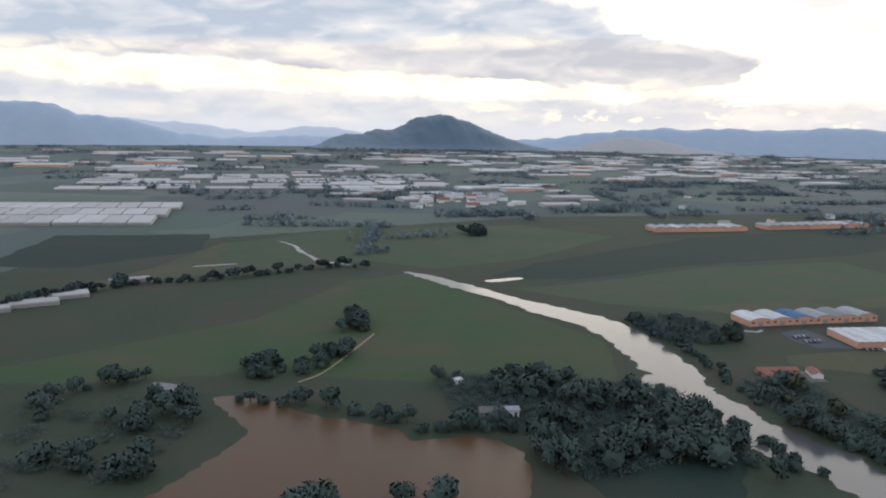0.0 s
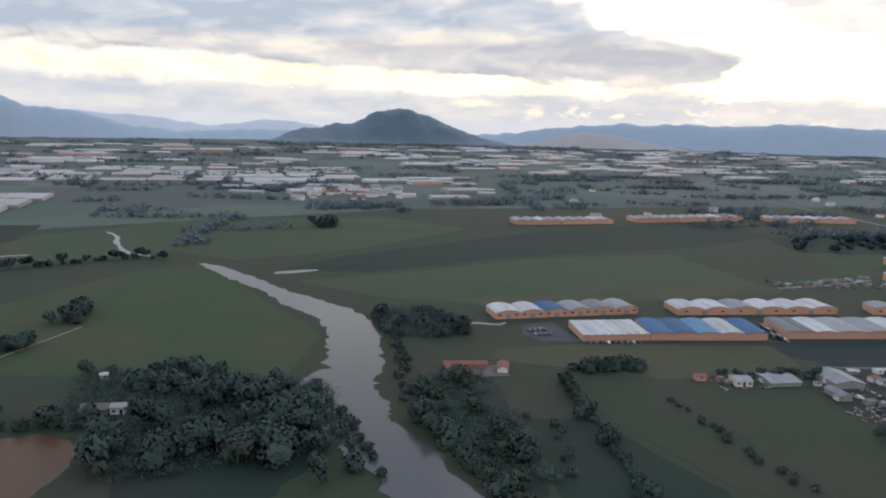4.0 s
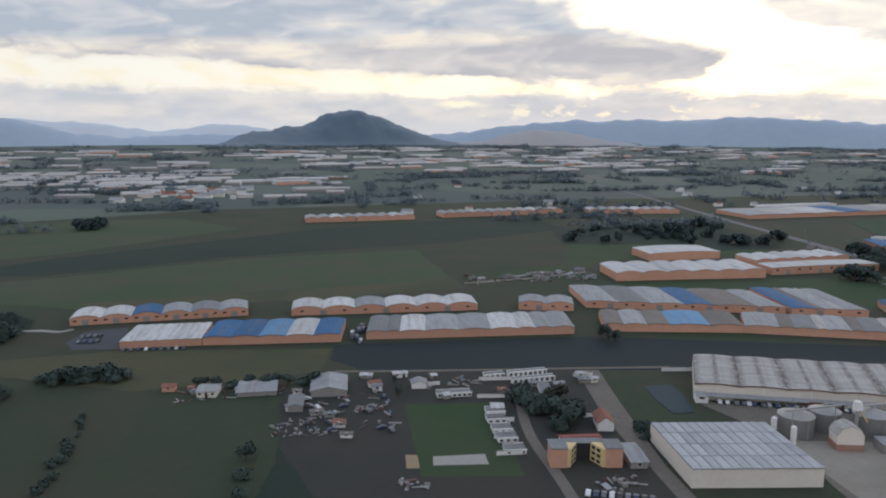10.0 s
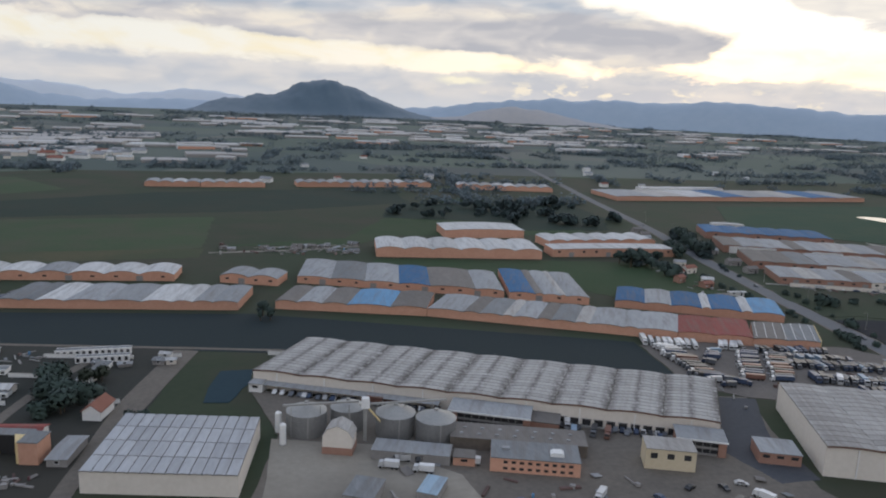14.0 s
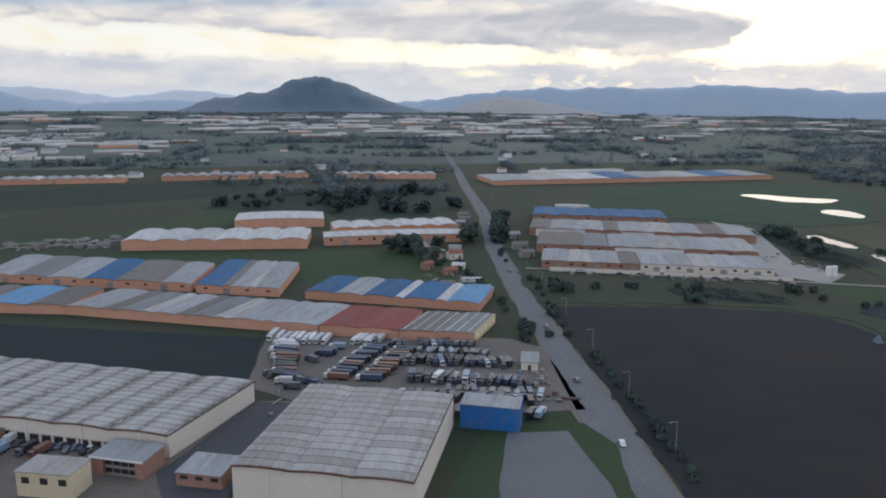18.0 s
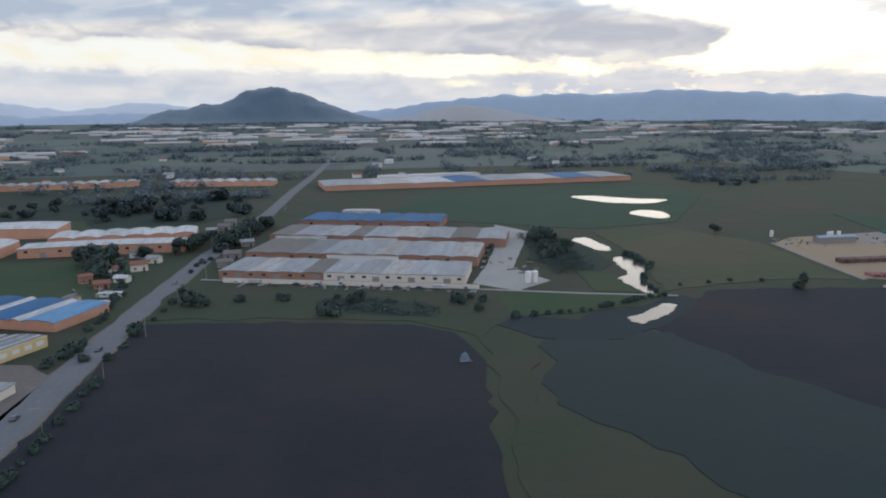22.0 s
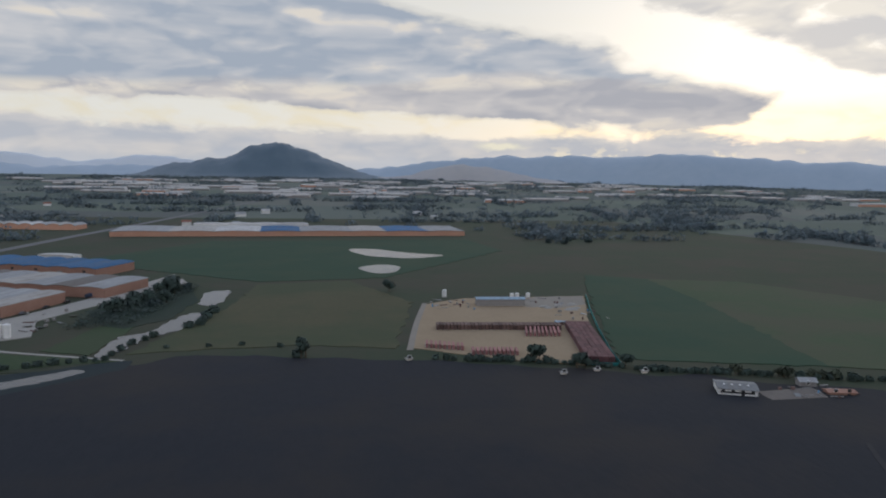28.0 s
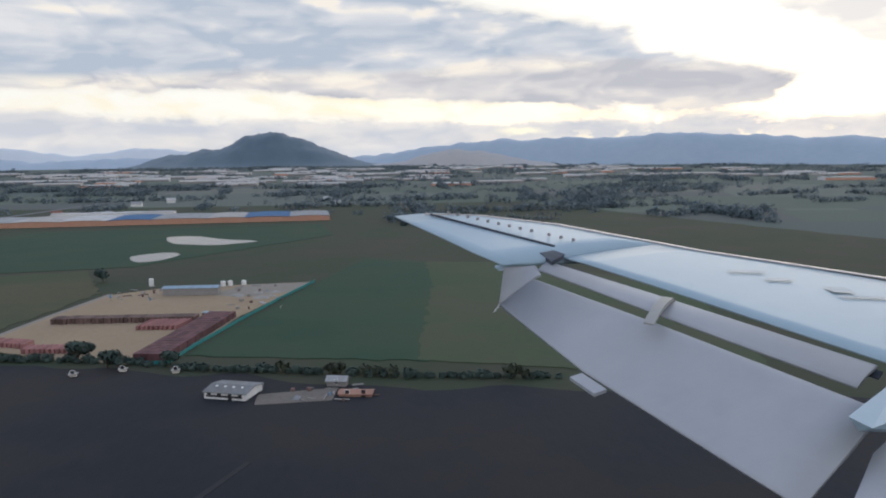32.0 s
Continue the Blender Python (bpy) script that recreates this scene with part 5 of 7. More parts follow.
# ---- sheds and warehouses ----
def warehouse(p, q, depth, high, rise, bays, wall, label, group="", openings=0, style="arch", name="warehouse", category="warehouse", strip_doors=True, sheets=0, gutter=False, skew=0.0):
    """A hall with one arched (or pitched) roof for each bay; bays: (share of the front, roof material)."""
    m, length = turned(p, q)
    w = thing(name, m, label, category, group)
    total, x = sum(b[0] for b in bays), 0.0
    front, roofs = [(0, 0)], []
    for share, mat in bays:
        wide = length * share / total
        n = 8 if style == "arch" else 2
        if style == "flat":
            line = [(x, high), (x + wide, high)]
        else:
            line = [(x + wide * i / n, high + rise * (math.sin(math.pi * i / n) ** 0.8 if style == "arch" else 1 - abs(2 * i / n - 1))) for i in range(n + 1)]
        front += line
        roofs.append((line, mat))
        x += wide
    front.append((length, 0))
    part("front_wall", Shape(skew).prism(front, 0, 0.3), wall, w)
    part("back_wall", Shape(skew).prism(front, depth - 0.3, depth), wall, w)
    part("side_wall", Shape(skew).box(0, 0.3, 0.3, depth - 0.3, 0, high), wall, w)
    part("side_wall", Shape(skew).box(length - 0.3, length, 0.3, depth - 0.3, 0, high), wall, w)
    for line, mat in roofs:
        outer = [(a, z + 0.22) for a, z in line]
        if not sheets:
            part("roof", Shape(skew).prism(line + outer[::-1], -0.5, depth + 0.5), mat, w, smooth=False)
            continue
        deck = part("roof_deck", Shape(skew).prism(line + [(a, z + 0.1) for a, z in line][::-1], -0.3, depth + 0.3), M["seam"], w)
        gap = 0.15 if gutter else 0.2
        rim = 0.07 if gutter else 0.12
        x0, x1 = line[0][0] + rim, line[-1][0] - rim
        inner = [(min(max(a, x0), x1), z + 0.1) for a, z in line]
        sheet = Shape(skew).prism(inner + [(a, z + 0.14) for a, z in inner][::-1], gap, (depth + 0.8) / sheets - gap).mesh("roof_sheet", mat)
        for k in range(sheets):
            shared("roof_sheet", sheet, deck, pose(skew * (-0.4 + (depth + 0.8) / sheets * k), -0.4 + (depth + 0.8) / sheets * k, 0))
    if gutter:
        for line, mat in roofs:
            part("gutter", Shape(skew).prism([(a, z - 0.22) for a, z in line] + [(a, z + 0.12) for a, z in line][::-1], -0.6, -0.42), M["gutter"], w)
        part("gutter", Shape(skew).box(-0.3, length + 0.3, depth + 0.3, depth + 0.7, high - 0.35, high + 0.15), M["gutter"], w)
        part("edge_trim", Shape(skew).box(length, length + 0.2, -0.3, depth + 0.3, high - 0.1, high + 0.2), M["seam"], w)
        for k in range(int(length / 16)):
            part("downpipe", Shape(skew).box(8 + 16 * k, 8.3 + 16 * k, -0.35, -0.05, 0.1, high - 0.3), M["white"], w)
    if openings:
        step = length / openings
        for i in range(openings):
            cx = step * (i + 0.5)
            if strip_doors and i % 3 == 1:
                part("door", Shape(skew).box(cx - 1.6, cx + 1.6, -0.08, 0.05, 0, min(3.0, high * 0.8)), M["greywall"], w)
            else:
                part("window", Shape(skew).box(cx - 0.9, cx + 0.9, -0.06, 0.05, high * 0.55, high * 0.8), M["dark"], w)
    return w


W_, G_, P_, B_, S_, R_, N_, D_ = (M["r_" + k] for k in ("white", "grey", "pale", "blue", "sky", "red", "brown", "dirty"))
ROW = "orange-walled warehouses"
warehouse((255, 368), (341, 370), 18, 3.4, 1.7, [(1, W_), (1, W_), (1, B_), (1, P_), (1, G_), (1, P_)], M["orange"], "orange-walled warehouse with six arched roofs, two white and one blue", ROW, 18)
warehouse((363, 364), (462, 354), 19, 3.4, 1.7, [(1, W_)] * 2 + [(1, P_)] + [(1, W_)] * 3, M["orange"], "orange-walled warehouse with six white arched roofs", ROW, 9)
warehouse((286, 321), (321, 318.5), 27, 3.4, 0.3, [(1, W_)] * 8, M["orange"], "orange-walled warehouse with one wide ribbed white roof", ROW, style="gable", skew=0.05)
warehouse((321.4, 318.4), (383, 310), 28, 3.6, 0.8, [(1, B_), (1, B_), (1, S_), (1, W_), (1, B_)], M["orange"], "orange-walled warehouse with blue and white arched roofs", ROW, skew=0.06)
warehouse((395, 311), (494, 298), 28, 3.6, 0.8, [(0.8, G_), (0.5, G_), (1, W_), (1.3, P_), (1.3, P_), (1.1, W_), (0.7, W_), (0.7, P_), (0.9, P_)], M["orange"], "orange-walled warehouse with grey and white arched roofs", ROW, skew=0.09)
warehouse((484, 350), (512, 340), 16, 3.6, 1.6, [(1, P_), (1, P_)], M["orange"], "small orange-walled shed with two pale arched roofs", ROW, 4)
warehouse((510, 299), (575, 281), 27, 3.6, 0.8, [(0.6, N_), (0.7, P_), (0.7, N_), (1.2, S_), (1, N_)], M["orange"], "orange-walled shed with weathered roofs and a light blue arch", ROW, skew=0.08)
warehouse((575.3, 281), (672, 236), 27, 3.6, 0.6, [(0.8, P_), (0.35, N_), (0.5, G_), (0.25, D_), (0.5, P_), (0.3, N_), (0.5, G_), (0.3, D_), (0.7, P_), (0.3, P_), (0.8, P_)], M["orange"], "orange-walled shed with a row of grey arched roofs", ROW, skew=0.12)
warehouse((672.3, 236), (700, 225), 26, 3.6, 0.6, [(1, R_), (1, R_)], M["orange"], "orange-walled shed with a faded red roof", ROW, skew=0.14)
open_shed = warehouse((700.3, 225), (726, 216.8), 24, 3.4, 0.5, [(1, N_), (1, G_)], M["orange"], "open orange-walled shed with flat weathered grey roof", ROW, skew=0.28)
part("end_wall", Shape(0.28).box(27.0, 27.3, 0.2, 23.8, 0, 3.9), M["yellow"], open_shed)
for i in range(5):
    part("end_window", Shape(0.28).box(27.3, 27.38, 2 + 4.4 * i, 4.6 + 4.4 * i, 1.4, 2.8), M["white"], open_shed)
for i in range(7):
    part("roof_beam", Shape(0.28).box(1.2 + 3.9 * i, 1.4 + 3.9 * i, 0, 24, 3.95, 4.12), M["white"], open_shed)
warehouse((522, 346), (620, 308), 40, 3.6, 0.7, [(1, P_), (1, G_), (1, P_), (0.9, B_), (1.3, N_), (0.8, P_)], M["orange"], "orange-walled shed with grey roofs and one blue arch", ROW, 12, skew=-0.2)
warehouse((622, 306), (658, 292), 50, 3.6, 0.6, [(0.8, B_), (0.25, N_), (0.5, P_), (0.2, D_), (0.7, P_)], M["orange"], "orange-walled shed with pale grey and blue roofs", ROW, 4, skew=-0.17)
warehouse((669, 287), (738, 254), 28, 3.4, 0.8, [(1, B_), (0.9, P_), (1, B_), (0.3, W_), (1, B_), (0.35, W_), (1, S_)], M["orange"], "orange-walled shed with blue, grey and white roofs", ROW, skew=0.05)
warehouse((572, 408), (674, 396), 34, 5.2, 1.5, [(1, W_)] * 6, M["orange"], "long orange-walled warehouse with white scalloped roof", ROW)
warehouse((630, 470), (688, 468), 30, 5.5, 1.0, [(1, W_)], M["orange"], "orange-walled warehouse with a plain white roof", ROW)
warehouse((684, 403), (768, 400), 17, 5.0, 0.6, [(1, W_)], M["orange"], "orange-walled warehouse with a long flat white roof", ROW, 10)
warehouse((692, 430), (772, 432), 24, 5.0, 1.2, [(1, W_)] * 6, M["orange"], "orange-walled warehouse with a scalloped white roof", ROW)
for xa, ya, xb, yb, k in ((394, 752, 446, 752, 4), (447, 752, 510, 755, 5), (543, 763, 600, 768, 5), (601, 768, 690, 778, 7), (717, 765, 822, 745, 8)):
    warehouse((xa, ya), (xb, yb), 24, 4.2, 1.8, [(1, TRND.choice((W_, P_, D_))) for _ in range(k)], M["orange"], "distant orange-walled shed with pale arched roofs", ROW)
warehouse((868, 680), (1188, 690), 60, 4.4, 0.7, [(1.2, P_), (1, D_), (1, W_), (0.9, B_), (1.2, P_), (0.8, D_), (1, B_), (0.9, P_)], M["orange"], "very long orange-walled hall with grey and blue roofs", ROW)
warehouse((930, 742), (1040, 748), 14, 6.6, 0.4, [(1, W_)] * 4, M["white"], "long white-roofed hall behind the orange hall", ROW)
# factory beside the highway
FAC = "factory halls by the highway"
warehouse((790, 325), (836, 307), 30, 4.0, 0.4, [(1, P_), (0.8, D_), (1, P_), (0.7, N_)], M["brick"], "brick end of a factory hall with low pale grey roofs", FAC, 8)
warehouse((836.3, 306.9), (896, 283.4), 30, 4.2, 0.35, [(1, P_), (1, P_), (0.9, D_), (1, P_), (1, P_)], M["cream"], "cream-walled factory hall with low pale grey roofs", FAC, 12)
warehouse((801, 364), (838, 349), 40, 4.6, 0.5, [(1, N_), (1, N_), (1, G_)], M["brick"], "brick factory hall with weathered brown low roofs", FAC, 4)
warehouse((838.3, 348.9), (912, 319), 38, 4.8, 0.6, [(1, P_), (1, P_), (0.9, D_), (1, P_), (1, P_), (0.9, D_)], M["brick"], "brick factory hall with pale low roofs", FAC, 8)
warehouse((814, 414), (941, 363), 36, 4.8, 0.6, [(0.8, N_), (1, P_), (1, P_), (0.6, N_), (1, P_), (1, D_), (1, P_), (0.9, N_), (1, P_)], M["brick"], "long brick factory hall with dirty pale low roofs", FAC)
warehouse((834, 466), (920, 432), 36, 4.8, 0.8, [(1, B_)] * 6, M["brick"], "factory hall with a large blue roof", FAC, 6)
LEAN_TOS = ((818, 413, 846, 401), (866, 390, 884, 383), (842, 349, 876, 335))
for ax, ay, bx, by in LEAN_TOS:
    m, length = turned((ax, ay), (bx, by))
    lt = thing("lean_to", m @ pose(0, -1.6, 0), "low white lean-to along a factory wall", "shed", "factory lean-tos")
    part("wall", Shape().box(0, length, 0, 1.5, 0, 4.4), M["white"], lt)
    part("roof", Shape().box(-0.2, length + 0.2, -0.2, 1.5, 4.4, 4.7), M["r_white"], lt)
warehouse((866, 506), (890, 497), 8, 4.6, 0.4, [(1, W_)], M["white"], "small white-roofed plant house behind the factory", FAC)
# large halls of the second stretch
BIG = "large cream-walled halls"
big_hall = warehouse((501, 207), (632, 147), 36, 6.0, 0.5, [(1, M["r_streak"])] * 9, M["cream"], "large cream-walled hall with a streaked white roof", BIG, sheets=14, gutter=True, skew=0.12)
warehouse((648, 124), (685, 109), 46, 8.6, 0.35, [(1, D_)] * 3, M["cream"], "large cream-walled hall with a weathered white roof", BIG, sheets=14, gutter=True, skew=0.02)
warehouse((462, 146), (498, 138), 32, 5.6, 0.14, [(1, M["r_silver"])] * 13, M["cream"], "cream-walled hall with a gridded pale roof", BIG, sheets=4, skew=-0.06)
warehouse((704.6, 150), (719, 143.4), 7, 6.8, 0.2, [(1, P_)], M["bluemetal"], "bright blue metal-clad hall annex", BIG, style="flat")
# loading side of the long hall: dock doors, a canopy over the parked cars
for i in range(21):
    dx_ = 66 + 3.55 * i
    dock = part("dock_door", Shape(0.12).box(dx_, dx_ + 2.5, -0.14, 0.02, 0.3, 2.3), M["dark"], big_hall)
    part("dock_frame", Shape(0.12).box(dx_ - 0.2, dx_ + 2.7, -0.2, 0.02, 2.3, 2.5), M["greywall"], dock)
part("dock_ledge", Shape(0.12).box(64, 142, -1.2, -0.16, 0, 0.45), M["concrete"], big_hall)
canopy = part("loading_canopy", Shape(0.12).prism([(-3.0, 2.5), (-0.1, 2.9), (-0.1, 3.04), (-3.0, 2.64)], 5, 62, 0), M["r_pale"], big_hall, "long pale sheet canopy over parked cars")
for i in range(8):
    part("canopy_post", Shape(0.12).box(6 + 7.7 * i, 6.16 + 7.7 * i, -2.9, -2.74, 0, 2.52), M["steel"], canopy)


def office(p, q, deep, high, label, bays, ends=3.0, rear=0.0):
    """Flat pale roof on brick ends, with two long bands of dark glazing between them."""
    m, length = turned(p, q)
    o = thing("office_building", m, label, "building", "factory offices")
    part("end_wall", Shape().box(0, ends, 0, deep, 0, high), M["brick"], o)
    part("end_wall", Shape().box(length - ends * 0.7, length, 0, deep, 0, high), M["brick"], o)
    part("back_wall", Shape().box(ends, length - ends * 0.7, deep - 0.3, deep, 0, high), M["brick"], o)
    x0, x1 = ends, length - ends * 0.7
    for z0, z1 in ((0, 0.7), (high * 0.44, high * 0.58), (high * 0.9, high)):
        part("front_band", Shape().box(x0, x1, 0.5, 0.8, z0, z1), M["greywall"], o)
    for z0, z1 in ((0.7, high * 0.44), (high * 0.58, high * 0.9)):
        band = part("window_band", Shape().box(x0, x1, 0.7, 0.78, z0, z1), M["dark"], o)
        for k in range(1, bays):
            cx = x0 + (x1 - x0) * k / bays
            part("mullion", Shape().box(cx - 0.07, cx + 0.07, 0.6, 0.7, z0, z1), M["steel"], band)
    roof = part("roof", Shape().box(-0.3, length + 0.3, -0.4, deep + 0.3, high, high + 0.3), M["r_pale"], o)
    part("roof_edge", Shape().box(-0.36, length + 0.36, -0.5, -0.4, high - 0.1, high + 0.36), M["white"], roof)
    if rear:
        part("annexe", Shape().box(length, length + rear, 2.0, deep, 0, high * 0.72), M["brick"], o, "lower dark brick annexe")
        part("annexe_roof", Shape().box(length, length + rear + 0.2, 1.8, deep + 0.2, high * 0.72, high * 0.72 + 0.25), M["r_brown"], o)
    return o


office((556.8, 170), (578.4, 160), 9.4, 4.5, "two-storey office with a pale flat roof and dark glazed front", 9, 2.6, rear=8.5)
office((615.6, 142.6), (627.6, 137), 8.6, 4.5, "small brick office with a flat pale roof and dark windows", 4, 3.0)
warehouse((602, 135.5), (614.3, 131), 7, 6.0, 0.2, [(1, D_)], M["straw"], "small cream plant building with a flat roof", "", 3, "flat", "plant_building", "building", False)
warehouse((635.2, 133.2), (645.4, 129), 9, 3.5, 0.2, [(1, P_)], M["brick"], "brick office block with flat grey roof", "", 3, "flat", "office_building", "building", False)
# plant: wide dark flat roof behind, orange two-storey front, yard wall
plant = warehouse((553.5, 155), (589, 143.2), 9, 3.6, 0.2, [(1, N_)], M["mud"], "wide plant building with a dark flat roof and rooflights", "", 0, "flat", "plant_building", "building", False)
for i in range(7):
    for k in range(2):
        part("rooflight", Shape().box(2.5 + 4.9 * i + 0.8 * k, 3.5 + 4.9 * i + 0.8 * k, 2.0 + 3.6 * k, 2.7 + 3.6 * k, 3.8, 4.05), M["r_pale"], plant)
orange_plant = warehouse((560.6, 140.6), (582.6, 133.3), 9.4, 4.2, 0.2, [(1, G_)], M["orange"], "orange plant building with rows of small dark windows", "", 0, "flat", "plant_building", "building", False)
for i in range(9):
    for z0 in (1.0, 2.7):
        part("window", Shape().box(3.4 + 2.1 * i, 4.5 + 2.1 * i, -0.06, 0.05, z0, z0 + 0.7), M["dark"], orange_plant)
part("roof_hood", Shape().prism([(15.5, 4.4), (15.5, 5.0), (16.2, 5.5), (18.4, 5.5), (19.0, 5.0), (19.0, 4.4)], 2.0, 4.6), M["white"], orange_plant, "white roof hood")
part("roof_hood", Shape().box(3.0, 5.0, 4.0, 5.4, 4.4, 5.0), M["r_pale"], orange_plant)
warehouse((551.9, 145.2), (557.4, 143.4), 4, 2.6, 0.2, [(1, N_)], M["orange"], "small orange brick hut beside the plant", "", 1, "flat", "plant_hut", "building", False)
m_, long_ = turned((553.3, 166), (586, 153.4))
yw = thing("yard_wall", m_, "long low pale wall beside the plant yard", "wall")
part("wall", Shape().box(0, long_, 0, 0.4, 0, 1.3), M["greywall"], yw)
part("coping", Shape().box(-0.1, long_ + 0.1, -0.15, 0.55, 1.3, 1.45), M["concrete"], yw)
warehouse((531.4, 152.2), (551, 145), 6.2, 2.8, 0.2, [(1, P_)], M["greywall"], "low conveyor house with a pale flat roof", "", 0, "flat", "conveyor_house", "shed")
warehouse((499.6, 203.4), (503.6, 201.6), 4, 3.0, 0.2, [(1, P_)], M["white"], "small white gatehouse at the hall's corner", "", 1, "flat", "gatehouse", "building", False)

warehouse((521.6, 131), (528.4, 127.6), 9, 2.6, 0.3, [(1, G_)] * 3, M["greywall"], "small shed with a dark ribbed roof", "", 0, "flat", "apron_shed", "shed")
warehouse((539.2, 130.2), (543.6, 127.6), 8, 2.3, 0.2, [(1, M["paleblue"])], M["greywall"], "open lean-to with a pale blue roof", "", 0, "flat", "lean_to", "shed")


def silo(x, y, r, high):
    s = thing("silo", pose(x, y, 0), "large round weathered steel silo with a conical roof", "silo", "factory silos")
    part("drum", Shape().tube(0, 0, 0, high, r, r, 24), M["galvanised"], s, smooth=False)
    part("cone_roof", Shape().tube(0, 0, high, high + r * 0.36, r + 0.15, 0.5, 24), M["steel"], s)
    part("vent", Shape().tube(0, 0, high + r * 0.34, high + r * 0.36 + 0.6, 0.6, 0.6, 10), M["steel"], s)
    for i in range(3):
        part("hoop", Shape().tube(0, 0, high * (0.25 + 0.25 * i), high * (0.25 + 0.25 * i) + 0.25, r + 0.08, r + 0.08, 24), M["galvanised"], s)
    part("ladder", Shape().box(-0.18, 0.18, -r - 0.22, -r - 0.05, 0.3, high), M["steel"], s)
    return s


for i, (sx_, sy_) in enumerate(((515.8, 171.6), (527.6, 172.6), (540.4, 166.6), (551, 161.4))):
    silo(sx_, sy_, 5.6 if i != 1 else 4.9, 6.6)
tw = thing("elevator_tower", pose(531.2, 163, 0), "pale steel grain elevator tower with a head house", "tower")
part("shaft", Shape().box(-0.45, 0.45, -0.45, 0.45, 0, 10.0), M["steel"], tw)
part("head_house", Shape().box(-1.1, 1.1, -1.1, 1.1, 10.0, 12.8, 0.12), M["white"], tw)
part("chute", Shape().prism([(0.9, 10.0), (0.9, 9.4), (4.2, 5.4), (4.2, 6.0)], -0.3, 0.3), M["yellow"], tw)
part("gallery", Shape().box(-22, -1.1, 5.4, 6.0, 9.2, 9.7), M["steel"], tw)
part("gallery", Shape().box(-1.1, 24, 3.6, 4.2, 9.0, 9.5), M["steel"], tw)
for i in range(6):
    part("gallery_leg", Shape().box(-20 + 8 * i, -19.8 + 8 * i, 4.6, 4.8, 0, 9.1), M["steel"], tw)
yh = thing("intake_house", turned((519, 157), (526.5, 154.5))[0], "pale cream grain intake house with a curved gable roof", "building")
part("wall", Shape().prism([(0, 2.2), (0, 5.2), (1.2, 7.0), (4, 8.2), (6.8, 7.0), (8, 5.2), (8, 2.2)], 0, 6), M["cream"], yh)
part("roof", Shape().prism([(-0.2, 5.0), (1.1, 7.1), (4, 8.45), (6.9, 7.1), (8.2, 5.0), (6.8, 7.0), (4, 8.25), (1.2, 7.0)], -0.2, 6.2), M["r_dirty"], yh)
part("base_wall", Shape().box(-0.1, 8.1, -0.1, 6.1, 0, 2.2), M["brick"], yh)
for tx, tz in ((508.0, 172), (509.0, 164)):
    vt = thing("vertical_tank", pose(tx, tz, 0), "slim white upright tank", "tank", "factory tanks")
    part("shell", Shape().tube(0, 0, 0.4, 6.0, 0.9, 0.9, 12), M["white"], vt)
    part("cap", Shape().tube(0, 0, 6.0, 6.5, 0.9, 0.2, 12), M["white"], vt)
    part("skirt", Shape().tube(0, 0, 0, 0.4, 0.95, 0.95, 12), M["steel"], vt)
for tx in (924.5, 927.6):
    vt = thing("white_tank", pose(tx, 281, 0), "white upright storage tank on a concrete base", "tank", "white storage tanks")
    part("shell", Shape().tube(0, 0, 0.3, 5.2, 1.4, 1.4, 16), M["white"], vt)
    part("cap", Shape().tube(0, 0, 5.2, 5.6, 1.4, 0.3, 16), M["white"], vt)
    part("footing", Shape().tube(0, 0, 0, 0.3, 1.7, 1.7, 16), M["concrete"], vt)


# ---- houses ----
def house(x, y, turn, wide, deep, high, roof, wall, label, rise=None, name="house", windows=3, hip=False):
    h = thing(name, pose(x, y, 0, 0, 0, turn), label, "house", "village houses")
    rise = wide * 0.16 if rise is None else rise
    part("wall", Shape().prism([(0, 0), (0, high), (deep / 2, high + rise), (deep, high), (deep, 0)], 0, wide, 0), wall, h)
    for side in (0, 1):
        a = (-0.4, high - 0.8 * rise / deep) if not side else (deep + 0.4, high - 0.8 * rise / deep)
        c = (deep / 2, high + rise)
        part("roof", Shape().prism([a, c, (c[0], c[1] + 0.18), (a[0], a[1] + 0.18)], -0.35, wide + 0.35, 0), roof, h)
    for i in range(windows):
        cx = wide * (i + 0.5) / windows
        if windows > 1 and i == windows // 2:
            part("door", Shape().box(cx - 0.5, cx + 0.5, -0.06, 0.04, 0, 2.0), M["dark"], h)
        else:
            win = part("window", Shape().box(cx - 0.6, cx + 0.6, -0.08, 0.04, 0.9, 2.0), M["white"], h)
            part("pane", Shape().box(cx - 0.5, cx + 0.5, -0.1, -0.07, 1.0, 1.9), M["dark"], win)
    return h


house(311, 259, -10, 4.5, 4, 2.0, M["tile"], M["orange"], "small bright orange hut by the lane", windows=1)
house(324, 250, -12, 7, 8, 2.4, M["r_pale"], M["cream"], "cream shed with a pale metal roof", rise=0.8)
house(338.5, 247, -4, 14, 13, 1.8, M["r_pale"], M["greywall"], "wide low shed with a pale metal roof by the lane", windows=0, rise=0.9)
house(377.6, 239, 83, 17, 13, 2.4, M["r_pale"], M["greywall"], "large workshop with a pale gabled metal roof", windows=0, rise=1.5)
house(361, 227.2, 84, 11, 5, 2.2, M["r_grey"], M["greywall"], "narrow shed with a grey gabled roof", windows=0, rise=0.8)
house(398, 254.6, -2, 5.5, 3, 1.8, M["r_white"], M["white"], "tiny white lean-to by the lane", windows=2, rise=0.3)
house(408, 240, 80, 5, 5.6, 2.2, M["r_pale"], M["white"], "small white gabled house by the playing field", windows=0, rise=1.0)
house(424.8, 211, -12, 4.2, 4.5, 2.0, M["r_white"], M["cream"], "tiny cream house beside the playing field", windows=2, rise=0.7)


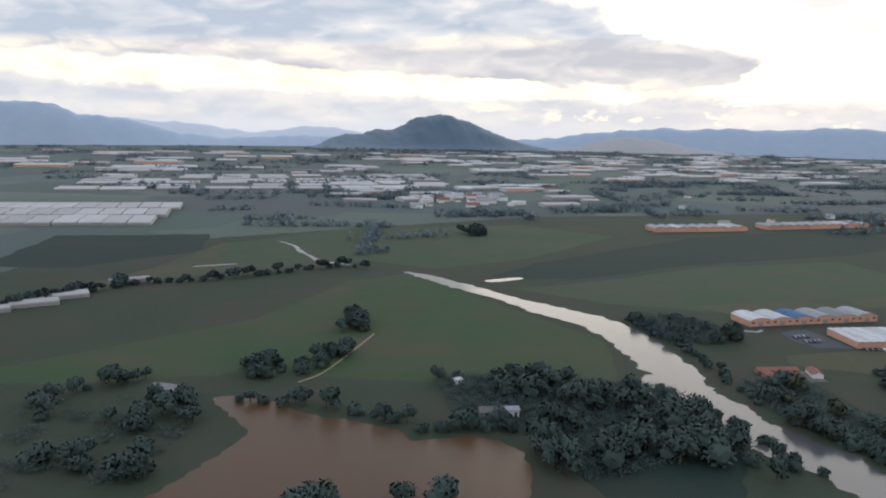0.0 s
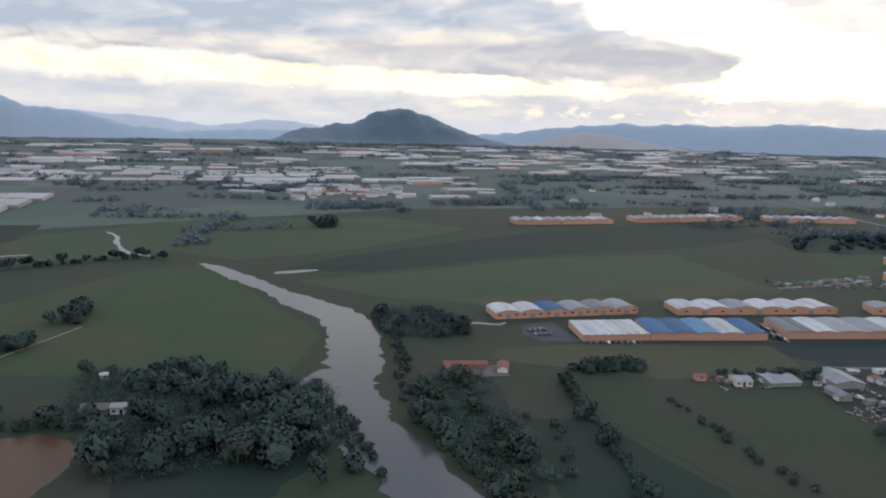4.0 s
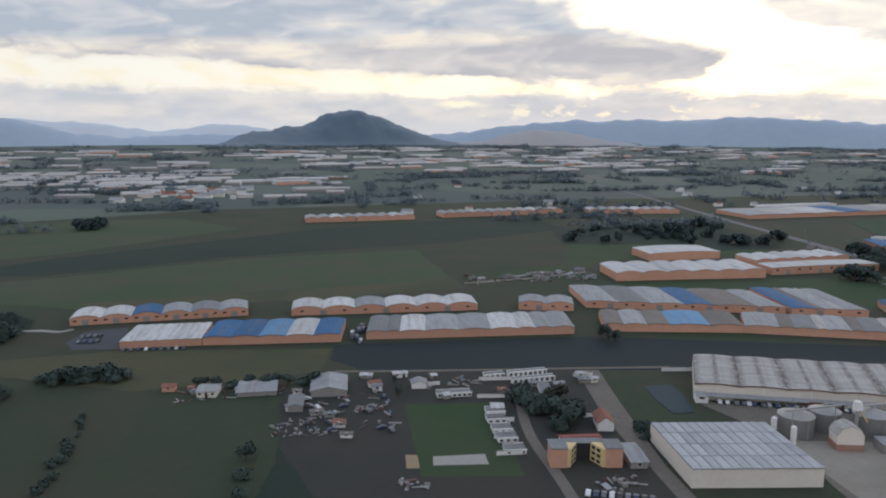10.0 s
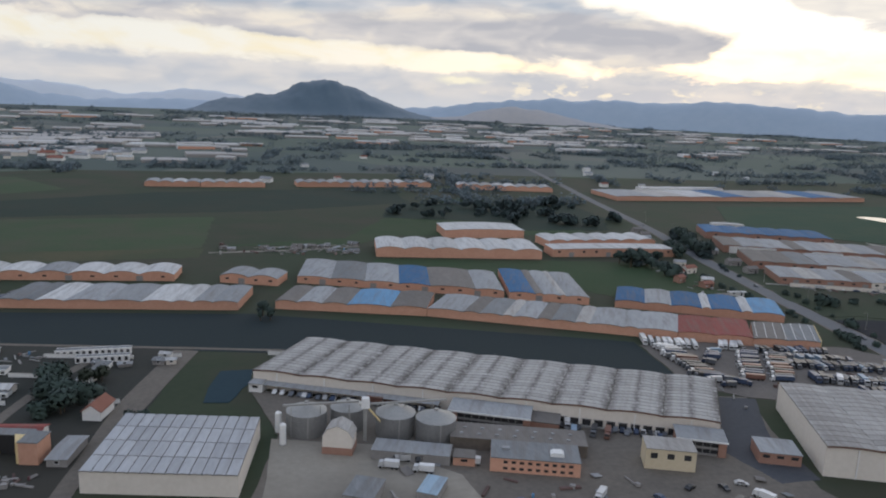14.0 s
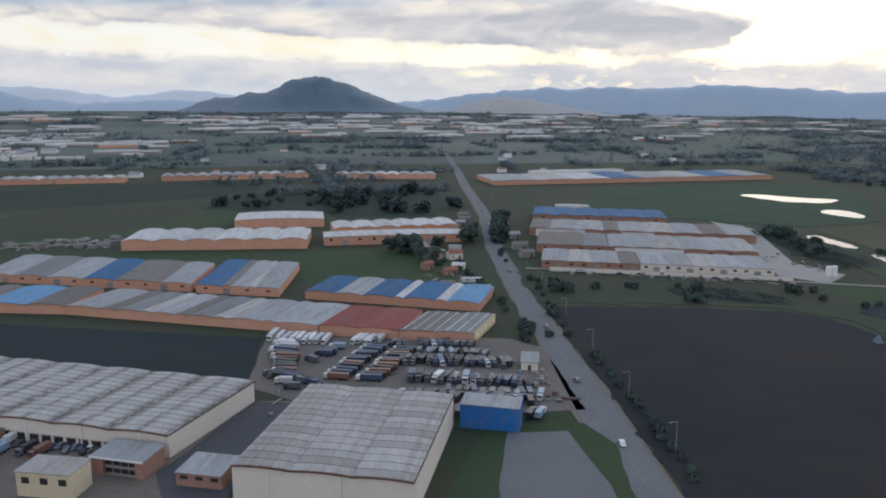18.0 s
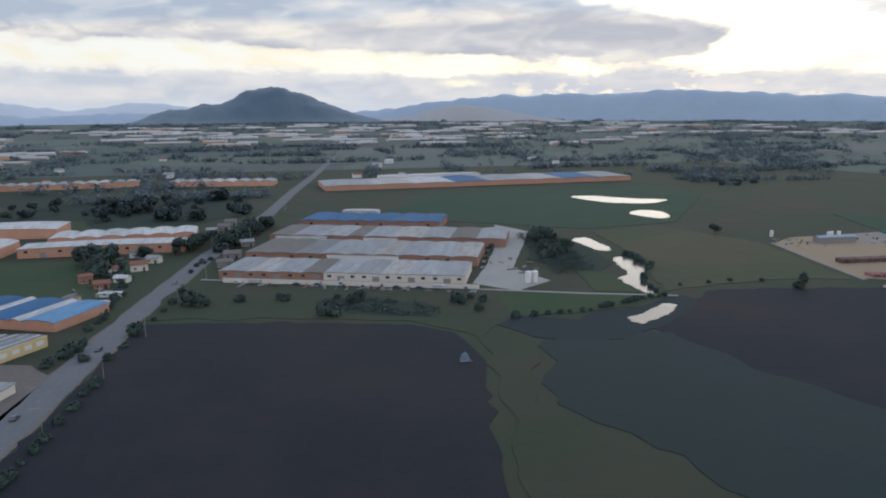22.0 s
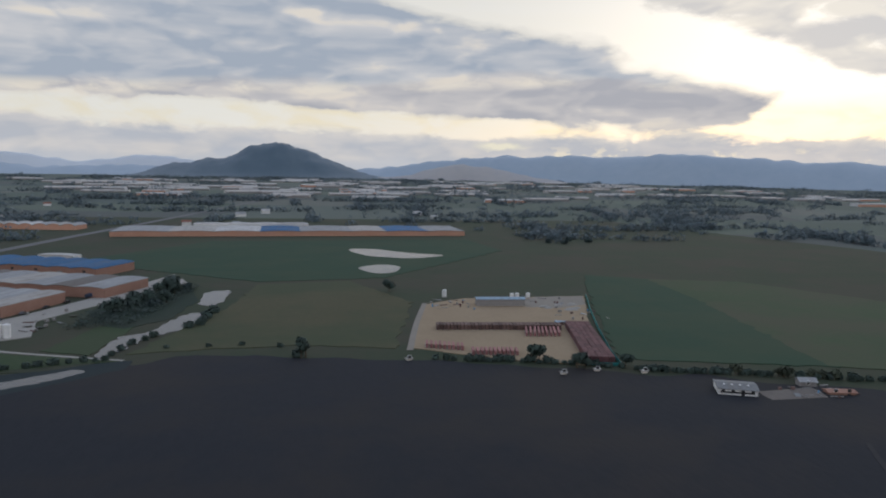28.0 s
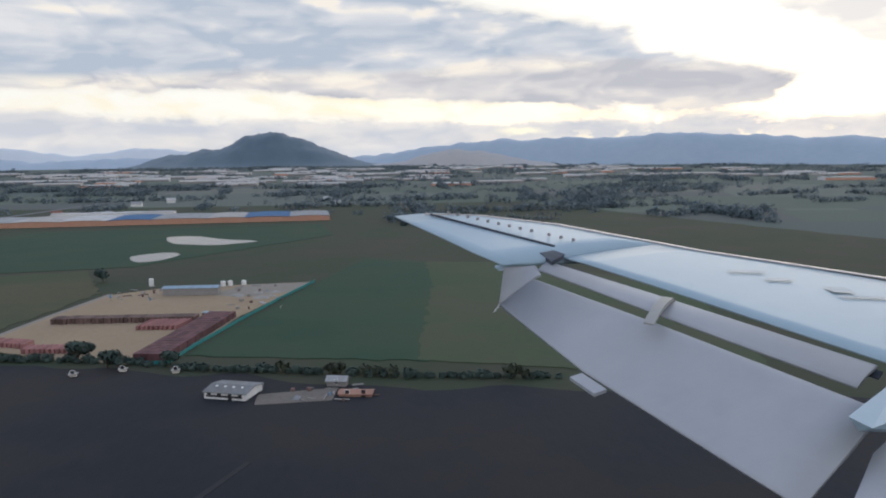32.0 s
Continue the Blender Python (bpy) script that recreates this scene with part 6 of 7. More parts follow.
def parapet_block(x, y, turn, wide, deep, high, label, name="classroom", windows=3):
    """A flat dark roof behind a white parapet."""
    b = thing(name, pose(x, y, 0, 0, 0, turn), label, "building", "school blocks")
    part("wall", Shape().box(0.1, wide - 0.1, 0.1, deep - 0.1, 0, high), M["white"], b)
    part("roof", Shape().box(0.1, wide - 0.1, 0.3, deep - 0.3, high, high + 0.12), M["r_grey"], b)
    part("parapet", Shape().box(0, wide, 0, 0.25, high - 0.3, high + 0.25), M["white"], b)
    part("parapet", Shape().box(0, wide, deep - 0.2, deep, high - 0.3, high + 0.2), M["white"], b)
    for k in range(windows):
        cx = wide * (k + 0.5) / windows
        part("window", Shape().box(cx - 0.5, cx + 0.5, 0.02, 0.12, 0.5, high - 0.35), M["dark"], b)


parapet_block(409.7, 229.3, -5, 13, 4.6, 1.6, "long low white classroom block with a flat dark roof", windows=7)
parapet_block(433, 245.6, 2, 8.5, 3.4, 1.6, "low white school annexe with a flat roof", windows=4)
parapet_block(442, 243.2, 2, 16.5, 2.8, 2.6, "white two-storey school block with a flat roof", windows=8)
parapet_block(441.5, 236.4, 2, 17.5, 3.0, 2.2, "white school block with a flat roof", windows=8)
parapet_block(446.6, 218.2, -12, 4.6, 16, 1.8, "pale school wing with a flat roof", windows=2)
for cx, cy in ((422.4, 208.6), (420.7, 202.2), (419.9, 193.6), (419.3, 186.6), (418.8, 177.6)):
    parapet_block(cx, cy, -6, 6.6, 5.2, 1.5, "classroom with a flat dark roof and white parapet")
house(459, 186.6, 76, 9, 5.2, 3.0, M["tile"], M["white"], "white house with a red tiled gable roof", windows=0, rise=1.8)
house(435.2, 172.4, -9, 12.2, 6, 4.4, M["r_red"], M["white"], "white school hall with a red sheet roof", windows=5, rise=0.7)
house(451.4, 160.4, -10, 5, 13, 2.2, M["r_pale"], M["greywall"], "low grey shed beside the school", windows=1, rise=0.4)
ob_ = thing("school_building", pose(428.8, 166.4, 0, 0, 0, -13), "orange school building with cream window bays round a court", "building")
for bx in (0, 16.2):
    block = part("end_block", Shape().box(bx, bx + 4.8, 0, 6.5, 0, 6.0), M["orange"], ob_)
    part("block_roof", Shape().box(bx - 0.2, bx + 5.0, -0.2, 6.7, 6.0, 6.25), M["r_grey"], block)
# dark material stands for the shade in the court between the bays
part("middle_block", Shape().box(4.8, 16.2, 5.5, 8.5, 0, 5.4), M["dark"], ob_, "court block coloured dark as a shaded recess")
part("court_roof", Shape().box(4.6, 16.4, 5.2, 9.0, 5.4, 5.6), M["r_grey"], ob_)
for side, lean in ((4.8, 1.0), (16.2, -1.0)):
    bay = part("window_bay", Shape().prism([(side, 0.4), (side + 0.9 * lean, 0.4), (side + 3.6 * lean, 5.4), (side, 5.4)], 0, 5.7, 2), M["yellow"], ob_, "cream splayed window bay")
    for k in range(3):
        for f in (0.22, 0.62):
            wx, wy = side + (0.9 + 2.7 * f) * lean, 0.4 + 5.0 * f
            part("window", Shape().prism([(wx + 0.05 * lean, wy - 0.02), (wx + 0.75 * lean, wy + 1.28), (wx + 0.60 * lean, wy + 1.36), (wx - 0.1 * lean, wy + 0.06)], 0.6 + 1.75 * k, 1.6 + 1.75 * k, 2), M["dark"], bay)
house(208, 290.5, -8, 19, 4.5, 2.0, M["tile"], M["brick"], "long low farmhouse with a red tiled roof", windows=5, name="farmhouse", rise=0.9)
house(234, 280.5, 72, 9, 4.6, 2.0, M["tile"], M["white"], "white farm wing with red tiles", windows=2, name="farmhouse", rise=1.0)
house(212, 281, 84, 9, 4.2, 1.8, M["tile"], M["brick"], "low brick outbuilding with red tiles", windows=2, name="farmhouse", rise=0.8)
house(69, 259, -5, 9, 4.5, 2.2, M["r_brown"], M["greywall"], "low dark wooden hut beside the lake", windows=2)
house(79, 258, -5, 5, 4.5, 2.8, M["r_pale"], M["white"], "small white cabin beside the lake", windows=2)
house(68, 296, 20, 3, 3, 2.2, M["r_white"], M["white"], "tiny white pump house in the grass", windows=1)
farm_roof = house(1153.3, 183.5, -22, 11, 9, 1.9, M["r_grey"], M["white"], "white farm shed with a dark roof and skylights", windows=4, name="farm_shed", rise=0.7)
for i in range(4):
    part("skylight", Shape().prism([(2.6, 2.12 + 0.155 * 2.6), (3.2, 2.12 + 0.155 * 3.2), (3.2, 2.2 + 0.155 * 3.2), (2.6, 2.2 + 0.155 * 2.6)], 1.6 + 2.3 * i, 2.2 + 2.3 * i, 0), M["white"], farm_roof)
# strip on the closed wall, dark for the shade inside an opening
part("open_front", Shape().box(0.6, 10.2, -0.12, -0.02, 0.75, 1.25), M["dark"], farm_roof, "dark strip drawing the shade of an open front")
house(1186, 178.5, -12, 8, 3.5, 0.9, M["brick"], M["brick"], "low ruined brick shed with patched roof", windows=2, name="farm_shed", rise=0.4)
house(1183, 187.5, -14, 5, 3.4, 1.7, M["r_pale"], M["greywall"], "small grey farm storage hut", windows=1, name="farm_shed")
for hx, hy in ((1114.2, 209), (1126.4, 211.4), (1068, 231.8), (1141.2, 207.6)):
    house(hx, hy, TRND.uniform(-20, 20), 1.7, 1.2, 0.9, M["r_dirty"], M["cream"], "tiny cream hut at the edge of ploughed soil", windows=1, rise=0.2)
house(1114.5, 327, -5, 23, 6, 3.4, M["paleblue"], M["greywall"], "open shed with a pale blue roof in the yard", windows=0, name="yard_shed", rise=0.6)
heap = thing("covered_heap", pose(870, 189, 0), "tall heap under a blue-grey tarpaulin in the field", "heap")
part("tarpaulin", Shape().add([(1.9 * math.cos(0.785 * k) * (1 + 0.15 * math.sin(3 * k)), 1.5 * math.sin(0.785 * k), 0) for k in range(8)] + [(1.1 * math.cos(0.785 * k), 0.8 * math.sin(0.785 * k), 1.7 + 0.2 * math.sin(2 * k)) for k in range(8)] + [(0.1, 0, 2.9)],
     [(k, (k + 1) % 8, 8 + (k + 1) % 8, 8 + k) for k in range(8)] + [(8 + k, 8 + (k + 1) % 8, 16) for k in range(8)]), M["tarp"], heap)
part("timber_foot", Shape().box(-2.2, 2.0, -1.7, -1.5, -0.05, 0.35), M["greywall"], heap)
house(741, 281, -12, 9, 5, 3.2, M["r_white"], M["white"], "white two-storey roadside house with a pale roof", windows=3, rise=0.5)
house(731, 294, -8, 6, 4, 2.6, M["r_brown"], M["yellow"], "small tan roadside hut", windows=2, rise=0.3)
house(743, 303, -6, 9, 2.5, 1.8, M["r_white"], M["white"], "long low white roadside hut", windows=2, rise=0.3)
for i, (hx, hy) in enumerate(((738, 318), (744, 330), (737, 345), (748, 352), (752, 372), (742, 388), (730, 330))):
    house(hx, hy, TRND.uniform(-30, 30), TRND.uniform(5, 9), TRND.uniform(4, 6), TRND.uniform(2.3, 3.6), TRND.choice((M["tile"], M["r_pale"], M["r_white"], M["r_brown"])), TRND.choice((M["white"], M["cream"], M["brick"])), "small roadside house with a low roof", windows=2)
for hx, hy in ((782, 470), (786, 488), (776, 455), (788, 350), (790, 372), (798, 405)):
    house(hx, hy, TRND.uniform(-20, 20), TRND.uniform(6, 9), 5, 3, TRND.choice((M["r_brown"], M["r_pale"])), M["greywall"], "grey roadside house with pale roof", windows=2)
for i in range(16):
    hx, hy = TRND.uniform(478, 560), TRND.uniform(418, 446)
    house(hx, hy, TRND.uniform(-40, 40), TRND.uniform(3, 7), TRND.uniform(3, 4), 1.4, TRND.choice((M["r_pale"], M["r_grey"], M["r_brown"])), M["greywall"], "small grey shack among building rubble", windows=1)


# ---- vehicles ----
def wheel_set(v, xs, y, r):
    for x in xs:
        for s in (-y, y):
            w = Shape()
            ring = [(x + r * math.cos(6.283 * i / 10), r + r * math.sin(6.283 * i / 10)) for i in range(10)]
            w.prism(ring, s - 0.13, s + 0.13)
            part("wheel", w, M["rubber"], v)


def truck_kind(seed, paint_a, paint_b, long, label):
    v = thing("truck", pose(0, 0, -600 - seed * 10), label, "truck", "parked trucks")
    part("cab", Shape().prism([(0, 0.5), (0, 1.6), (0.35, 2.6), (1.9, 2.7), (1.9, 0.5)], -1.1, 1.1), paint_a, v)
    part("windscreen", Shape().prism([(0.02, 1.65), (0.33, 2.45), (0.26, 2.5), (-0.06, 1.68)], -0.95, 0.95), M["dark"], v)
    part("chassis", Shape().box(1.9, 2.2 + long, -0.5, 0.5, 0.55, 0.9), M["rubber"], v)
    part("cargo_body", Shape().box(2.2, 2.2 + long, -1.2, 1.2, 0.9, 3.1, 0.03), paint_b, v)
    wheel_set(v, (0.9, 1.2 + long * 0.75, 2.0 + long * 0.9), 1.0, 0.5)
    return v


def car_kind(seed, paint_a, label):
    v = thing("car", pose(0, 0, -700 - seed * 10), label, "car", "parked cars")
    part("body", Shape().prism([(0, 0.35), (0, 0.8), (1.0, 0.95), (1.7, 1.42), (3.2, 1.42), (3.9, 0.98), (4.2, 0.9), (4.25, 0.35)], -0.85, 0.85), paint_a, v)
    part("glass", Shape().prism([(1.12, 0.98), (1.72, 1.36), (3.18, 1.36), (3.75, 1.0)], -0.87, 0.87), M["dark"], v)
    wheel_set(v, (0.85, 3.35), 0.78, 0.32)
    return v


TRUCKS = [truck_kind(i, a, b, l, t) for i, (a, b, l, t) in enumerate((
    (PAINTS[0], PAINTS[0], 5.5, "white box truck parked in a muddy yard"), (PAINTS[1], PAINTS[1], 6.5, "navy blue truck parked in a muddy yard"),
    (PAINTS[2], PAINTS[3], 6.0, "grey truck with a dark body in the yard"), (PAINTS[4], PAINTS[4], 6.5, "rust-red truck parked in the yard"),
    (PAINTS[1], PAINTS[2], 5.0, "blue truck with a grey body"), (PAINTS[0], PAINTS[5], 6.0, "white truck with a pale blue body"),
    (PAINTS[0], PAINTS[0], 9.5, "long white trailer truck in a row"), (PAINTS[0], PAINTS[1], 9.5, "long truck with a navy trailer in a row"),
    (PAINTS[2], PAINTS[3], 9.5, "long truck with a dark grey trailer in a row"), (PAINTS[0], PAINTS[4], 9.5, "long truck with a rust-red trailer in a row")))]
CARS = [car_kind(i, PAINTS[k], t) for i, (k, t) in enumerate(((0, "white car parked in a row"), (2, "grey car parked in a row"), (3, "dark car parked in a row"), (1, "navy car parked in a row")))]
USED = set()
VR = random.Random(21)


def park(kinds, x, y, turn, z=0.1):
    src = VR.choice(kinds)
    m = pose(x, y, z, 0, 0, turn) @ Matrix.Scale(0.84 if src in TRUCKS else 0.9, 4)
    if src.name not in USED:
        USED.add(src.name)
        src.matrix_world = m
        return src
    return copy_thing(src, m)


YZ = 0.165
WHITE, DARK = [TRUCKS[6]], [TRUCKS[k] for k in (7, 7, 7, 8, 8, 9)]
SMALL = [TRUCKS[k] for k in (0, 1, 1, 1, 2, 2, 2, 2, 4, 4, 5)]
for kinds, px, py, n, heading, dx, dy, wild in (
        (WHITE, 654.5, 230, 9, 70, 2.3, -0.85, 4), (WHITE, 656, 227.5, 3, -20, 0.5, -2.3, 3), (WHITE, 683, 222, 5, 58, 2.0, -0.5, 4),
        (DARK, 655, 220, 11, -22, 0.1, -2.5, 7), (DARK, 671, 192, 11, -18, 1.5, 2.45, 6), (DARK, 681, 188, 11, -18, 1.5, 2.45, 6),
        (SMALL, 697, 183, 16, 62, 2.25, -0.8, 14), (SMALL, 699, 190, 16, 245, 2.25, -0.8, 14), (SMALL, 694, 176, 17, 245, 2.3, -0.8, 14), (SMALL, 706, 169, 12, 70, 2.3, -0.7, 16),
        (SMALL, 653, 198, 6, -20, 1.2, -2.3, 14), (SMALL, 662, 196, 7, 150, 1.4, -1.9, 18), (SMALL, 667, 210, 6, -30, 1.5, 1.9, 20), (SMALL, 707, 161.5, 10, 250, 2.5, -0.8, 20),
        (SMALL, 698, 198, 14, 80, 2.35, -0.7, 16), (SMALL, 699, 206, 15, 260, 2.3, -0.7, 18), (SMALL, 691, 217, 14, 70, 2.4, -0.6, 20), (SMALL, 701, 213, 12, 255, 2.4, -0.8, 22)):
    for i in range(n):
        if wild > 10 and VR.random() < 0.14:
            continue
        park(kinds, px + dx * i + VR.uniform(-0.4, 0.4), py + dy * i + VR.uniform(-0.7, 0.7) * (wild > 3), heading + VR.uniform(-wild, wild), YZ)
yo = thing("yard_office", turned((733.8, 187), (739.2, 185))[0], "low office with a flat pale roof in the truck yard", "building")
part("wall", Shape().box(0, 5.4, 0, 10, 0, 2.8), M["cream"], yo)
part("roof", Shape().box(-0.3, 5.7, -0.3, 10.3, 2.8, 3.05), M["r_pale"], yo)
part("door", Shape().box(2.2, 3.2, -0.06, 0.05, 0, 2.0), M["dark"], yo)
for i in range(26):
    park(CARS, 512 + 4.3 * i + VR.uniform(-0.3, 0.3), 197 - 1.95 * i + VR.uniform(-0.4, 0.4), 66 + VR.uniform(-4, 4), YZ)
for x, y, t, k in ((533.6, 189.6, -25, 3), (540.4, 187.2, -25, 3), (590.6, 160.6, 68, 0), (590, 154.6, 66, 5), (596, 154.6, 60, 2), (599.4, 152.6, 60, 3), (594.6, 164, 66, 1), (537, 149.4, 0, 0), (542.4, 148.2, 4, 2)):
    park([TRUCKS[k]], x, y, t, YZ)
for i in range(8):
    park(CARS, 604 + 1.9 * i, 156.6 - 0.75 * i, 66 + VR.uniform(-4, 4), YZ)
for i in range(12):
    park(CARS + TRUCKS[:1], VR.uniform(560, 630), 0.0 + VR.uniform(108, 126), VR.uniform(0, 360), YZ)
for i in range(8):
    park(CARS, 266 + 2.6 * (i % 4) + VR.uniform(-0.2, 0.2), 333 + 9 * (i // 4) + VR.uniform(-0.6, 0.6), 84 + VR.uniform(-5, 5), 0.2)
for x, y, t in ((757, 226, 80), (748, 176, 262), (771, 318, 80), (790, 420, 260), (799, 455, 80), (742, 130, 80), (812, 520, 80)):
    park(CARS[:2], x, y, t, 0.21)
for i in range(14):
    park(CARS, VR.uniform(360, 392), VR.uniform(204, 244), VR.uniform(0, 360), 0.12)
for i in range(9):
    park(CARS, 432 + 1.9 * i, 148 - 0.9 * i, 60, 0.02)
for i in range(6):
    park(CARS + TRUCKS[:2], 912 + 5 * i + VR.uniform(-1, 1), 312 + 13 * i, VR.uniform(40, 80), 0.2)


# ---- crate yard ----
def crate_mesh(mat, wide, long, high):
    edge = [(0.0, 0)]
    for k in range(3):
        edge += [(0.0, high * (k + 1) / 3 - 0.1), (0.06, high * (k + 1) / 3 - 0.07), (0.06, high * (k + 1) / 3 - 0.02)] + ([(0.0, high * (k + 1) / 3)] if k < 2 else [])
    return Shape().prism(edge + [(long - a, z) for a, z in edge[::-1]], 0.03, wide - 0.03).mesh("crate_block", mat)


CRATES = {"redbox": (crate_mesh(M["redbox"], 1.9, 3.0, 2.2), "tall block of stacked maroon crates"), "pinkbox": (crate_mesh(M["pinkbox"], 0.95, 6.2, 1.5), "long row of stacked faded red crates"),
          "r_brown": (crate_mesh(M["brownbox"], 1.2, 5.6, 2.0), "long row of stacked brown crates"), "longpink": (crate_mesh(M["pinkbox"], 0.85, 13.0, 1.5), "very long row of stacked faded red crates")}
PALLET = {k: Shape().box(0, l, 0, w, 0, 0.12).mesh("pallet", M["concrete"]) for k, w, l in (("redbox", 1.9, 3.0), ("pinkbox", 1.15, 6.4), ("r_brown", 1.25, 5.7), ("longpink", 1.0, 13.2))}


def crate_stack(x, y, turn, key, z=0.22):
    c = thing("crate_stack", pose(x, y, z, 0, 0, turn), CRATES[key][1] + " on the earth yard", "crate_block", "crate stacks in the yard")
    shared("crate_block", CRATES[key][0], c, pose(0, 0, 0.12))
    shared("pallet", PALLET[key], c, Matrix())


def crate_row(p, q, n, turn, key):
    for i in range(n):
        k = i / (n - 1)
        crate_stack(p[0] + (q[0] - p[0]) * k + TRND.uniform(-0.06, 0.06), p[1] + (q[1] - p[1]) * k + TRND.uniform(-0.25, 0.25), turn + TRND.uniform(-1, 1), key)


crate_row((1087.5, 277.6), (1136.8, 272.2), 36, 84, "r_brown")
crate_row((1119.5, 262.0), (1132.2, 260.6), 9, 74, "longpink")
crate_row((1078, 248.5), (1090, 243.2), 9, 80, "pinkbox")
crate_row((1092.5, 236.4), (1107.5, 234.2), 11, 80, "pinkbox")
for k in range(19):
    for i in range(5):
        crate_stack(1129.4 + 0.224 * 3.12 * k + 1.96 * 0.975 * i + TRND.uniform(-0.1, 0.1), 221.5 + 0.975 * 3.12 * k - 1.96 * 0.224 * i, 77 + TRND.uniform(-1, 1), "redbox")
cover = thing("covered_pallets", pose(1137.5, 282, 0.2, 0, 0, -10), "pale blue sheets over stacked pallets", "pallets")
part("stack", Shape().box(0, 5.6, 0, 2.6, 0, 1.2), M["brownbox"], cover)
for k in range(3):
    part("sheet", Shape().prism([(0.1 + 1.85 * k, 1.2), (0.1 + 1.85 * k, 1.32), (0.95 + 1.85 * k, 1.5), (1.8 + 1.85 * k, 1.32), (1.8 + 1.85 * k, 1.2)], -0.1, 2.7), M["paleblue"], cover)
fence = thing("teal_fence", pose(0, 0, 0), "teal netting fence on posts round the yard", "fence")
fpts = [(1178, 350), (1165, 312), (1152, 270), (1142, 235), (1138, 217), (1126.5, 219.5)]
for (ax, ay), (bx, by) in zip(fpts, fpts[1:]):
    n = int(math.hypot(bx - ax, by - ay) / 6)
    d = Vector((bx - ax, by - ay)).normalized()
    s = Vector((-d.y, d.x)) * 0.08
    for i in range(n):
        a = Vector((ax, ay)).lerp(Vector((bx, by)), i / n)
        b = Vector((ax, ay)).lerp(Vector((bx, by)), (i + 1) / n)
        part("panel", Shape().prism([(a + s)[:], (b + s)[:], (b - s)[:], (a - s)[:]], 0.1, 1.2, 2), M["teal"], fence)
        part("post", Shape().tube(a.x, a.y, -0.2, 1.7, 0.08, 0.08, 6), M["steel"], fence)
for x, y, k in ((1104, 354, 3.4), (1137, 346, 2.4), (1140, 347, 2.4), (1146, 348, 2.2)):
    wt = thing("water_tank", pose(x, y, 0.2), "white water tank standing in the yard", "tank", "yard tanks")
    part("shell", Shape().tube(0, 0, 0.2, k, 1.1, 1.1, 12), M["white"], wt)
    part("lid", Shape().tube(0, 0, k, k + 0.3, 1.1, 0.4, 12), M["white"], wt)
    part("base", Shape().box(-1.2, 1.2, -1.2, 1.2, -0.2, 0.2), M["concrete"], wt)
pile = random.Random(8)
for i in range(7):
    s, k = Shape(), pile.uniform(2, 4)
    n = 9
    ring = [(k * pile.uniform(0.8, 1.2) * math.cos(6.283 * j / n), 0.6 * k * pile.uniform(0.8, 1.2) * math.sin(6.283 * j / n)) for j in range(n)]
    s.add([(a, b, 0) for a, b in ring] + [(a * 0.5, b * 0.5, k * 0.28) for a, b in ring] + [(0, 0, k * 0.36)], [(j, (j + 1) % n, n + (j + 1) % n, n + j) for j in range(n)] + [(n + j, n + (j + 1) % n, 2 * n) for j in range(n)])
    ob = new("earth_mound", s.mesh("earth_mound", M["concrete"], True))
    ob.matrix_world = pose(1150 + pile.uniform(-6, 12), 318 + pile.uniform(-10, 14), 0.15)
    tagged(ob, "pale mound of dumped earth in the yard", "mound", "mounds in the yard")

# ---- greenhouses of the far plain ----
FG = [Shape().prism([(0, 0), (0, 0.8), (0.25, 1.05), (0.5, 0.85), (0.75, 1.05), (1, 0.8), (1, 0)], 0, 1, 0).mesh("film_roof", M["plastic"]), Shape().box(0, 1, 0, 1, 0, 1, 0.02).mesh("film_roof", M["r_white"])]
FW = Shape().box(-0.004, 1.004, -0.01, 0.0, 0, 0.55).mesh("front_wall", M["greywall"])
FO = Shape().box(-0.004, 1.004, -0.01, 0.0, 0, 0.7).mesh("front_wall", M["orange"])
GR = random.Random(31)


def greenhouse(x, y, turn, long, deep, high, k=0, wall=None, label="distant white plastic greenhouse"):
    g = thing("greenhouse", pose(x, y, 0, 0, 0, turn), label, "greenhouse", "greenhouses of the plain")
    m = Matrix.Diagonal((long, deep, high, 1))
    shared("film_roof", FG[k], g, m)
    shared("front_wall", wall or FW, g, m)


for x, y, l, d in ((-160, 458, 26, 10), (-152, 476, 30, 12), (-172, 446, 16, 8), (-120, 522, 26, 6)):
    greenhouse(x, y, 20, l, d, 3.5, 0, label="low plastic greenhouse beside a hedge")
for i in range(9):
    for j in range(3):
        greenhouse(-370 + 25 * i + 4 * j, 830 + 74 * j + GR.uniform(-3, 3), 4, 23.5, 66, 5, 0, label="large plastic greenhouse in a block")
for ix in range(9):
    for iy in range(6):
        if GR.random() < 0.28:
            continue
        x = -370 + 76 * ix + GR.uniform(-6, 6)
        greenhouse(x, 1300 + 66 * iy + 0.12 * x + GR.uniform(-5, 5), 5 + GR.uniform(-2, 2), GR.uniform(56, 74), GR.uniform(44, 60), GR.uniform(3.6, 4.6), 0, label="wide plastic greenhouse in a dense block")
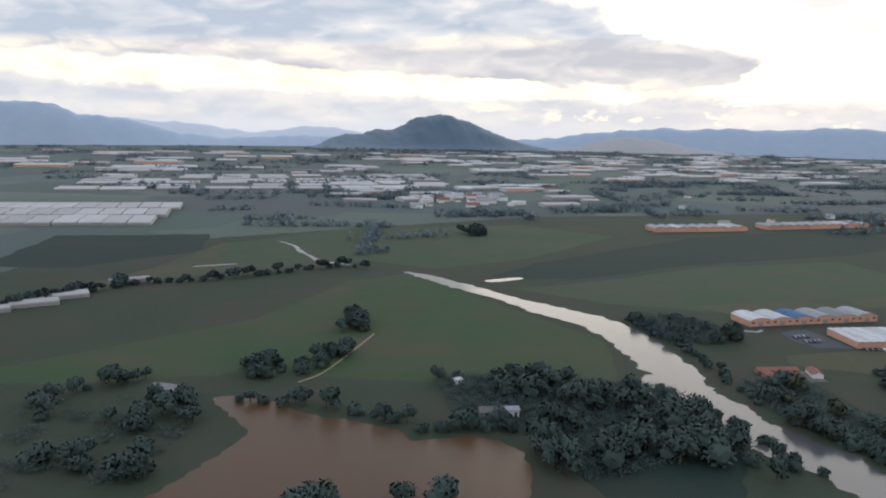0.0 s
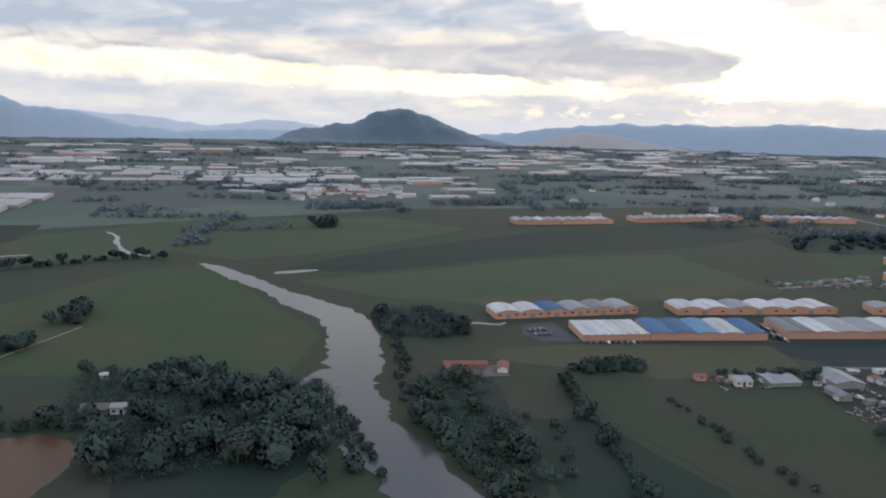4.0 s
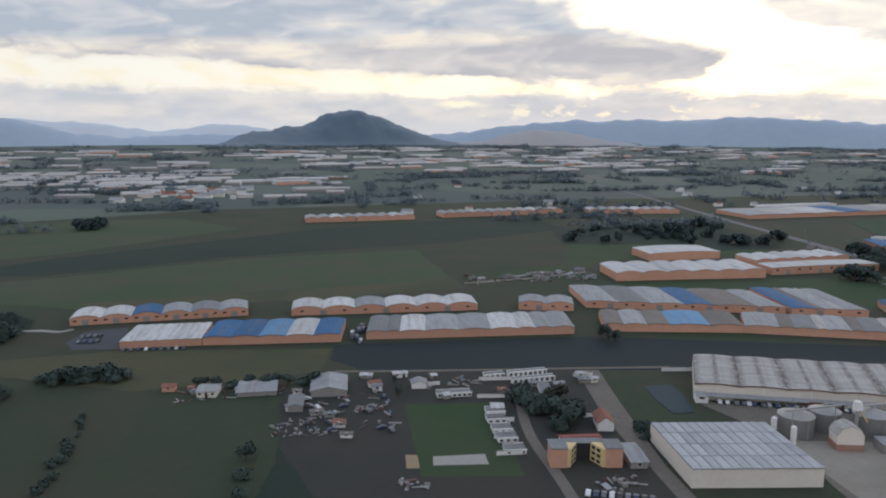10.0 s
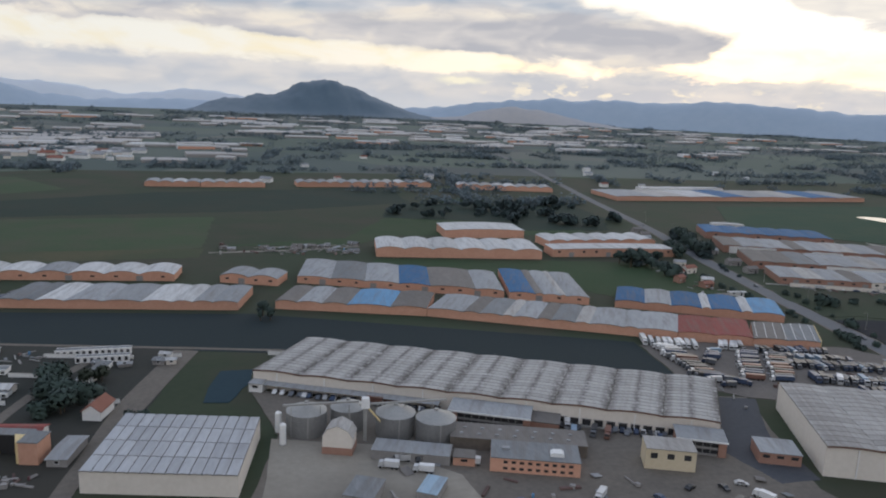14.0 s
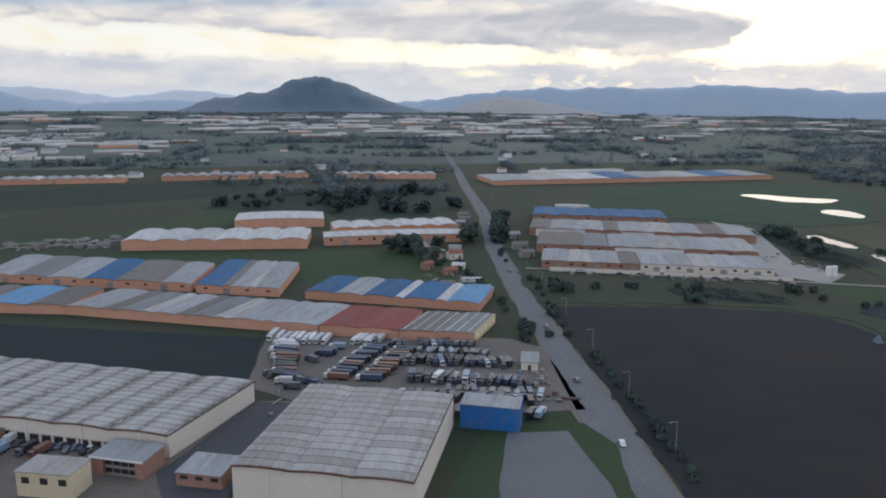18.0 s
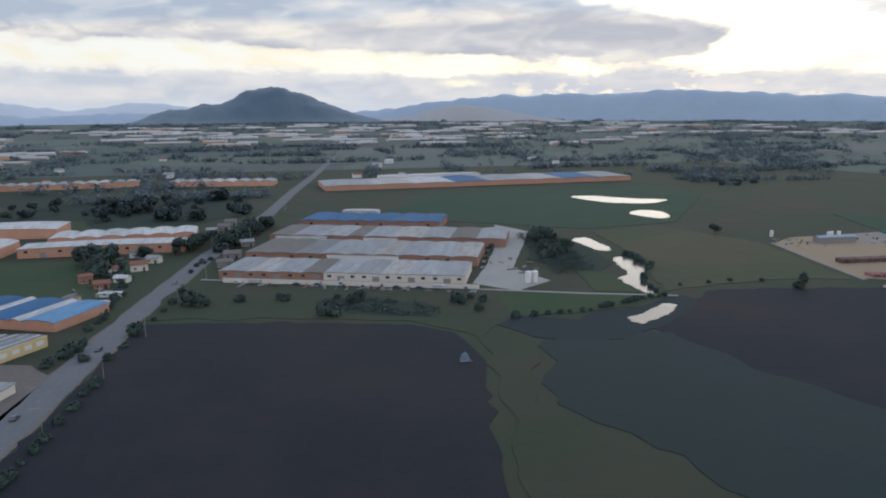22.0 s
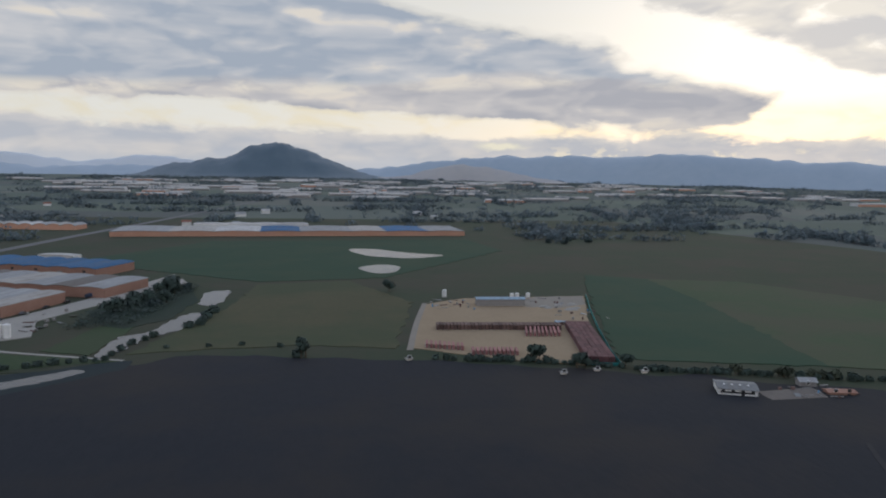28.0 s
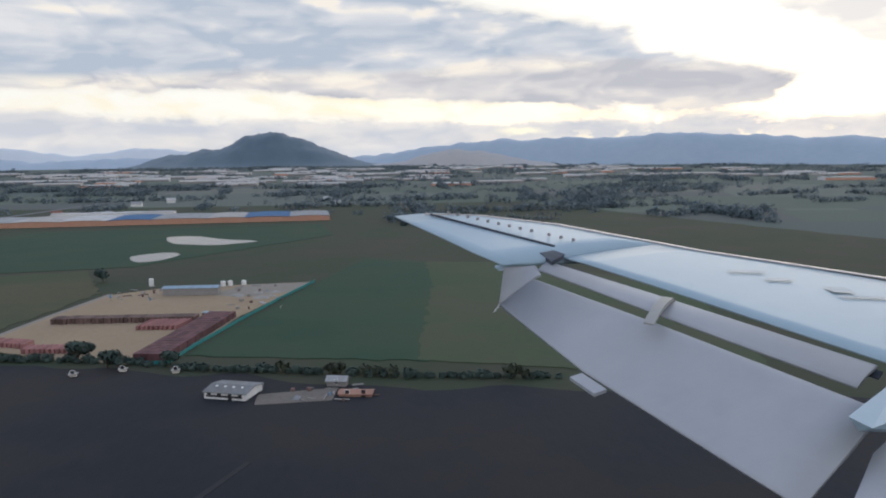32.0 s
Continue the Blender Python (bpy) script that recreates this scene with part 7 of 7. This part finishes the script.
for x0, x1, y0, y1, n, s in ((-480, 130, 1720, 1900, 8, 1.0), (60, 480, 1010, 1420, 30, 0.7), (-900, 500, 1800, 3000, 40, 1.5), (480, 1300, 1500, 2500, 48, 1.1), (900, 2600, 1350, 2400, 60, 1.1), (300, 2400, 2400, 3300, 50, 1.6)):
    for i in range(n):
        x, y = GR.uniform(x0, x1), GR.uniform(y0, y1)
        cx = 835 + 0.235 * (y - 660)
        if abs(x - cx) < 60 and y < 1500:
            continue
        greenhouse(x, y, GR.choice((4, 4, -8, 12)) + GR.uniform(-3, 3), s * GR.uniform(30, 100), s * GR.uniform(24, 56), GR.uniform(4.0, 6) * (1 + 0.25 * s), GR.choice((0, 0, 1)), GR.choice((FW, FW, FW, FW, FO)))
for i in range(34):
    x, y = GR.uniform(130, 330), GR.uniform(1000, 1180)
    house(x, y, GR.uniform(-15, 15), GR.uniform(8, 22), GR.uniform(7, 12), GR.uniform(3, 6), GR.choice((M["r_white"], M["r_pale"], M["tile"], M["r_grey"])), GR.choice((M["white"], M["cream"])), "distant pale house of a hamlet on the plain", windows=0)
for i in range(11):
    y = GR.uniform(760, 1300)
    x = 660 + GR.uniform(-0.35, 0.6) * y
    house(x, y, GR.uniform(-30, 30), GR.uniform(7, 14), GR.uniform(6, 9), GR.uniform(3, 4.5), GR.choice((M["r_white"], M["r_pale"], M["tile"])), M["white"], "distant white farmhouse on the plain", windows=0)

# ---- village clutter ----
CR = random.Random(77)
for i in range(24):
    x, y = CR.choice(((CR.uniform(318, 400), CR.uniform(240, 258)), (CR.uniform(352, 372), CR.uniform(200, 230)), (CR.uniform(404, 474), CR.uniform(206, 250))))
    if abs(x - (446 - 0.25 * (250 - y))) < 4:
        continue
    house(x, y, CR.uniform(-20, 20), CR.uniform(2.0, 4.5), CR.uniform(1.8, 3.4), CR.uniform(1.2, 2.0), CR.choice((M["r_white"], M["r_pale"], M["r_grey"], M["tile"], M["r_brown"], M["r_grey"])), CR.choice((M["white"], M["greywall"], M["greywall"], M["cream"])), "small village hut with a sheet roof", windows=1, rise=0.4)


def garden_wall(ax, ay, bx, by, high=1.5, mat="white", label="low white garden wall in the village"):
    m, length = turned((ax, ay), (bx, by))
    g = thing("garden_wall", m, label, "wall", "garden walls")
    part("wall", Shape().box(0, length, 0, 0.25, 0, high), M[mat], g)
    part("coping", Shape().box(-0.05, length + 0.05, -0.06, 0.31, high, high + 0.12), M["concrete"], g)


for ax, ay, bx, by in ((430, 244, 460, 239), (436, 230, 440, 214), (424, 226, 434, 224), (446, 214, 452, 204), (404, 244, 414, 243), (421, 204, 430, 202), (419, 190, 426, 189), (416, 178, 424, 177), (452, 200, 462, 199), (468, 240, 476, 239), (506, 238, 520, 235)):
    garden_wall(ax, ay, bx, by)
garden_wall(792, 318, 900, 275, 2.2, "cream", "long cream boundary wall before the factory")
for i in range(10):
    park(CARS + TRUCKS[:3], CR.uniform(388, 395), CR.uniform(302, 330), 80 + CR.uniform(-8, 8), 0.05)
for i in range(9):
    park(CARS, 288 + 3.2 * i, 316 - 0.35 * i, 85, 0.1)
for i in range(12):
    park(CARS + TRUCKS[:1], 800 + 8.5 * i + CR.uniform(-1, 1), 314 - 3.5 * i, CR.choice((70, 160)), 0.05)


# ---- poles along the highway ----
def lamp_post(x, y, turn):
    l = thing("street_lamp", pose(x, y, 0.05, 0, 0, turn), "slim grey street lamp beside the highway", "street lamp", "street lamps")
    part("pole", Shape().tube(0, 0, -0.2, 8.0, 0.11, 0.06, 8), M["steel"], l)
    part("arm", Shape().box(0, 1.8, -0.04, 0.04, 7.9, 8.0), M["steel"], l)
    part("lamp_head", Shape().box(1.5, 2.3, -0.14, 0.14, 7.82, 7.98, 0.03), M["greywall"], l)


for x, y in ((754, 126), (758, 160), (764, 200), (770, 240), (776, 285), (784, 330), (792, 375), (803, 425), (815, 480), (827, 545)):
    lamp_post(x, y, 180)


for x, y, a in ((532.6, 147.4, -20), (541, 143.8, -20), (554, 146, -20), (612, 112, 30), (585, 118, 200)):
    park([TRUCKS[0], TRUCKS[2]], x, y, a, 0.2)
for i in range(18):
    park(CARS, 507 + 2.6 * i + VR.uniform(-0.3, 0.3), 199.5 - 1.18 * i + VR.uniform(-0.3, 0.3), 66 + VR.uniform(-5, 5), YZ)

# ---- scrap lying in yards ----
SCRAP = [("crate", Shape().box(-0.5, 0.5, -0.4, 0.4, 0, 0.7, 0.02)), ("pipe", Shape().prism([(0.16 * math.cos(6.283 * i / 8), 0.16 + 0.16 * math.sin(6.283 * i / 8)) for i in range(8)], -1.6, 1.6)),
         ("sheet", Shape().prism([(-1.0, 0), (-0.98, 0.06), (0.9, 0.42), (1.0, 0.34)], -0.7, 0.7)), ("drum", Shape().tube(0, 0, 0, 0.9, 0.3, 0.3, 10)),
         ("plank", Shape().box(-1.6, 1.6, -0.3, 0.3, 0, 0.3, 0.03))]
SCRAP_MESH = [(k, [s_.mesh(k, M[c]) for c in cs]) for (k, s_), cs in zip(SCRAP, (("greywall", "greywall", "brownbox"), ("steel", "greywall"), ("r_pale", "r_grey", "r_brown"), ("steel", "r_sky", "redbox"), ("brownbox", "greywall")))]


def scrap(n, x0, x1, y0, y1, words, z=0.12, size=1.0, slope=0.0):
    for _ in range(n):
        k, meshes = CR.choice(SCRAP_MESH)
        x = CR.uniform(x0, x1)
        ob = new(k, CR.choice(meshes))
        ob.matrix_world = pose(x, CR.uniform(y0, y1) + slope * (x - x0), z, 0, 0, CR.uniform(0, 360)) @ Matrix.Scale(size * CR.uniform(0.7, 1.5), 4)
        tagged(ob, "discarded " + {"crate": "wooden crate", "pipe": "length of pipe", "sheet": "bent metal sheet", "drum": "metal drum", "plank": "thick timber plank"}[k] + " lying " + words, k.replace("_", " "), "yard scrap")


scrap(50, 350, 365, 206, 221, "in a village yard", size=0.75)
scrap(30, 366, 392, 205, 241, "in a village yard", 0.14)
scrap(26, 317, 356, 246, 259, "beside the village lane")
scrap(24, 380, 389, 222, 227, "in a village yard", 0.14)
scrap(14, 384, 392, 163, 168, "beside a concrete slab", 0.15)
scrap(20, 438, 450, 148, 156, "beside the school", 0.15)
scrap(24, 404, 430, 238, 250, "beside the village lane", 0.15)
scrap(36, 478, 562, 416, 446, "among building rubble", 0.1, 1.8)
scrap(26, 655, 735, 166, 224, "in the truck yard", 0.28)
scrap(26, 732, 741, 160, 200, "at the edge of the truck yard", 0.28, 1.2)
scrap(36, 796, 898, 308, 316, "before the factory hall", 0.2, 1.3, -0.4)
scrap(20, 916, 940, 280, 345, "in the factory yard", 0.25, 1.2)
scrap(16, 520, 600, 105, 150, "in the factory yard", 0.28, 1.2)
scrap(18, 560, 640, 98, 130, "in the factory yard", 0.28, 1.2)
scrap(20, 1144, 1166, 290, 345, "in the earth yard", 0.26, 1.0)
scrap(20, 1092, 1112, 318, 345, "in the earth yard", 0.26, 1.0)
scrap(16, 1172, 1196, 175, 187, "beside a farm shed", 0.28, 0.8)
scrap(26, 728, 752, 296, 392, "beside a roadside house", 0.15, 1.3)

# ---- aircraft wing, where the flight ends ----
WING_AT = (1184.0, 0.0, 59.04)
wing = thing("aircraft_wing", pose(*WING_AT), "white swept aircraft wing with extended grey flaps", "aircraft wing")
# white wing paint, its base tinted cyan for the sky it reflects
M["wingskin"] = material("wing_paint", (0.28, 0.385, 0.445), (0.335, 0.435, 0.485), 0.34, 0.6, 4.0, 0.7, 0.0, spec=0.5)
M["flapskin"] = material("flap_paint", (0.325, 0.335, 0.355), (0.375, 0.385, 0.40), 0.45, 0.5, 4.0, 0.7, 0.0, spec=0.4)
# warm tint paints the leading edge's highlight into its colour
M["slat"] = material("bare_leading_edge", (0.60, 0.53, 0.48), (0.70, 0.63, 0.57), 0.35, 0.8, 5.0, 0.6, 0.0, 0.4)
# dark colour that paints shade into the wing's gaps and recesses
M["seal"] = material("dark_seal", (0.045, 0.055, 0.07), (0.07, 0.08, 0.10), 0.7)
M["fin"] = material("fin_metal", (0.26, 0.25, 0.24), (0.32, 0.31, 0.30), 0.5)
M["mark"] = material("faded_wing_letter", (0.25, 0.32, 0.37), (0.29, 0.36, 0.41), 0.3, 1.0, 5.0)


def plane_z(y):
    return -2.05 + 0.1415 * y


def skin(stations, thick, camber, n=10, u0=0.0, u1=1.0):
    """A closed wing section drawn through stations of (front edge, rear edge)."""
    sh, rings = Shape(), []
    for le, te in stations:
        a, b = Vector((le[0], le[1], le[2] if len(le) > 2 else plane_z(le[1]))), Vector((te[0], te[1], te[2] if len(te) > 2 else plane_z(te[1])))
        c = (b - a).length
        up, low = [], []
        for i in range(n + 1):
            u = u0 + (u1 - u0) * i / n
            p = a.lerp(b, u)
            y_t = thick * c * 3.2 * (0.2969 * math.sqrt(u) - 0.126 * u - 0.3516 * u * u + 0.2843 * u ** 3 - 0.1036 * u ** 4) if u > 0 else 0.0
            cam_ = camber * c * 4 * u * (1 - u)
            nose = -0.05 * c * max(0.0, 1 - u / 0.12) ** 2
            up.append(p + Vector((0, 0, cam_ + nose)))
            low.append(p + Vector((0, 0, cam_ + nose - 2 * y_t - 0.012)))
        rings.append(up + low[::-1])
    m = len(rings[0])
    for r in rings:
        sh.v += [tuple(p) for p in r]
    for k in range(len(rings) - 1):
        sh.f += [(k * m + i, k * m + (i + 1) % m, (k + 1) * m + (i + 1) % m, (k + 1) * m + i) for i in range(m)]
    sh.f += [tuple(range(m)), tuple(range((len(rings) - 1) * m, len(rings) * m))]
    return sh


OUTER = [((1.37, 9.31), (0.84, 9.17)), ((2.0, 9.18), (1.02, 8.72)), ((2.85, 8.59), (1.27, 8.05)), ((3.4, 7.95), (1.48, 7.45)), ((3.74, 7.57), (1.69, 6.95))]
INNER = [((3.74, 7.57), (2.25, 7.30)), ((3.98, 7.29), (2.52, 6.88)), ((4.6, 6.75), (2.94, 6.05)), ((5.22, 6.2), (3.74, 4.39)), ((8.6, 3.2), (4.64, 2.5)), ((10.2, 1.9), (4.9, 1.9))]
part("outer_panel", skin(OUTER, 0.09, 0.010), M["wingskin"], wing, smooth=True)
part("inner_panel", skin(INNER, 0.11, 0.008), M["wingskin"], wing, smooth=True)
edge = [(a[0] + 0.012, a[1], plane_z(a[1]) - 0.01) for a, b in OUTER[:4] + INNER]
part("leading_edge", skin([((e[0] + 0.02, e[1] + 0.02, e[2] - 0.03), (e[0] - 0.16, e[1] - 0.12, e[2] + 0.012)) for e in edge], 0.10, 0.05, 5), M["slat"], wing, "leading edge tinted warm as a highlight", True)
flap = part("flap", skin([((1.95, 6.73, -1.16), (1.65, 6.96, -1.46)), ((2.58, 5.58, -1.32), (1.945, 5.405, -1.685)), ((3.27, 4.15, -1.52), (2.41, 3.945, -1.895)), ((3.37, 3.94, -1.55), (2.55, 3.54, -1.955))], 0.06, 0.008, 24), M["flapskin"], wing, "grey extended trailing edge flap", True)
part("flap_end", skin([((2.05, 7.06, -1.09), (1.70, 6.98, -1.10)), ((2.02, 6.80, -1.13), (1.64, 6.94, -1.44))], 0.05, 0.0, 20), M["flapskin"], flap)
tab = [Vector(p) for p in ((1.935, 5.39, -1.697), (2.025, 5.10, -1.742), (1.915, 5.065, -1.757), (1.825, 5.355, -1.712))]
part("flap_tab", Shape().add(tab + [p - Vector((0, 0, 0.025)) for p in tab], [(0, 1, 2, 3), (7, 6, 5, 4), (0, 1, 5, 4), (1, 2, 6, 5), (2, 3, 7, 6), (3, 0, 4, 7)]), M["flapskin"], flap)
part("vane", skin([((2.20, 7.12, -1.07), (2.03, 6.93, -1.12)), ((2.82, 6.02, -1.22), (2.62, 5.70, -1.30)), ((2.84, 5.98, -1.225), (2.63, 5.68, -1.305)), ((3.70, 4.42, -1.45), (3.34, 4.16, -1.51))], 0.10, 0.06), M["flapskin"], wing, "narrow grey vane ahead of the flap", True)
# strip added below the gap, dark for the shade in it
part("flap_cove", skin([((2.27, 7.25, -1.08), (2.19, 7.08, -1.14)), ((2.98, 6.0, -1.28), (2.80, 5.95, -1.30)), ((3.74, 4.42, -1.50), (3.66, 4.36, -1.53))], 0.03, 0.0), M["seal"], wing, "dark strip drawing the shade of the flap cove")
part("flap_track", skin([((2.90, 5.80, -1.215), (2.46, 5.26, -1.305)), ((2.84, 5.86, -1.21), (2.40, 5.32, -1.30))], 0.04, 0.06), M["steel"], wing, "grey metal flap track")
part("track_fairing", Shape().add([(3.6, 4.1, -1.43), (2.9, 3.67, -1.50), (2.96, 3.55, -1.53), (3.5, 3.7, -1.47), (3.6, 3.95, -1.60), (2.95, 3.64, -1.58), (3.4, 3.75, -1.66)], [(0, 1, 2, 3), (0, 4, 5, 1), (1, 5, 2), (2, 5, 6, 3), (0, 3, 6, 4), (4, 6, 5)]), M["wingskin"], wing, "white pointed flap track fairing")
part("inner_flap", skin([((3.60, 4.02, -1.74), (3.22, 3.84, -1.81)), ((3.3, 3.2, -1.86), (2.55, 3.25, -1.98)), ((4.2, 1.5, -2.1), (3.0, 1.4, -2.3))], 0.05, 0.02), M["flapskin"], wing, "grey inner flap section")
# solid slab; its dark colour draws the shade of a recess
part("pocket", Shape().add([(2.14, 7.25, -1.0), (2.31, 7.33, -0.99), (2.38, 7.17, -1.01), (2.17, 6.95, -1.05), (2.14, 7.25, -1.04), (2.31, 7.33, -1.03), (2.38, 7.17, -1.05), (2.17, 6.95, -1.09)], [(0, 1, 2, 3), (7, 6, 5, 4), (0, 1, 5, 4), (1, 2, 6, 5), (2, 3, 7, 6), (3, 0, 4, 7)]), M["seal"], wing, "dark slab drawing the shade of a recess at the flap hinge")
part("bracket", Shape().add([(1.60, 6.95, -1.09), (1.94, 7.05, -1.06), (1.95, 7.14, -1.05), (1.62, 7.02, -1.08), (1.66, 6.97, -1.13), (1.94, 7.05, -1.11)], [(0, 1, 2, 3), (0, 4, 5, 1), (3, 2, 5, 4), (0, 3, 4), (1, 5, 2)]), M["wingskin"], wing)
hinge = Shape()
a, b = Vector((1.29, 9.12, -0.725)), Vector((2.36, 7.47, -0.955))
s = Vector((0.012, 0.006, 0))
hinge.add([a - s, a + s, b + s, b - s, a - s - Vector((0, 0, 0.02)), a + s - Vector((0, 0, 0.02)), b + s - Vector((0, 0, 0.02)), b - s - Vector((0, 0, 0.02))], [(0, 1, 2, 3), (7, 6, 5, 4), (0, 1, 5, 4), (1, 2, 6, 5), (2, 3, 7, 6), (3, 0, 4, 7)])
part("aileron_gap", hinge, M["seal"], wing, "thin dark gap along the aileron")
for i in range(12):
    k = (i + (0.5 if i > 8 else 0)) / 11.5
    p = Vector((1.50, 9.05, -0.70)).lerp(Vector((2.62, 7.62, -0.91)), k)
    part("vortex_fin", Shape().box(p.x - 0.018, p.x + 0.018, p.y - 0.004, p.y + 0.004, p.z - 0.03, p.z + 0.004), M["fin"], wing)
w0 = Vector((1.65, 6.96, -1.46))
part("static_wick", Shape().add([w0 + Vector(d) for d in ((0.01, 0, 0), (0, 0.012, 0), (0, 0, 0.012))] + [w0 + Vector((-0.10, -0.19, -0.03)) + Vector(d) for d in ((0.006, 0, 0), (0, 0.008, 0), (0, 0, 0.008))], [(0, 1, 2), (3, 5, 4), (0, 1, 4, 3), (1, 2, 5, 4), (2, 0, 3, 5)]), M["white"], wing)
for cx, cy, l, d in ((3.72, 6.44, 0.34, 0.05), (3.93, 6.16, 0.24, 0.06), (4.31, 5.86, 0.18, 0.16), (4.29, 5.62, 0.36, 0.05), (4.9, 5.5, 0.2, 0.15)):
    z = plane_z(cy) + 0.034
    part("painted_mark", Shape().add([(cx, cy, z), (cx + l, cy - 0.22 * l, z - 0.0311 * l), (cx + l, cy - 0.22 * l - d, z - 0.0311 * l - 0.1415 * d), (cx, cy - d, z - 0.1415 * d)] , [(0, 1, 2, 3)]).add([(cx, cy, z - 0.02), (cx + l, cy - 0.22 * l, z - 0.02 - 0.0311 * l), (cx + l, cy - 0.22 * l - d, z - 0.02 - 0.0311 * l - 0.1415 * d), (cx, cy - d, z - 0.02 - 0.1415 * d)], [(3, 2, 1, 0)]), M["mark"], wing, "faded blue-grey painted shape")
